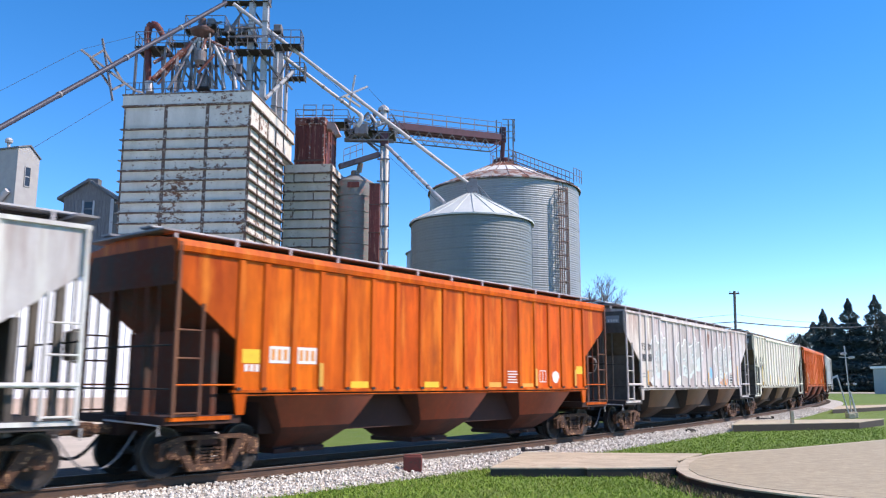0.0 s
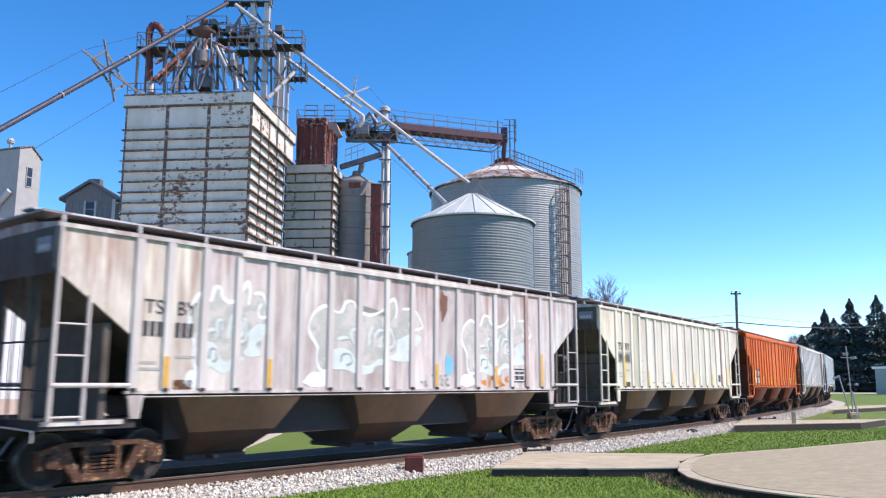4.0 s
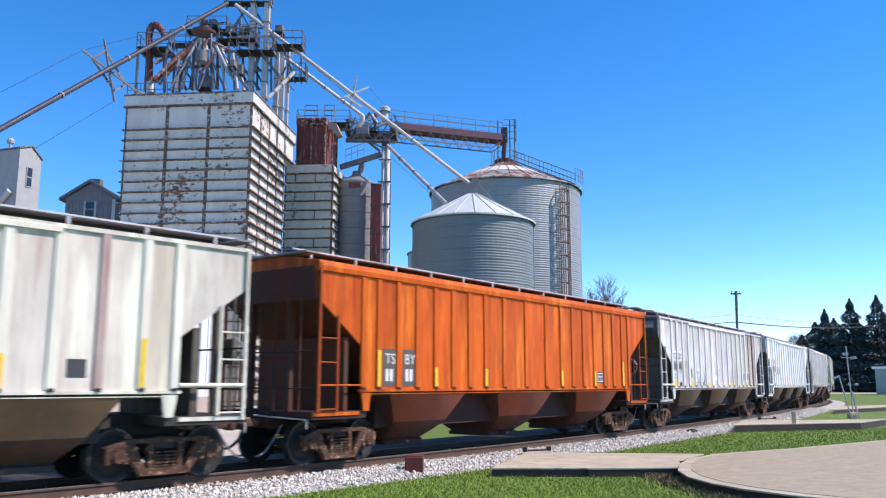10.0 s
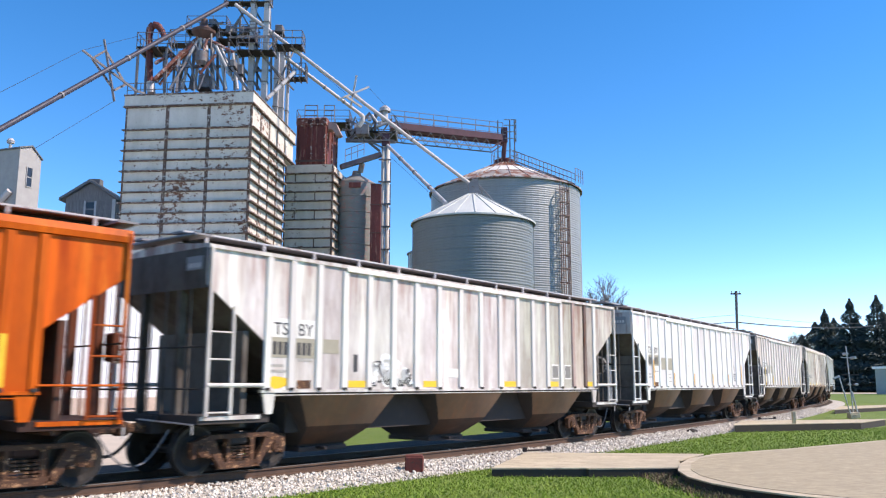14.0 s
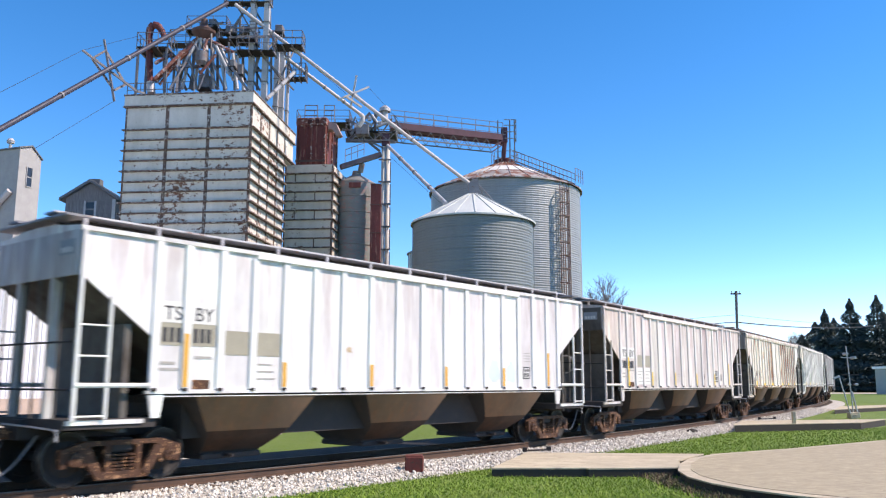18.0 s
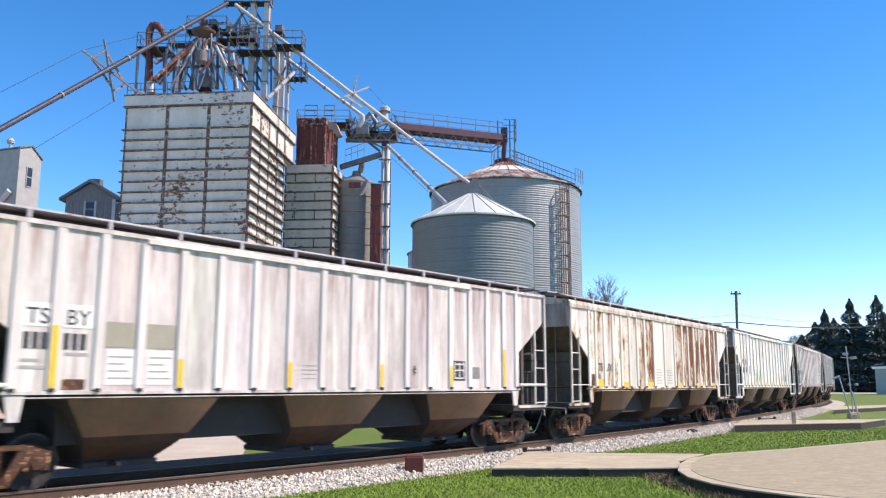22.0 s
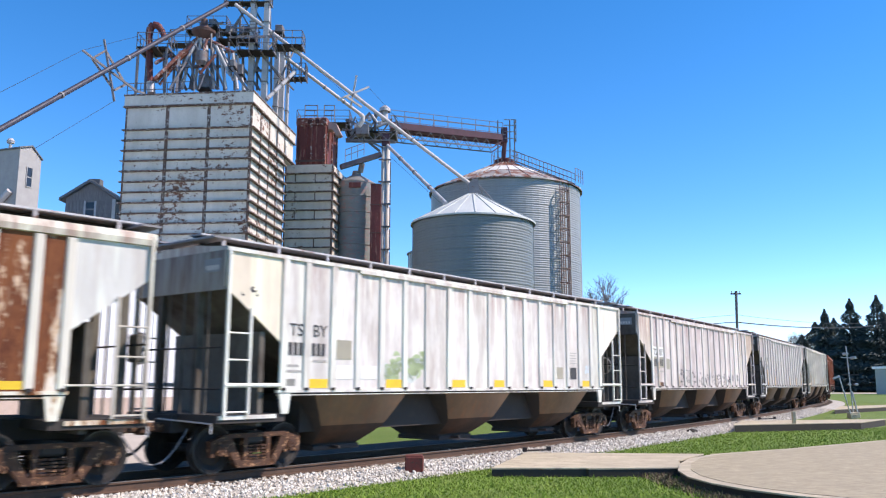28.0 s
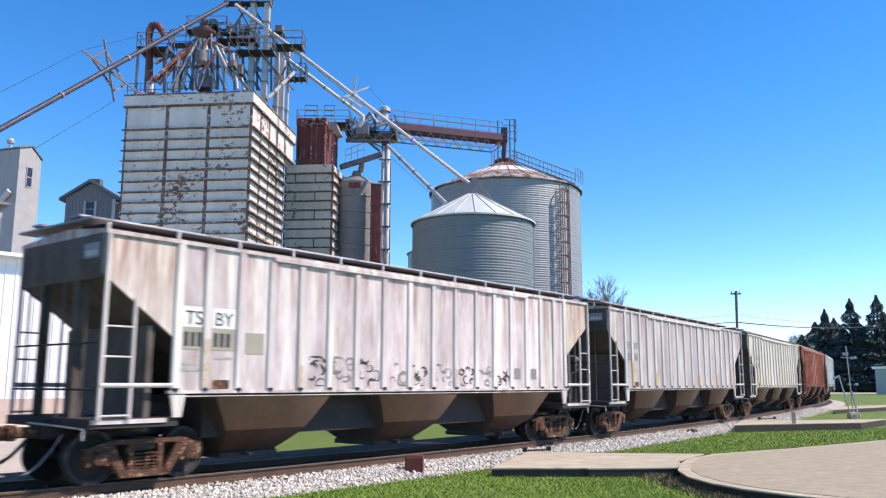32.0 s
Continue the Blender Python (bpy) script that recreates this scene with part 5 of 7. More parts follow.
for cz in (24.95, 25.4, 25.88):
    wpart("guard_rail", tubes([((-12.2, 69.4, cz), (-11.1, 69.4, cz))], 0.04, 6), MID_STEEL, hatch)
    wpart("guard_rail", tubes([((-10.5, 69.4, cz), (-9.6, 69.4, cz))], 0.04, 6), MID_STEEL, hatch)
station = thing("transfer_station", (-6.48, 70.00, 23.33), "tangled steel transfer station where spouts meet the bridge", "steel frame")
members("strut", [((-8.66, 70.00, 24.78), (-4.72, 70.00, 22.92)), ((-8.62, 70.00, 22.91), (-4.75, 70.00, 24.63)), ((-7.26, 70.00, 25.15), (-7.22, 70.00, 22.81)), ((-6.06, 70.00, 25.41), (-6.02, 70.00, 22.55)), ((-8.99, 70.00, 23.84), (-4.23, 70.00, 23.54)), ((-8.17, 69.50, 23.27), (-6.47, 69.50, 25.24)), ((-6.72, 70.00, 22.81), (-5.61, 70.00, 21.88)), ((-8.68, 70.50, 22.95), (-4.25, 70.50, 22.86))], HEAD_STEEL, station, 0.10, True)
members("brace", [((-8.3, 69.6, 23.5), (-7.75, 69.6, 24.9)), ((-7.7, 69.6, 24.6), (-6.9, 69.6, 23.3)), ((-6.5, 69.7, 25.2), (-5.6, 69.7, 23.5)), ((-5.7, 69.7, 25.3), (-6.6, 69.7, 23.6)),
                  ((-6.9, 69.7, 22.9), (-5.3, 69.7, 22.1)), ((-8.2, 69.7, 22.7), (-7.6, 69.7, 23.4)), ((-4.6, 69.7, 24.7), (-5.4, 69.7, 23.5)), ((-4.4, 69.8, 25.1), (-3.6, 69.8, 23.7))], MID_STEEL, station, 0.06, True)
members("pipe", [((-7.1, 69.4, 24.5), (-6.2, 69.4, 24.05)), ((-6.3, 69.3, 25.0), (-5.75, 69.3, 24.2)), ((-5.9, 69.4, 23.95), (-4.95, 69.4, 24.35))], PALE_STEEL, station, 0.11, label="pale pipe")
members("chord", [((-8.5, 69.45, 22.72), (-4.3, 69.45, 22.72))], MID_STEEL, station, 0.05, True)
members("lacing", [((-8.5 + 0.6 * k, 69.45, 22.72 + 0.62 * (k % 2)), (-7.9 + 0.6 * k, 69.45, 23.34 - 0.62 * (k % 2))) for k in range(7)], MID_STEEL, station, 0.03, True)
for dx, dz in ((-1.35, 0.1), (-0.2, 0.75), (0.75, 0.35)):
    wpart("coupling_box", boxed(-6.3 + dx - 0.16, -6.3 + dx + 0.16, 69.2, 69.5, 23.7 + dz, 24.05 + dz, bevel=0.03), PALE_STEEL, station, "pale coupling box")
wpart("gear_box", boxed(-6.8 - 0.9, -6.8 + 0.3, 69.6 - 0.4, 69.6 + 0.4, 23.46 - 0.3, 23.46 + 0.7, bevel=0.08), MID_STEEL, station)
vent = thing("roof_ventilator", (-5.20, 70.00, 24.89), "small pale ventilator hood on the transfer station", "ventilator")
wpart("stack", tubes([((-5.2, 70, 24.55), (-5.2, 70, 25.55))], 0.3, 12), PALE_STEEL, vent)
wpart("hood", lathe([(0.5, 25.50), (0.48, 25.80), (0.2, 26.05), (0, 26.07)], 16, (-5.2, 70)), PALE_STEEL, vent)

incline = thing("inclined_conveyor", (-8.76, 68.0, 19.90), "dark inclined conveyor feeding the round tank", "conveyor")
wpart("trough", bars([((-8.76, 68.0, 19.9), (-5.43, 69.0, 21.29))], 0.6, 0.4), PIPE_MAUVE, incline)
railing(incline, (-8.36, 67.70, 20.25), (-6.79, 68.00, 20.95), 1.1, 4, MID_STEEL)


tank = thing("round_tank", (-7.55, 69.5, GROUND_Z), "grey round steel tank with a dished top and rust streaks", "tank")
wpart("shell", lathe([(1.72 - 0.03 * (j % 2), GROUND_Z + (18.7 - GROUND_Z) * j / 80) for j in range(81)], 40, (-7.55, 69.5)), TANK_SLATE, tank, smooth=True)
wpart("top", lathe([(1.74, 18.68), (1.70, 18.78), (0.4, 19.55), (0.35, 19.9), (0, 19.9)], 40, (-7.55, 69.5)), TANK_SLATE, tank)
for k in range(12):
    zz = 2 + 1.4 * k
    wpart("hoop", lathe([(1.73, zz), (1.77, zz + 0.03), (1.73, zz + 0.06)], 40, (-7.55, 69.5)), TANK_SLATE, tank)
wpart("nameplate", boxed(-7.55 - 0.45, -7.55 + 0.55, 69.5 - 1.80, 69.5 - 1.735, 18.05, 18.5), OXBLOOD, tank, "faded dark plate")
wpart("inlet", tubes([((-7.55 + 0.3, 69.5, 19.8), (-7.55 + 0.5, 69.5 - 0.2, 20.6))], 0.25, 10), TANK_SLATE, tank)


redcol = thing("red_duct_tower", (-5.66, 67.6, GROUND_Z), "tall oxblood red duct beside the round tank", "duct")
for k in range(8):
    z0 = GROUND_Z + k * 2.4
    wpart("duct_section", boxed(-5.66 - 0.42, -5.66 + 0.42, 67.2, 68.0, z0, min(z0 + 2.34, 18.2)), OXBLOOD, redcol)
    wpart("flange", boxed(-5.66 - 0.46, -5.66 + 0.46, 67.16, 68.04, min(z0 + 2.34, 18.2), min(z0 + 2.40, 18.26)), CONE_RUST, redcol)


cup = thing("bin_inlet_box", (2.36, 62, 16.1), "grey sheet metal inlet box on the bin peak", "inlet box")
wpart("box", prism([(2.36 - 0.35, 16.05), (2.36 + 0.45, 16.05), (2.36 + 0.35, 17.25), (2.36 - 0.1, 17.3), (2.36 - 0.45, 16.8)], 61.6, 62.4), MID_STEEL, cup)
for dx in (-0.25, 0.3):
    wpart("stay", tubes([((2.36 + 0.2, 61.9, 17.1), (2.36 + 1.4 + dx, 62.5, 15.6))], 0.04, 6), MID_STEEL, cup)

# large bin: top ring, roof walkway and ladder
BX, BY, BR, BE, BP = 6.05, 78.0, 7.2, 19.85, 23.1
walkup = thing("roof_stair", (BX, BY, BE), "railed stair running up the rusty bin roof", "stair", "")
azim = radians(-35)
dirv = Vector((math.cos(azim), math.sin(azim), 0))
side = Vector((-dirv.y, dirv.x, 0))
base, peak = Vector((BX, BY, BE)) + dirv * (BR + 0.1), Vector((BX, BY, BP)) + dirv * 0.8
for off in (-0.4, 0.4):
    wpart("stringer", bars([(base + side * off + Vector((0, 0, 0.1)), peak + side * off + Vector((0, 0, 0.1)))], 0.08), MID_STEEL, walkup)
    for f in (0.55, 1.1):
        wpart("guard_rail", tubes([(base + side * off + Vector((0, 0, f)), peak + side * off + Vector((0, 0, f)))], 0.03, 6), MID_STEEL, walkup)
    for k in range(9):
        b = base.lerp(peak, k / 8) + side * off
        wpart("guard_post", tubes([(b, b + Vector((0, 0, 1.1)))], 0.03, 6), MID_STEEL, walkup)
for k in range(16):
    b = base.lerp(peak, (k + 0.5) / 16) + Vector((0, 0, 0.12))
    wpart("tread", bars([(b - side * 0.4, b + side * 0.4)], 0.18, 0.04), MID_STEEL, walkup)
cage = thing("eave_landing", (base.x, base.y, BE), "small railed landing at the bin eave", "platform")
for k in range(4):
    a = azim - 0.10 + 0.2 * k / 3
    b = Vector((BX + math.cos(a) * (BR + 0.75), BY + math.sin(a) * (BR + 0.75), BE + 0.05))
    wpart("guard_post", tubes([(b, b + Vector((0, 0, 1.25)))], 0.035, 6), MID_STEEL, cage)
for f in (0.6, 1.25):
    pts = [Vector((BX + math.cos(azim - 0.1 + 0.2 * k / 6) * (BR + 0.75), BY + math.sin(azim - 0.1 + 0.2 * k / 6) * (BR + 0.75), BE + 0.05 + f)) for k in range(7)]
    wpart("guard_rail", tubes(list(zip(pts, pts[1:])), 0.03, 6), MID_STEEL, cage)
ring = thing("roof_collar", (BX, BY, BP), "rusty red collar round the bin peak", "collar")
wpart("collar", lathe([(1.05, BP - 0.42), (1.05, BP + 0.12), (0.6, BP + 0.3), (0, BP + 0.32)], 24, (BX, BY)), OXBLOOD, ring)
for k in range(10):
    a = k * 0.6283
    b = Vector((BX + math.cos(a) * 1.3, BY + math.sin(a) * 1.3, BP - 0.3))
    wpart("guard_post", tubes([(b, b + Vector((0, 0, 1.1)))], 0.03, 6), MID_STEEL, ring)
pts = [Vector((BX + math.cos(k * 0.6283) * 1.3, BY + math.sin(k * 0.6283) * 1.3, BP + 0.8)) for k in range(11)]
wpart("guard_rail", tubes(list(zip(pts, pts[1:])), 0.03, 6), MID_STEEL, ring)
# the caged ladder on the sunny side of the large bin
la = radians(-51)
lad = thing("bin_ladder", (BX + math.cos(la) * BR, BY + math.sin(la) * BR, GROUND_Z), "rusty caged ladder on the wall of the large bin", "ladder")
tang = Vector((-math.sin(la), math.cos(la), 0))
outw = Vector((math.cos(la), math.sin(la), 0))
foot = Vector((BX, BY, GROUND_Z + 0.2)) + outw * (BR + 0.25)
for off in (-0.28, 0.28):
    wpart("stile", bars([(foot + tang * off, foot + tang * off + Vector((0, 0, 19.6)))], 0.07), CAGE_RUST, lad)
for k in range(64):
    b = foot + Vector((0, 0, 0.3 + 0.3 * k))
    wpart("rung", bars([(b - tang * 0.28, b + tang * 0.28)], 0.045), CAGE_RUST, lad)
for k in range(15):
    z = Vector((0, 0, 2.2 + 1.2 * k))
    pts = [foot + z + tang * (0.42 * math.cos(u)) + outw * (0.75 * math.sin(u)) for u in [math.pi * i / 6 for i in range(7)]]
    wpart("cage_hoop", bars(list(zip(pts, pts[1:])), 0.09), CAGE_RUST, lad)
for u in (0.5, 1.2, 1.95, 2.65):
    b = foot + tang * (0.42 * math.cos(u)) + outw * (0.75 * math.sin(u))
    wpart("cage_bar", bars([(b + Vector((0, 0, 2.2)), b + Vector((0, 0, 19.2)))], 0.08), CAGE_RUST, lad)
far_bin = round_bin("grain_bin", -0.7, 82, 2.75, 14.6, 16, "narrow grey steel bin behind the others", 0.82, 10)
cone_roof(far_bin, 2.75, 14.6, 16.0, GALV, 10)

# ---- slabs, lawn edge and small things by the track ----


def slab(name, pts, z_top, label, edge=CONCRETE_DARK):
    t = thing(name, (pts[0][0], pts[0][1], GROUND_Z), label, "concrete slab", "concrete slabs by the track")
    # the slab sides get a near-black colour that stands for their shade
    wpart("base", prism(pts, GROUND_Z - 0.1, z_top - 0.03, "z"), edge, t, "dark concrete edge with painted shade")
    cx, cy = sum(p[0] for p in pts) / len(pts), sum(p[1] for p in pts) / len(pts)
    big = [(cx + (x - cx) * 1.008, cy + (y - cy) * 1.008) for x, y in pts]
    wpart("top", prism(big, z_top - 0.03, z_top, "z"), CONCRETE, t)
    return t


slab("concrete_slab", [(1.1, 18.75), (3.2, 18.85), (3.25, 18.75), (5.45, 19.0), (5.75, 20.6), (7.0, 22.6), (2.3, 22.9)], -0.12, "low weathered concrete slab with a dark edge in the grass")
pad_pts = [(7.2, 22.3), (6.2, 21.0), (5.55, 19.6), (5.12, 18.2), (4.98, 17.0), (5.1, 16.0), (5.4, 15.1), (6.0, 14.2), (7.0, 13.3), (8.5, 12.4), (11, 11.6), (16, 11), (24, 12), (26, 37), (20, 32.3), (14.6, 27.8), (10, 24.2)]
pad = slab("concrete_pad", pad_pts, -0.10, "broad rounded concrete pad with a worn rim")
cx, cy = 14.0, 20.0
rim = [(cx + (x - cx) * 0.972, cy + (y - cy) * 0.972) for x, y in pad_pts]
wpart("groove", prism(rim, -0.104, -0.092, "z"), PAD, pad, "inner poured surface")
slab("concrete_slab", [(12.45, 35.7), (19.1, 38.2), (22.2, 41.9), (14.2, 39.6)], 0.0, "raised concrete slab with a dark front edge")
slab("concrete_slab", [(27.0, 57.5), (36.5, 66.5), (40, 72), (31.5, 66)], -0.02, "far raised concrete slab in the grass")

stub = thing("bollard", (-0.64, 19.2, GROUND_Z), "short rusty red square bollard in the lawn", "bollard")
part("post", boxed(-0.21, 0.21, -0.2, 0.2, -0.1, 0.42, bevel=0.02), RED_POST, stub)
part("cap", boxed(-0.19, 0.19, -0.18, 0.18, 0.42, 0.44), RED_POST, stub)
for p, q in (((2.26, 23.1, -0.09), (2.97, 23.5, -0.09)), ((15.4, 40.6, 0.04), (16.4, 41.3, 0.04))):
    rod = thing("iron_rod", p, "dark iron rod with end nuts lying on the slab edge", "iron rod", "iron rods")
    wpart("bar", tubes([(p, q)], 0.025, 8), DARK_STEEL, rod)
    for e in (p, q):
        wpart("nut", boxed(e[0] - 0.06, e[0] + 0.06, e[1] - 0.06, e[1] + 0.06, e[2] - 0.03, e[2] + 0.09, bevel=0.01), DARK_STEEL, rod)
marker = thing("marker_post", (15.55, 37.0, GROUND_Z), "short pale marker post beside the slab", "post")
part("post", boxed(-0.07, 0.07, -0.07, 0.07, 0, 0.85, bevel=0.01), CONCRETE, marker)
lump = thing("rubble_lump", (10.2, 34.1, GROUND_Z), "dark lump of rubble at the ballast edge", "rubble")
bm = bmesh.new()
bmesh.ops.create_icosphere(bm, subdivisions=2, radius=0.22, matrix=Matrix.Diagonal((1.4, 1, 0.8, 1)))
for v in bm.verts:
    v.co *= 0.8 + 0.4 * noise.noise(v.co * 6)
bmesh.ops.translate(bm, vec=(0, 0, 0.1), verts=bm.verts[:])
part("lump", bm, CONCRETE_DARK, lump)

# crossing signal mast and leaning post
mast = thing("signal_mast", (24.9, 50.6, GROUND_Z), "aluminium crossing signal mast with lamp heads", "signal mast")
part("pole", tubes([((0, 0, 0), (-0.15, 0, 4.35))], 0.035, 10), ALU, mast)
part("base", boxed(-0.28, 0.28, -0.28, 0.28, 0, 0.35, bevel=0.03), CONCRETE, mast)
for dx, z in ((-0.16, 3.85), (0.30, 3.62), (-0.12, 2.0), (0.30, 2.0)):
    head_l = part("lamp_head", tubes([((dx - 0.1, -0.15, z), (dx - 0.1, 0.15, z))], 0.085, 12), DARK_STEEL if z < 3 else ALU, mast)
    part("visor", tubes([((dx - 0.1, -0.35, z + 0.02), (dx - 0.1, -0.16, z + 0.02))], 0.075, 10), ALU, head_l)
part("cross_arm", bars([((-0.55, 0, 2.6), (0.5, 0, 2.6))], 0.06), DARK_STEEL, mast)
part("cross_arm", bars([((-0.5, 0, 3.65), (0.45, 0, 3.6))], 0.05), ALU, mast)
part("brace", bars([((0.0, 0, 1.6), (0.35, 0.1, 0.1))], 0.08), ALU, mast)
lean = thing("leaning_post", (24.2, 49.6, GROUND_Z), "leaning galvanised gate post", "post")
part("post", tubes([((0.1, 0, 0), (-0.50, 0, 2.55))], 0.038, 10), ALU, lean)
part("arm", bars([((-0.50, 0, 2.5), (-0.85, 0, 2.35))], 0.10), ALU, lean)
part("base", boxed(-0.05, 0.35, -0.2, 0.2, 0, 0.3, bevel=0.03), CONCRETE, lean)

# crossing road, shed, fence and trees beyond
bm = prism([(72, 168), (400, 160), (400, 182), (66, 190)], GROUND_Z - 0.05, GROUND_Z + 0.03, "z")
tagged(new("road", mesh_of("road", bm, YARD)), "pale gravel crossing road", "road", kind="structure")
shed = thing("equipment_shed", (85.6, 158, GROUND_Z), "small grey equipment shed with a white roof edge", "shed")
part("hut_body", boxed(0, 9, 0, 6, 0, 4.9), GREY_BOX, shed)
part("roof", boxed(-0.4, 9.4, -0.4, 6.4, 4.9, 5.35, bevel=0.05), WALL_WHITE, shed)
part("door", boxed(3, 4.1, -0.06, -0.003, 0.1, 2.3), ROOF_GREY, shed)
fence = thing("field_fence", (86, 196, GROUND_Z), "low dark rail fence under the spruces", "fence")
for k in range(14):
    part("post", boxed(k * 3 - 0.1, k * 3 + 0.1, -0.1, 0.1, 0, 1.6), POLE_WOOD, fence)
for z in (0.7, 1.35):
    part("rail", boxed(0, 39, -0.05, 0.05, z - 0.08, z + 0.08), POLE_WOOD, fence)

upole = thing("utility_pole", (35.9, 100, GROUND_Z), "tall dark wooden utility pole with a crossarm", "utility pole")
part("pole", tubes([((-0.25, 0, 0), (0.05, 0, 13.2))], 0.17, 10), POLE_WOOD, upole)
part("crossarm", boxed(-0.62, 0.62, -0.08, 0.08, 12.8, 12.98), POLE_WOOD, upole)
for x in (-0.5, 0.0, 0.5):
    part("insulator", tubes([((x, 0, 12.95), (x, 0, 13.2))], 0.05, 8), GREY_BOX, upole)


def span(p, q, sag, r):
    pts = [Vector(p).lerp(Vector(q), i / 12) - Vector((0, 0, sag * 4 * (i / 12) * (1 - i / 12))) for i in range(13)]
    side = (Vector(q) - Vector(p)).cross(Vector((0, 0, 1))).normalized()
    bm, prev = bmesh.new(), None
    for c in pts:
        ring = [bm.verts.new(c + r * (side * math.cos(k * 1.2566) + Vector((0, 0, math.sin(k * 1.2566))))) for k in range(5)]
        for k in range(5 if prev else 0):
            bm.faces.new((prev[k], prev[(k + 1) % 5], ring[(k + 1) % 5], ring[k]))
        prev = ring
    tagged(new("overhead_cable", mesh_of("overhead_cable", bm, WIRE)), "dark overhead utility cable", "cable", "overhead cables")


span((35.75, 100, 9.1), (95, 178, 14.3), 0.7, 0.075)
span((35.75, 100, 9.1), (-30, 160, 11.0), 0.9, 0.05)
span((35.9, 100, 10.0), (96, 172, 14.9), 0.9, 0.022)
span((35.9, 100, 10.0), (-20, 160, 11.6), 0.9, 0.02)


def bare_tree(x, y, h, seed, spread=0.35):
    rng = random.Random(seed)
    t = thing("bare_tree", (x, y, GROUND_Z), "leafless grey-brown tree in early spring", "tree", "bare trees")
    trunk, crown = bmesh.new(), bmesh.new()
    tube(trunk, (0, 0, 0), (0, 0, h * 0.4), h * 0.022, 8, h * 0.014)

    def grow(p, d, length, r, depth):
        q = p + d * length
        tube(crown if depth < 5 else trunk, p, q, r, 4, r * 0.6)
        if depth == 0:
            return
        for _ in range(4 if depth > 2 else 3):
            nd = (d + Vector((rng.uniform(-1, 1), rng.uniform(-1, 1), rng.uniform(-0.1, 0.7))) * (0.45 + spread)).normalized()
            grow(q, nd, length * rng.uniform(0.6, 0.85), r * 0.58, depth - 1)

    grow(Vector((0, 0, h * 0.38)), Vector((0, 0, 1)), h * 0.2, h * 0.012, 5)
    part("trunk", trunk, BARK, t)
    part("crown", crown, TWIG, t)


for k, (x, y, h) in enumerate([(21.9, 118, 15.0), (23.6, 119, 16.6), (104, 240, 15), (108, 248, 16.5), (113, 244, 15), (97, 252, 15), (92, 256, 15.5), (118, 250, 16)]):
    bare_tree(x, y, h, 40 + k)

# ---- older buildings behind the tower ----
gh = thing("concrete_headhouse", pose(-53.35, 100, GROUND_Z, 0, 0, 69.6), "plain grey concrete headhouse with a low gable and window", "building")
part("wall", prism([(0, 0), (3.4, 0), (3.4, 30.4), (1.75, 31.7), (0, 31.1)], 0, 7), STUCCO, gh)
part("roof", prism([(-0.15, 31.1), (1.75, 31.75), (3.55, 30.4), (3.55, 30.55), (1.75, 31.95), (-0.15, 31.3)], -0.15, 7.2), ROOF_GREY, gh)
win = part("window", boxed(1.25, 2.05, -0.05, -0.003, 26.4, 29.0), WINDOW_DARK, gh)
for z in (26.4, 27.65, 28.95):
    part("glazing_bar", boxed(1.18, 2.12, -0.09, -0.051, z, z + 0.12), STUCCO, win)
for x in (1.18, 2.05):
    part("frame", boxed(x, x + 0.1, -0.09, -0.051, 26.4, 29.0), STUCCO, win)
part("vent_cap", lathe([(0.0, 32.2), (0.45, 32.4), (0.5, 32.7), (0.3, 33.0), (0.0, 33.05)], 14, (1.2, 3.1)), PALE_STEEL, gh, "pale round vent cap")
part("vent_stem", tubes([((1.2, 3.1, 31.2), (1.2, 3.1, 32.4))], 0.2, 10), PALE_STEEL, gh)
part("wall_duct", tubes([((-0.35, 6.0, 21.0), (-0.35, 0.8, 25.6))], 0.38, 10), PALE_STEEL, gh, "pale slanting duct on the wall")

dh = thing("cupola_house", (-27.3, 62, GROUND_Z), "weathered grey board cupola house with a gabled roof", "building")
part("wall", prism([(-1.9, 0), (1.95, 0), (1.95, 16.0), (0.0, 17.3), (-1.9, 16.1)], 0, 4), WOOD_GREY, dh)
for sx in (-1, 1):
    part("roof", prism([(0, 17.32), (0, 17.55), (sx * 2.3, 16.05), (sx * 2.3, 15.85)], -0.35, 4.3), ROOF_GREY, dh)
w = part("window", boxed(-0.30, 0.35, -0.05, -0.003, 14.65, 15.75), WINDOW_DARK, dh)
for x in (-0.46, 0.36):
    part("frame", boxed(x, x + 0.15, -0.08, -0.051, 14.55, 15.85), PALE_STEEL, w)
part("glazing_bar", boxed(-0.30, 0.35, -0.08, -0.051, 15.15, 15.25), WOOD_GREY, w)
part("sill", boxed(-0.5, 0.55, -0.14, -0.051, 14.5, 14.6), PALE_STEEL, w)
part("corner_board", boxed(1.72, 1.97, -0.06, -0.003, 12, 16.0), PALE_STEEL, dh, "pale corner board")
for k in range(14):
    x = -1.85 + k * 0.27
    part("board", boxed(x, x + 0.24, -0.03, -0.001, 11, 15.9 - max(0, abs(x + 0.12) - 1.6)), WOOD_GREY, dh)
ridge = part("ridge_vent", boxed(-0.3, 0.4, 0.5, 1.2, 17.3, 17.75), ROOF_GREY, dh)

# siding ribs of the white building
for k in range(48):
    x = 0.2 + k * 0.5
    part("siding_rib", boxed(x, x + 0.05, -0.035, -0.002, 0.9, 7.9), WALL_WHITE, white_shed)

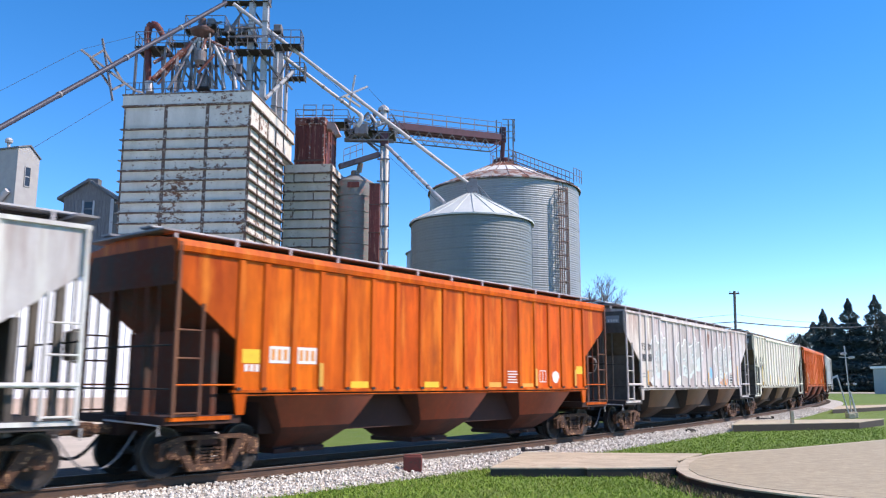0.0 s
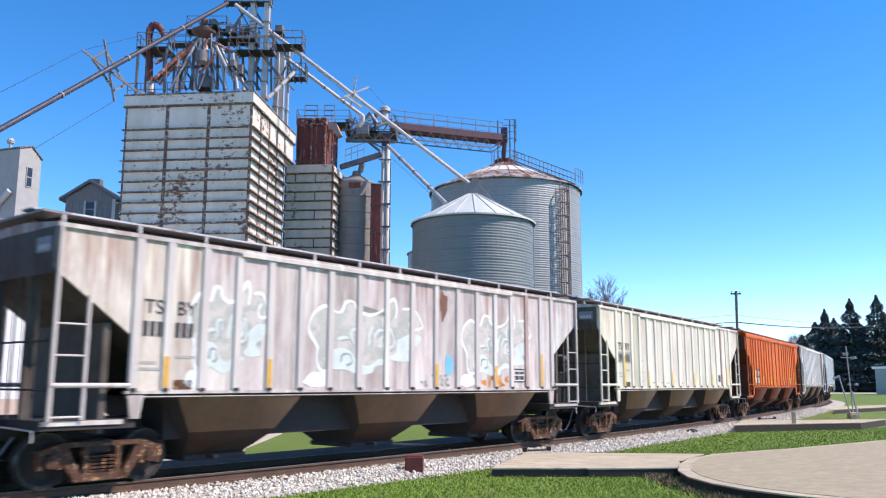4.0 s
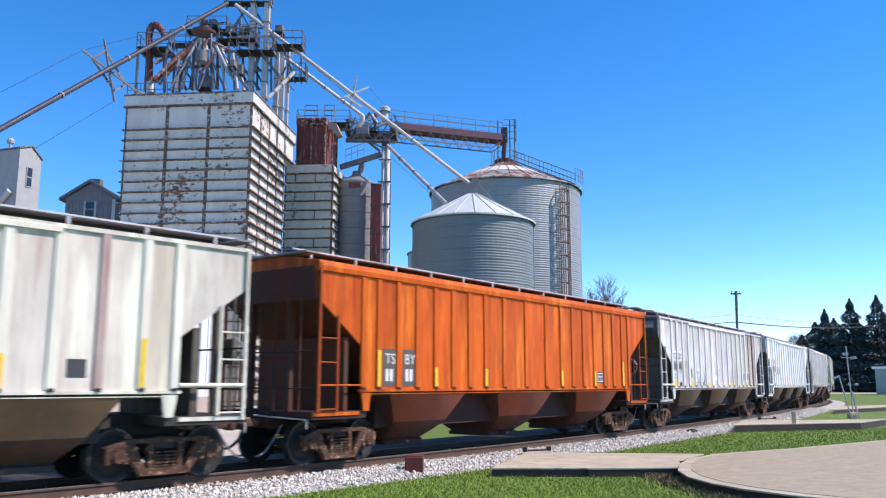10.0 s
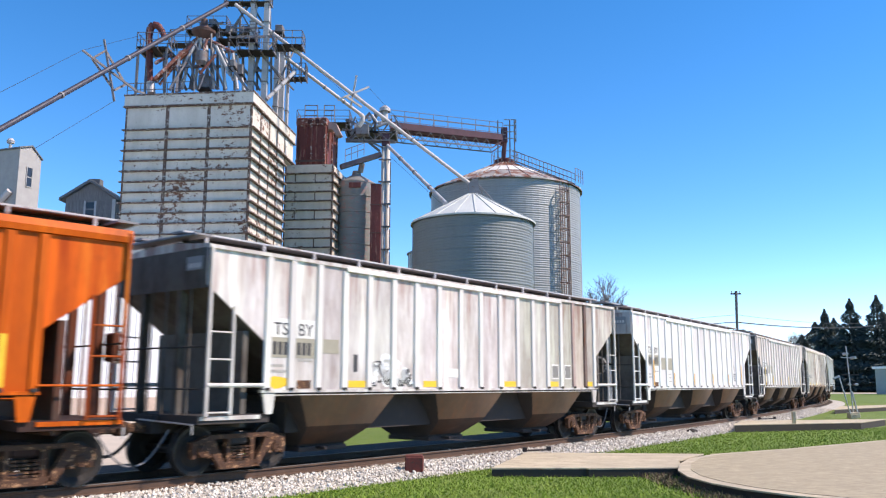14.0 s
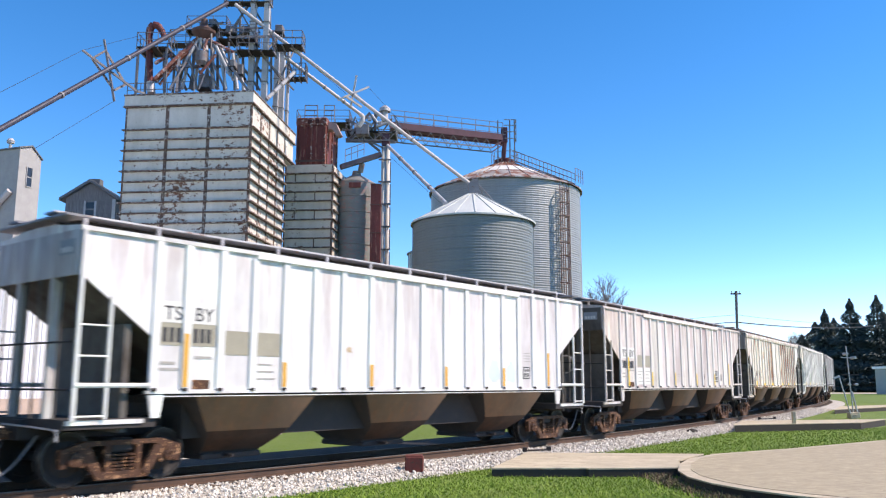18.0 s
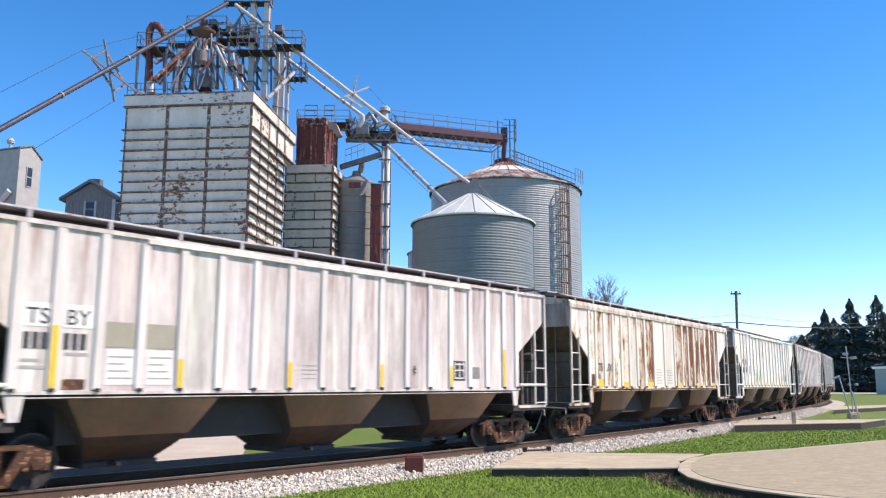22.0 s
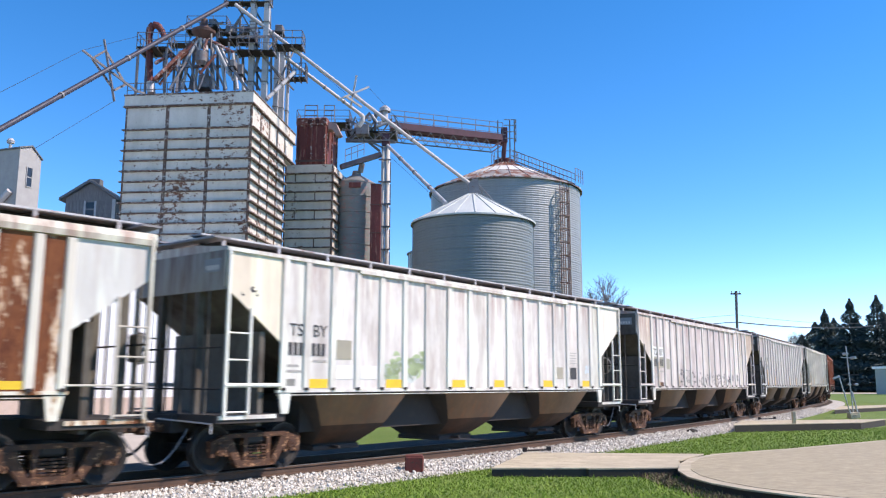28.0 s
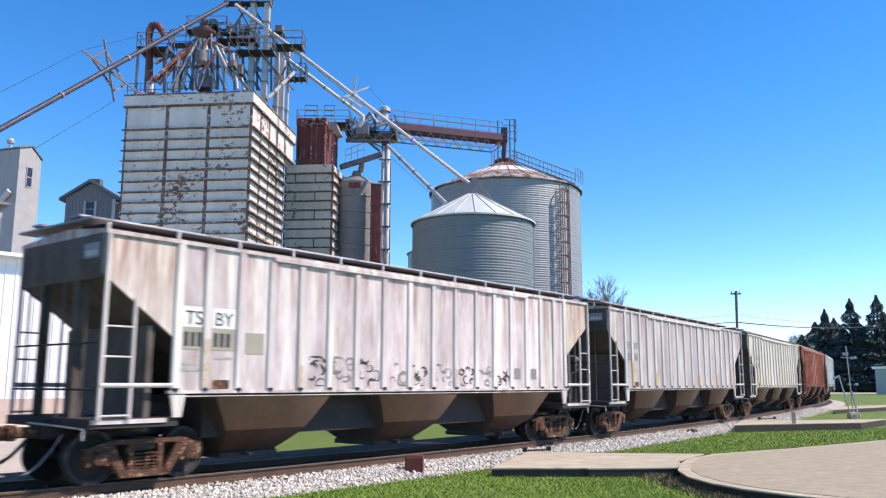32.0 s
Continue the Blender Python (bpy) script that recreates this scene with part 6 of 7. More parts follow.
# ---- ties, stones and grass ----
tie_mesh = mesh_of("tie", boxed(-0.115, 0.115, -1.28, 1.28, -0.30, -0.168, bevel=0.012), TIE)
for k in range(240):
    x, y, a = track(-12 + 0.53 * k)
    o = part("tie", tie_mesh, None, ballast)
    o.matrix_basis = Matrix.Translation((x, y, random.uniform(-0.008, 0.006))) @ Matrix.Rotation(a + random.uniform(-0.02, 0.02), 4, "Z")


def scatter(name, verts, faces, mat, label, category):
    me = bpy.data.meshes.new(name)
    me.from_pydata(verts, [], faces)
    me.materials.append(mat)
    return tagged(new(name, me), label, category, kind="stuff")


rng = np.random.default_rng(5)
vs, fs = [], []
oct_v = np.array([(1, 0, 0), (-1, 0, 0), (0, 1, 0), (0, -1, 0), (0, 0, 1), (0, 0, -1)], float)
oct_f = [(0, 2, 4), (2, 1, 4), (1, 3, 4), (3, 0, 4), (2, 0, 5), (1, 2, 5), (3, 1, 5), (0, 3, 5)]
for k in range(21000):
    s = 2 + 70 * rng.random() ** 1.5
    lat = rng.uniform(0.85, 2.6) if rng.random() < 0.93 else rng.uniform(-3.0, 0.7)
    if 0.70 < lat < 0.83:
        lat = 0.95
    al = abs(lat)
    z = -0.20 if al < 1.6 else -0.20 + (al - 1.6) / 0.7 * (GROUND_Z + 0.03 + 0.20)
    if al > 2.2 and rng.random() < (al - 2.2) * 2.6:
        continue
    x, y, a = track(s)
    size = rng.uniform(0.022, 0.05)
    q = Euler(rng.uniform(0, 6.28, 3)).to_matrix()
    p = np.array((x + lat * math.sin(a), y - lat * math.cos(a), max(z, GROUND_Z) + size * 0.45))
    n0 = len(vs)
    v = (oct_v * rng.uniform(0.7, 1.3, (6, 3)) * size) @ np.array(q).T + p
    vs.extend(v.tolist())
    fs.extend([(a_ + n0, b_ + n0, c_ + n0) for a_, b_, c_ in oct_f])
scatter("ballast_stones", vs, fs, LOOSE, "loose pale limestone ballast stones", "stones")

vs, fs = [], []
for k in range(190000):
    y = 11.5 + 28 * rng.random() ** 1.7
    x = rng.uniform(-0.55, 0.6) * y + 1
    # keep the lawn off the track, pads and slabs
    d = np.hypot(_x - x, _y - y)
    j = int(np.argmin(d[::4])) * 4
    lat = (x - _x[j]) * math.sin(_a[j]) - (y - _y[j]) * math.cos(_a[j])
    edge = 2.25 + 0.25 * noise.noise((x * 0.8, y * 0.8, 0))
    if lat < edge:
        continue
    if (1.0 < x < 7.0 and 18.75 < y < 22.9 and x - 1.1 > (y - 18.7) * 0.28) or (x > 5.05 + abs(y - 17) ** 1.6 * 0.12 and y < 17) or (x > 5.0 + (y - 17) * 0.42 and 17 <= y < 22.3) or (y >= 22.3 and x > 7.2 + (y - 22.3) * 1.35):
        continue
    h = rng.uniform(0.03, 0.065) * (2.2 if rng.random() < 0.03 else 1)
    ang = rng.uniform(0, 6.283)
    wd = 0.005 + 0.0004 * y
    dx, dy = math.cos(ang) * wd, math.sin(ang) * wd
    lx, ly = rng.uniform(-0.06, 0.06, 2)
    n0 = len(vs)
    vs += [(x - dx, y - dy, GROUND_Z), (x + dx, y + dy, GROUND_Z), (x + lx, y + ly, GROUND_Z + h)]
    fs.append((n0, n0 + 1, n0 + 2))
scatter("lawn_grass", vs, fs, BLADE, "short green spring grass with dry tufts", "grass")


# dry weeds and dead leaves where the slab meets the round pad
vs, fs = [], []
for k in range(2600):
    u = rng.random()
    x, y = 4.75 + 0.55 * u * u + rng.normal(0, 0.16), 18.9 - 4.3 * u + rng.normal(0, 0.12)
    h, ang = rng.uniform(0.03, 0.13), rng.uniform(0, 6.283)
    wd = rng.uniform(0.008, 0.03)
    n0 = len(vs)
    dx, dy = math.cos(ang) * wd, math.sin(ang) * wd
    lx, ly = rng.normal(0, 0.06, 2)
    vs.extend([(x - dx, y - dy, GROUND_Z), (x + dx, y + dy, GROUND_Z), (x + lx, y + ly, GROUND_Z + h)])
    fs.append((n0, n0 + 1, n0 + 2))
scatter("dry_weeds", vs, fs, WEEDS, "dry brown weeds and dead leaves by the slab", "weeds")

# ---- markings on the cars ----
FACE = -(SIDE_Y + 0.004)
POST = -(SIDE_Y + 0.049)


def patch(car, name, x0, x1, z0, z1, mat, label="", on_post=False):
    y = POST if on_post else FACE
    p = part(name, boxed(x0, x1, y - 0.004, y, z0, z1), mat, car, label)
    p.color = (1, 1, 1, 0)
    return p


def mark(car, text, x, z, size, mat, label=""):
    cu = bpy.data.curves.new("lettering", "FONT")
    cu.body, cu.size, cu.extrude, cu.align_x = text, size, 0.003, "CENTER"
    tmp = bpy.data.objects.new("lettering", cu)
    me = bpy.data.meshes.new_from_object(tmp)
    bpy.data.objects.remove(tmp)
    me.materials.clear()
    me.materials.append(mat)
    o = part("lettering", me, mat, car, label)
    o.matrix_basis = Matrix.Translation((x, FACE - 0.006, z)) @ Matrix.Rotation(radians(90), 4, "X")
    return o


def number_bars(car, x, z, n, h, mat):
    for i in range(n):
        p = patch(car, "number_bar", x + i * h * 0.54, x + i * h * 0.54 + h * 0.36, z, z + h, mat)
        p.location.y = -0.0045


def strips(car, xs, z1, mat, w=0.055):
    """Reflective strips low on the posts nearest to the given places."""
    posts = POSTS[car["ribs"]]
    for x in xs:
        px = min(posts, key=lambda r: abs(r - x))
        patch(car, "reflective_strip", px - w, px + w, 1.66, z1, mat, "yellow reflective strip", True)


for car, spec in zip(train, CARS):
    car["ribs"] = spec[0]


def reporting(car, mat, bar_mat, z=2.95, x=-6.5, back=None, num_back=None, plate=True):
    for mat_b, z0, z1 in ((back, z - 0.05, z + 0.33), (num_back, z - 0.46, z - 0.055)):
        if mat_b:
            for dx in (-0.24, 0.43):
                patch(car, "stencil_panel", x + dx, x + dx + 0.52, z0, z1, mat_b, "painted-out stencil panel")
    mark(car, "TS", x + 0.02, z, 0.36, mat, "stencilled reporting letters")
    mark(car, "BY", x + 0.68, z, 0.36, mat, "stencilled reporting letters")
    number_bars(car, x - 0.18, z - 0.40, 3, 0.26, bar_mat)
    number_bars(car, x + 0.46, z - 0.40, 3, 0.26, bar_mat)
    if plate:
        patch(car, "roller_plate", x + 0.48, x + 0.86, 1.62, 1.79, TRUCK_RUST, "rusty bearing inspection plate")
    for k, (dx, w) in enumerate(((-0.22, 0.4), (-0.2, 0.3), (0.5, 0.38))):
        patch(car, "data_bar", x + dx, x + dx + w, 1.95 + 0.11 * k, 2.0 + 0.11 * k, LETTER_FAINT)


def test_box(car, x, z0=1.78, z1=2.12, mat=LETTER_DARK, w=0.40):
    b = patch(car, "consolidated_stencil", x, x + w, z0, z1, mat, "black stencil box with pale lines")
    for zz in (0.1, 0.5, 0.8):
        q = part("rule", boxed(x + 0.05, x + w - 0.05, FACE - 0.009, FACE - 0.0045, z0 + (z1 - z0) * zz, z0 + (z1 - z0) * zz + 0.03), PATCH_WHITE, b)
        q.color = (1, 1, 1, 0)
    for xx in (0.04, w * 0.48, w - 0.07):
        part("rule", boxed(x + xx, x + xx + 0.025, FACE - 0.009, FACE - 0.0045, z0 + 0.04, z1 - 0.03), PATCH_WHITE, b)


def scrawl(car, x0, x1, z0, z1, seed, mat, w=0.05, turns=5):
    """Sprayed paint: loops and arcs of one colour."""
    rng = random.Random(seed)
    for k in range(turns):
        cx, cz = rng.uniform(x0, x1), rng.uniform(z0, z1)
        r0 = rng.uniform(0.25, 0.6) * min(x1 - x0, z1 - z0) * 0.5
        a0, sweep_a, spin = rng.uniform(0, 6.28), rng.uniform(2.2, 5.5), rng.choice((-1, 1))
        n, wd = 16, w * rng.uniform(0.6, 1.5)
        bm = bmesh.new()
        prev = None
        for i in range(n + 1):
            u = i / n
            a = a0 + spin * sweep_a * u
            r = r0 * (1 - 0.55 * u)
            ww = wd * (0.5 + math.sin(math.pi * u))
            px, pz = cx + r * 1.3 * math.cos(a), cz + r * math.sin(a)
            px, pz = min(max(px, x0), x1), min(max(pz, z0), z1)
            pair = [bm.verts.new((px + math.cos(a) * s * ww, FACE - 0.002, pz + math.sin(a) * s * ww)) for s in (-0.5, 0.5)]
            if prev:
                bm.faces.new((prev[0], prev[1], pair[1], pair[0]))
            prev = pair
        part("spray_stroke", bm, mat, car, "sprayed paint stroke")


def blob(car, name, cx, cz, rx, rz, wob, seed, mat, label, lift=0.0, ring=None):
    """A wavy rounded shape; with ring, only its outline of that width."""
    rng = random.Random(seed)
    ph = [rng.uniform(0, 6.28) for _ in range(4)]
    bm = bmesh.new()
    pts = []
    for i in range(64):
        a = i * 2 * math.pi / 64
        k = 1 + wob * (math.sin(3 * a + ph[0]) + 0.7 * math.sin(5 * a + ph[1]) + 0.5 * math.sin(8 * a + ph[2])) / 2
        pts.append((cx + rx * k * math.cos(a), cz + rz * k * math.sin(a)))
    y = FACE - 0.001 - lift
    if ring is None:
        bm.faces.new([bm.verts.new((px, y, pz)) for px, pz in pts])
        bmesh.ops.triangulate(bm, faces=bm.faces[:])
    else:
        rows = [[bm.verts.new((cx + (px - cx) * f, y, cz + (pz - cz) * f)) for px, pz in pts] for f in (1.0, 1.0 + ring)]
        for i in range(64):
            m = (i + 1) % 64
            bm.faces.new((rows[0][i], rows[0][m], rows[1][m], rows[1][i]))
    p = part(name, bm, mat, car, label)
    p.color = (1, 1, 1, 0)
    return p


SPRAY_WHITE = plain("sprayed white", (0.81, 0.84, 0.84), 0.5, 0, 0.12, 5, (0.66, 0.65, 0.63), 0.62)
SPRAY_BLUE = plain("sprayed sky blue", (0.16, 0.48, 0.75), 0.5, 0, 0.2, 5)
SPRAY_ORANGE = plain("sprayed orange", (0.75, 0.28, 0.05), 0.5, 0, 0.2, 5)
SPRAY_GREY = plain("sprayed grey", (0.30, 0.33, 0.35), 0.6, 0, 0.2, 5)
SPRAY_MINT = plain("sprayed pale mint", (0.62, 0.69, 0.66), 0.6, 0, 0.2, 2)
SPRAY_HAZE = plain("thin sprayed grey green", (0.46, 0.46, 0.425), 0.6, 0, 0.25, 1.2, (0.54, 0.50, 0.47), 0.48)
RUST_BLOT = plain("rust blotch", (0.22, 0.10, 0.07), 0.85, 0, 0.4, 5)

# the orange car
FAINT_AMBER = plain("worn tan strip", (0.58, 0.44, 0.29), 0.7, 0, 0.25, 6, (0.52, 0.48, 0.45), 0.5)
KHAKI = plain("khaki paint-out", (0.36, 0.335, 0.265), 0.7, 0, 0.15, 3)
STENCIL_DARK = plain("worn charcoal stencil ground", (0.105, 0.09, 0.078), 0.7, 0, 0.25, 4, (0.20, 0.07, 0.03), 0.6)
SPRAY_GREEN = plain("sprayed pale green", (0.42, 0.52, 0.30), 0.6, 0, 0.25, 4)
PALE_BLUE = plain("ghost of pale blue paint", (0.56, 0.66, 0.72), 0.6, 0, 0.1, 2)
c = train[1]
patch(c, "faded_panel", -6.73, -6.30, 2.11, 2.38, YELLOW, "faded yellow panel")
for x in (-6.06, -5.32):
    patch(c, "faded_panel", x, x + 0.52, 2.12, 2.46, PATCH_WHITE, "worn white number panel")
    for k in range(3):
        patch(c, "number_bar", x + 0.05 + 0.16 * k, x + 0.14 + 0.16 * k, 2.18, 2.40, SPRAY_ORANGE).location.y = -0.0045
for k in range(3):
    patch(c, "number_bar", -6.66 + 0.13 * k, -6.58 + 0.13 * k, 1.95, 2.09, PATCH_WHITE)
for k in range(5):
    patch(c, "data_bar", 2.45, 2.95 - 0.05 * (k % 3), 1.74 + 0.075 * k, 1.77 + 0.075 * k, PATCH_WHITE)
for k, (x, h) in enumerate(((-3.75, 0.14), (-1.2, 0.14), (1.55, 0.13), (3.20, 0.10))):
    patch(c, "faded_strip", x, x + 0.56, 1.625, 1.625 + h, YELLOW if k < 2 else AMBER, "worn yellow square")
for z in (1.76, 2.08):
    patch(c, "data_bar", 4.12, 4.48, z, z + 0.025, PATCH_WHITE)
for x in (4.12, 4.29, 4.455):
    patch(c, "data_bar", x, x + 0.025, 1.785, 2.08, PATCH_WHITE)
blob(c, "faded_panel", 5.05, 1.92, 0.19, 0.18, 0.12, 31, PATCH_WHITE, "worn white stencil square", 0.001)
patch(c, "faded_panel", 6.28, 6.72, 2.02, 2.26, YELLOW, "faded yellow panel")
strips(c, [-4.68], 2.15, AMBER), strips(c, [3.89, 6.2], 2.15, AMBER)
# the sprayed car: a looping outline, pale fill and inner swirls


def curved(pts, steps=6):
    """A smooth line through the points."""
    out = []
    for i in range(len(pts) - 1):
        p0, p1, p2, p3 = (Vector(pts[max(0, min(len(pts) - 1, j))]) for j in (i - 1, i, i + 1, i + 2))
        for k in range(steps):
            u = k / steps
            out.append(0.5 * (2 * p1 + (p2 - p0) * u + (2 * p0 - 5 * p1 + 4 * p2 - p3) * u * u + (3 * p1 - p0 - 3 * p2 + p3) * u ** 3))
    return out + [Vector(pts[-1])]


def stroke(car, pts, w, mat, lift=0.002):
    """A sprayed line that swells and thins along its way."""
    line = curved(pts)
    bm, prev = bmesh.new(), None
    for i, p in enumerate(line):
        d = (line[min(i + 1, len(line) - 1)] - line[max(i - 1, 0)]).normalized()
        ww = w * (0.85 + 0.3 * math.sin(i * 0.35)) * (0.45 if i in (0, len(line) - 1) else 1)
        pair = [bm.verts.new((p.x - d.y * e * ww, FACE - 0.001 - lift, p.y + d.x * e * ww)) for e in (-0.5, 0.5)]
        if prev:
            bm.faces.new((prev[0], prev[1], pair[1], pair[0]))
        prev = pair
    part("spray_stroke", bm, mat, car, "sprayed paint stroke").color = (1, 1, 1, 0)


def fill(car, pts, mat, lift=0.001):
    """A sprayed area with a smooth outline."""
    bm = bmesh.new()
    bm.faces.new([bm.verts.new((p.x, FACE - 0.001 - lift, p.y)) for p in curved(list(pts) + [pts[0]])[:-1]])
    bmesh.ops.triangulate(bm, faces=bm.faces[:])
    part("spray_fill", bm, mat, car, "pale sprayed fill").color = (1, 1, 1, 0)


c = train[2]
crest = [(2.72, 2.01), (2.5, 1.99), (2.38, 2.2), (2.38, 2.5), (2.19, 2.76), (2.17, 2.98), (2.29, 3.22), (2.56, 3.38), (2.77, 3.30), (2.98, 3.28), (3.12, 3.51), (3.33, 3.53), (3.46, 3.35), (3.8, 3.27), (4.13, 3.38), (4.32, 3.55), (4.51, 3.7), (4.61, 3.48), (4.57, 3.25)]
loop = [(4.79, 3.48), (5.12, 3.5), (5.32, 3.35), (5.44, 3.09), (5.15, 3.02), (5.01, 3.13), (5.13, 3.3)]
mouth = [(2.65, 2.22), (2.86, 2.47), (3.22, 2.46), (3.48, 2.19), (3.8, 2.13), (4.12, 2.29), (4.44, 2.18), (4.0, 2.12), (3.88, 1.97), (3.5, 1.92), (3.13, 2.03), (2.8, 2.04)]
wing = [(4.55, 2.71), (5.08, 2.9), (5.43, 2.83), (5.25, 2.62), (4.96, 2.48), (5.19, 2.29), (4.68, 2.24), (4.4, 2.33), (4.63, 2.47)]
swirls = [[(3.79, 2.58), (3.8, 2.86), (3.91, 3.05)], [(4.25, 2.98), (4.19, 3.16), (4.23, 3.29)], [(3.35, 2.58), (3.28, 2.87), (3.42, 2.92), (3.49, 2.72)], [(2.9, 2.69), (3.14, 2.73), (3.27, 2.58)],
          [(3.93, 2.77), (4.08, 2.94), (4.33, 2.89), (4.37, 2.7), (4.2, 2.62), (4.1, 2.74), (4.21, 2.81)], [(4.05, 2.6), (4.3, 2.52), (4.5, 2.62), (4.5, 2.85), (4.4, 3.0)]]
for shift, wide in ((0.25, 1.0), (-4.8, 1.12), (-8.7, 0.55)):
    at = lambda pts: [((x - 3.9) * wide + 3.9 + shift, z) for x, z in pts]
    fill(c, at(crest + loop[:4] + [(5.2, 2.75), (4.6, 2.3), (3.5, 2.05)]), SPRAY_HAZE, 0.0)
    stroke(c, at(crest), 0.07, SPRAY_WHITE)
    stroke(c, at(loop), 0.058, SPRAY_WHITE)
    fill(c, at(mouth), SPRAY_MINT)
    fill(c, at(wing), SPRAY_MINT)
    for sw in swirls:
        stroke(c, at(sw), 0.06, SPRAY_MINT)
        stroke(c, at([(x + 0.09, z - 0.05) for x, z in sw]), 0.03, SPRAY_GREY)
    stroke(c, at([(3.0, 2.17), (3.05, 2.35), (3.25, 2.35), (3.3, 2.18), (3.15, 2.12)]), 0.05, SPRAY_GREY, 0.004)
    blob(c, "spray_fill", at([(2.41, 0)])[0][0], 1.80, 0.33 * wide, 0.16, 0.15, 11, SPRAY_WHITE, "white sprayed blot", 0.003)
scrawl(c, 3.15, 4.5, 1.68, 1.90, 12, SPRAY_ORANGE, 0.10, 12)
scrawl(c, 0.6, 1.9, 1.68, 1.92, 15, SPRAY_GREY, 0.05, 12)
blob(c, "spray_fill", 1.89, 2.19, 0.17, 0.26, 0.15, 13, SPRAY_BLUE, "sky blue sprayed blot", 0.003)
blob(c, "rust_blotch", 1.66, 3.69, 0.15, 0.34, 0.3, 14, RUST_BLOT, "brown rust blotch", 0.003)
strips(c, [3.89], 2.20, AMBER), strips(c, [6.2], 2.58, AMBER)
strips(c, [-6.2, -3.89, 1.35], 2.2, AMBER)
test_box(c, 4.78, 1.76, 2.14, LETTER_DARK, 0.58)
reporting(c, LETTER_DARK, LETTER_DARK)
# the cream car
c = train[3]
reporting(c, LETTER_DARK, LETTER_DARK, 2.90, -6.5, None, KHAKI)
strips(c, [-6.2], 2.68, YELLOW)
strips(c, [6.2], 2.5, YELLOW)
strips(c, [-3.89, -1.35, 1.35, 3.89], 2.18, YELLOW)
patch(c, "black_plate", 4.92, 5.24, 1.82, 2.12, LETTER_DARK)
for k, (x, z, w) in enumerate(((-4.5, 2.55, 0.16), (-4.5, 2.12, 0.14), (-4.48, 1.83, 0.10), (-2.95, 2.2, 0.06), (-2.94, 2.08, 0.05), (-3.5, 1.75, 0.5), (-2.5, 1.75, 0.3), (-1.95, 1.74, 0.3), (-0.2, 1.73, 0.2))):
    patch(c, "scuff", x, x + w, z, z + 0.025, LETTER_GREY)
# the red-orange car
c = train[4]
for x, t in ((-5.93, "TS"), (-5.22, "BY")):
    patch(c, "stencil_panel", x - 0.26, x + 0.26, 1.66, 2.52, STENCIL_DARK, "dark grey stencil panel")
    mark(c, t, x, 2.18, 0.34, PATCH_WHITE, "white reporting letters")
    number_bars(c, x - 0.16, 1.78, 2, 0.28, PATCH_WHITE)
strips(c, [-6.35, 6.35], 2.48, YELLOW)
strips(c, [-4.24, -2.06, 2.06, 4.24], 2.12, YELLOW)
test_box(c, 4.43, 1.75, 2.12, BRIDGE_RED, 0.44)
# white cars
c = train[5]
reporting(c, LETTER_DARK, LETTER_DARK, 2.70, -6.5, PATCH_WHITE, KHAKI)
patch(c, "khaki_patch", -5.34, -4.84, 2.36, 2.66, KHAKI, "khaki painted-out patch")
blob(c, "yellow_patch", -6.52, 1.75, 0.26, 0.12, 0.12, 21, YELLOW, "rounded yellow paint patch", 0.002)
for x0, x1 in ((-4.53, -3.99), (-1.95, -1.45), (1.57, 2.14), (4.02, 4.5), (6.3, 6.68)):
    patch(c, "yellow_square", x0, x1, 1.64, 1.79, YELLOW, "yellow paint square")
scrawl(c, -3.78, -3.18, 1.68, 2.28, 3, SPRAY_WHITE, 0.12, 9)
scrawl(c, -2.96, -2.35, 1.68, 2.22, 8, SPRAY_WHITE, 0.12, 9)
scrawl(c, -3.78, -3.18, 1.68, 2.22, 5, LETTER_DARK, 0.045, 8)
scrawl(c, -2.96, -2.35, 1.68, 2.05, 6, LETTER_DARK, 0.045, 9)
for x in (4.16, 4.92):
    patch(c, "stencil_panel", x - 0.03, x + 0.36, 1.86, 2.30, PATCH_WHITE, "pale stencil panel")
    patch(c, "grey_square", x, x + 0.32, 1.90, 2.26, LETTER_GREY).location.y = -0.005
patch(c, "stencil_panel", -0.98, -0.55, 1.88, 2.10, PATCH_WHITE, "pale stencil panel")
patch(c, "scuff", -4.38, -4.25, 1.98, 2.36, LETTER_DARK)
c = train[6]
reporting(c, LETTER_DARK, LETTER_DARK, 2.86, -6.5, PATCH_WHITE, KHAKI)
patch(c, "khaki_patch", -5.34, -4.78, 2.26, 2.72, KHAKI, "khaki painted-out patch")
patch(c, "khaki_patch", -4.58, -4.0, 2.26, 2.72, KHAKI, "khaki painted-out patch")
strips(c, [-6.2, 6.2], 2.62, AMBER)
strips(c, [-3.89, -1.35, 1.35, 3.89], 2.15, AMBER)
test_box(c, 4.9, 1.86, 2.20, LETTER_DARK, 0.36)
for k in range(4):
    patch(c, "data_bar", 4.98, 5.3 - 0.04 * (k % 2), 2.34 + 0.08 * k, 2.36 + 0.08 * k, LETTER_FAINT)
for k in range(3):
    patch(c, "data_bar", -4.55, -4.1 - 0.05 * k, 1.80 + 0.14 * k, 1.83 + 0.14 * k, LETTER_FAINT)
blob(c, "rust_blotch", -2.05, 2.46, 0.10, 0.06, 0.3, 24, FAINT_AMBER, "tan rust stain", 0.002)
for cx, cz, rx, rz in ((3.48, 2.05, 0.28, 0.3), (4.28, 2.02, 0.25, 0.28)):
    blob(c, "spray_fill", cx, cz, rx, rz, 0.2, int(cx * 10), PALE_BLUE, "faint pale blue spray", 0.001)
c = train[7]
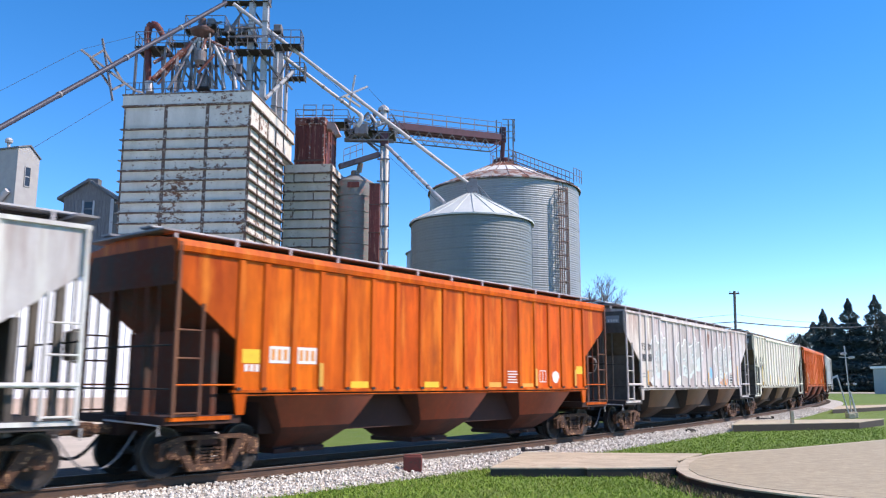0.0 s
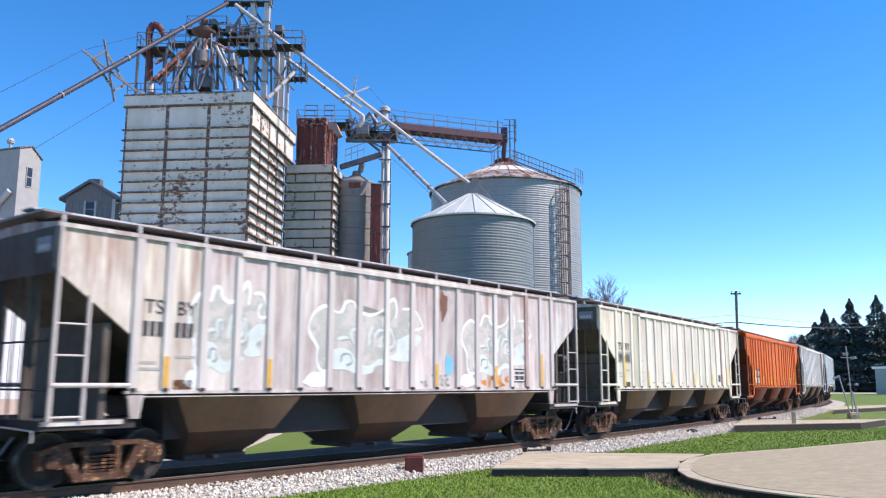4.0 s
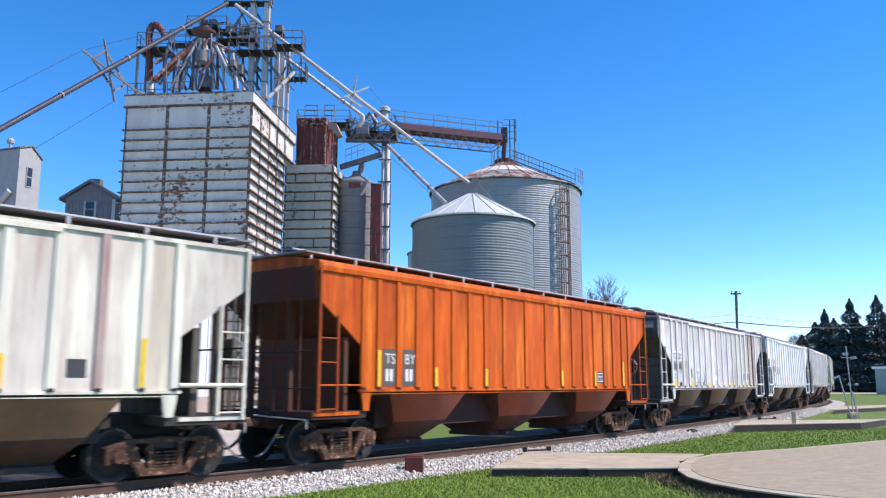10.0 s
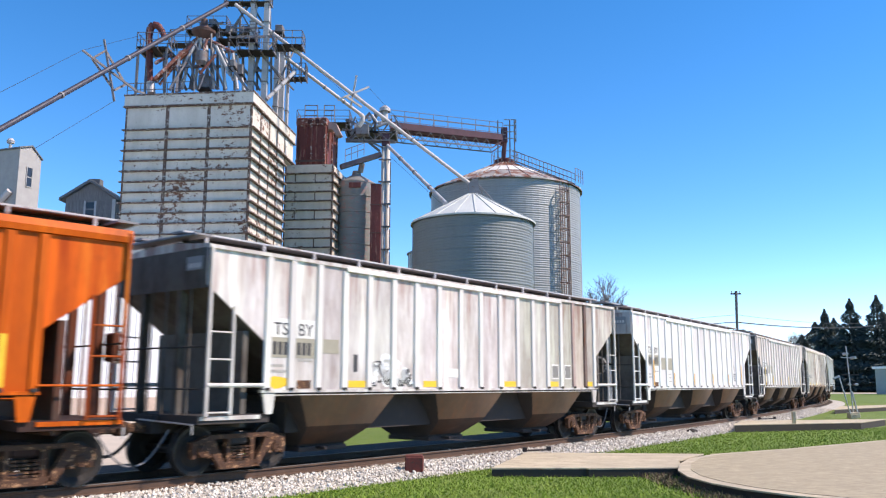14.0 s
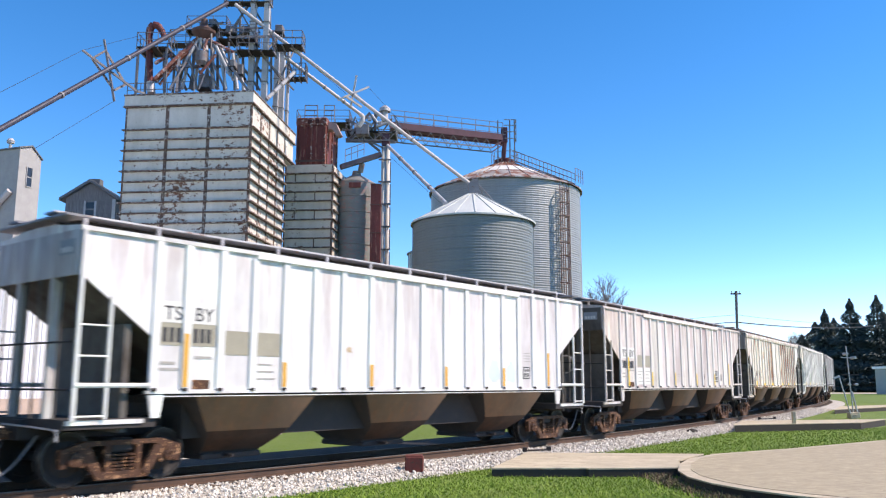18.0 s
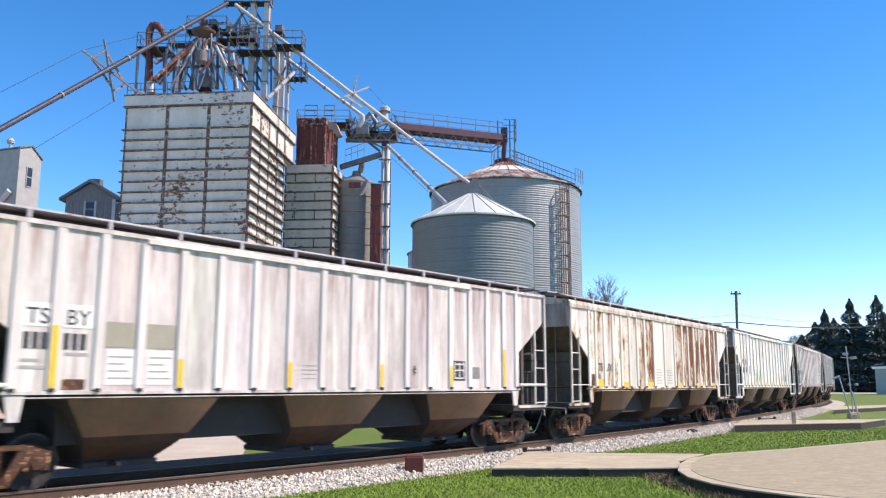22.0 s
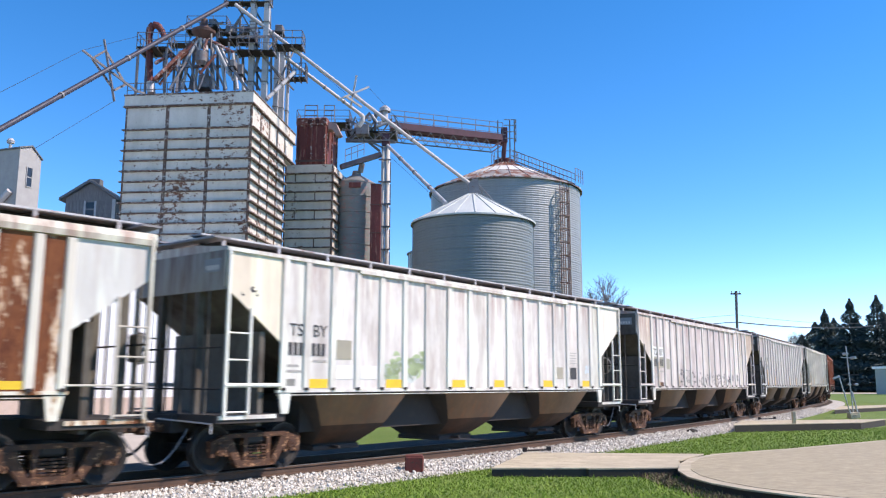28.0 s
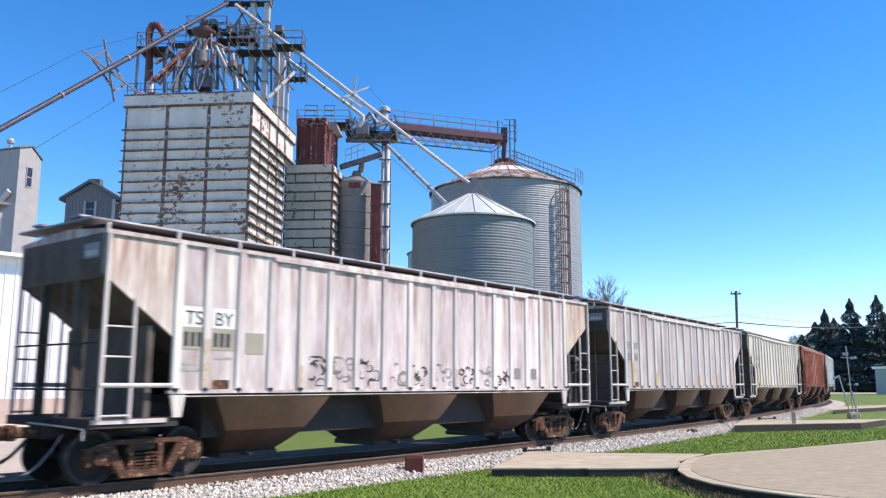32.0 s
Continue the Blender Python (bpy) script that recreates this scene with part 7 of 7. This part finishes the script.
reporting(c, LETTER_DARK, LETTER_DARK, 2.67, -6.5, PATCH_WHITE)
patch(c, "khaki_patch", -5.34, -4.80, 2.33, 2.76, KHAKI, "khaki painted-out patch")
patch(c, "khaki_patch", -4.58, -4.0, 2.33, 2.76, KHAKI, "khaki painted-out patch")
for x in (-5.3, -4.55):
    patch(c, "stencil_panel", x, x + 0.52, 1.70, 2.30, PATCH_WHITE, "pale stencil panel")
    for k in range(4):
        patch(c, "data_bar", x + 0.05, x + 0.48 - 0.07 * (k % 3), 1.80 + 0.12 * k, 1.825 + 0.12 * k, LETTER_FAINT).location.y = -0.0045
strips(c, [-6.2, 6.2], 2.65, YELLOW)
strips(c, [-3.89, -1.35, 1.35, 3.89], 2.16, YELLOW)
for k in range(4):
    patch(c, "data_bar", -1.0, -0.6, 1.82 + 0.09 * k, 1.84 + 0.09 * k, LETTER_FAINT)
test_box(c, 4.02, 1.80, 2.30, LETTER_DARK, 0.48)
patch(c, "grey_square", 4.82, 5.12, 1.85, 2.15, LETTER_GREY)
scrawl(c, 2.46, 2.74, 1.90, 2.12, 4, LETTER_DARK, 0.03, 4)
c = train[8]
mark(c, "TS", -6.02, 2.14, 0.38, LETTER_DARK), mark(c, "UX", -5.32, 2.14, 0.38, LETTER_DARK)
number_bars(c, -6.22, 1.90, 3, 0.15, LETTER_GREY)
for x0, x1, z1 in ((-6.25, -5.77, 1.88), (-4.06, -3.58, 1.78), (-1.80, -1.24, 1.78), (1.44, 1.98, 1.76), (3.76, 4.16, 1.76), (5.88, 6.27, 1.76)):
    patch(c, "yellow_square", x0, x1, 1.63, z1, YELLOW, "yellow paint square")
patch(c, "black_plate", -6.76, -6.45, 1.66, 2.03, TRUCK_RUST, "rust-brown plate")
for x0 in (-0.9, 0.22):
    for k in range(6):
        patch(c, "data_bar", x0, x0 + 0.62 - 0.06 * (k % 3), 1.74 + 0.10 * k, 1.765 + 0.10 * k, LETTER_FAINT)
c = train[9]
reporting(c, LETTER_DARK, LETTER_DARK, 2.70, plate=False)
patch(c, "black_plate", -6.74, -6.48, 1.68, 1.82, LETTER_GREY)
for x0, x1 in ((-6.12, -5.56), (-3.72, -3.16), (-1.20, -0.64), (0.68, 1.16), (3.24, 3.76), (5.62, 6.08)):
    patch(c, "yellow_square", x0, x1, 1.63, 1.82, YELLOW, "yellow paint square")
scrawl(c, -7.9, -7.45, 3.40, 3.62, 5, LETTER_DARK, 0.03, 3)
for x0, x1 in ((-3.76, -3.18), (-2.96, -2.36)):
    scrawl(c, x0, x1, 1.86, 2.46, int(-x0 * 10), SPRAY_GREEN, 0.10, 12)
    scrawl(c, x0, x1, 1.80, 2.40, int(-x0 * 10) + 1, SPRAY_MINT, 0.06, 6)
patch(c, "khaki_patch", -5.32, -4.86, 2.24, 2.66, KHAKI, "khaki painted-out patch")
for x0 in (-5.32, -4.56):
    patch(c, "stencil_panel", x0, x0 + 0.54, 1.82, 2.12, PATCH_WHITE, "fresh white stencil panel")
patch(c, "brown_square", 4.02, 4.40, 1.87, 2.22, KHAKI, "khaki brown square")
patch(c, "grey_square", 4.85, 5.24, 1.86, 2.22, LETTER_DARK)
for k in range(5):
    patch(c, "data_bar", 4.86, 5.24 - 0.05 * (k % 2), 2.34 + 0.08 * k, 2.36 + 0.08 * k, LETTER_FAINT)
scrawl(c, 5.7, 6.05, 2.0, 2.3, 27, PALE_BLUE, 0.035, 5)
c = train[10]
reporting(c, LETTER_DARK, LETTER_DARK, 2.80, -6.5, PATCH_WHITE, KHAKI)
patch(c, "khaki_patch", -5.30, -4.84, 2.29, 2.70, KHAKI, "khaki painted-out patch")
strips(c, [-6.2], 2.55, FAINT_AMBER, 0.07)
strips(c, [-3.89, 1.35], 2.1, FAINT_AMBER, 0.045)
for k in range(9):
    x0 = (-3.76, -2.96, -2.12, -1.22, -0.33, 0.58, 1.48, 2.36, 3.19)[k]
    scrawl(c, x0, x0 + 0.62, 1.68, 2.28 if k < 3 else 2.18, 12 + k, LETTER_GREY if k % 2 else LETTER_DARK, 0.035, 8)
for x in (4.05, 4.9):
    patch(c, "grey_square", x, x + 0.3, 1.85, 2.15, LETTER_GREY)
for k in (0, 11, 12, 14, 15, 16, 17, 18):
    c = train[k]
    reporting(c, LETTER_GREY, LETTER_GREY)
    strips(c, [-6.2, 6.2], 2.5, AMBER)
    strips(c, [-3.76, 1.25, 3.76], 2.15, AMBER)
for k in (0, 2, 3, 5, 6, 7, 9, 10, 11):
    e = part("end_panel", boxed(-HALF - 0.006, -HALF - 0.001, -1.35, -0.85, 3.86, 4.12), SPRAY_GREY, train[k], "grey number panel on the end")
    for i in range(4):
        part("number_bar", boxed(-HALF - 0.010, -HALF - 0.0065, -1.28 + i * 0.1, -1.22 + i * 0.1, 3.9, 3.99), PATCH_WHITE, e)
motions()
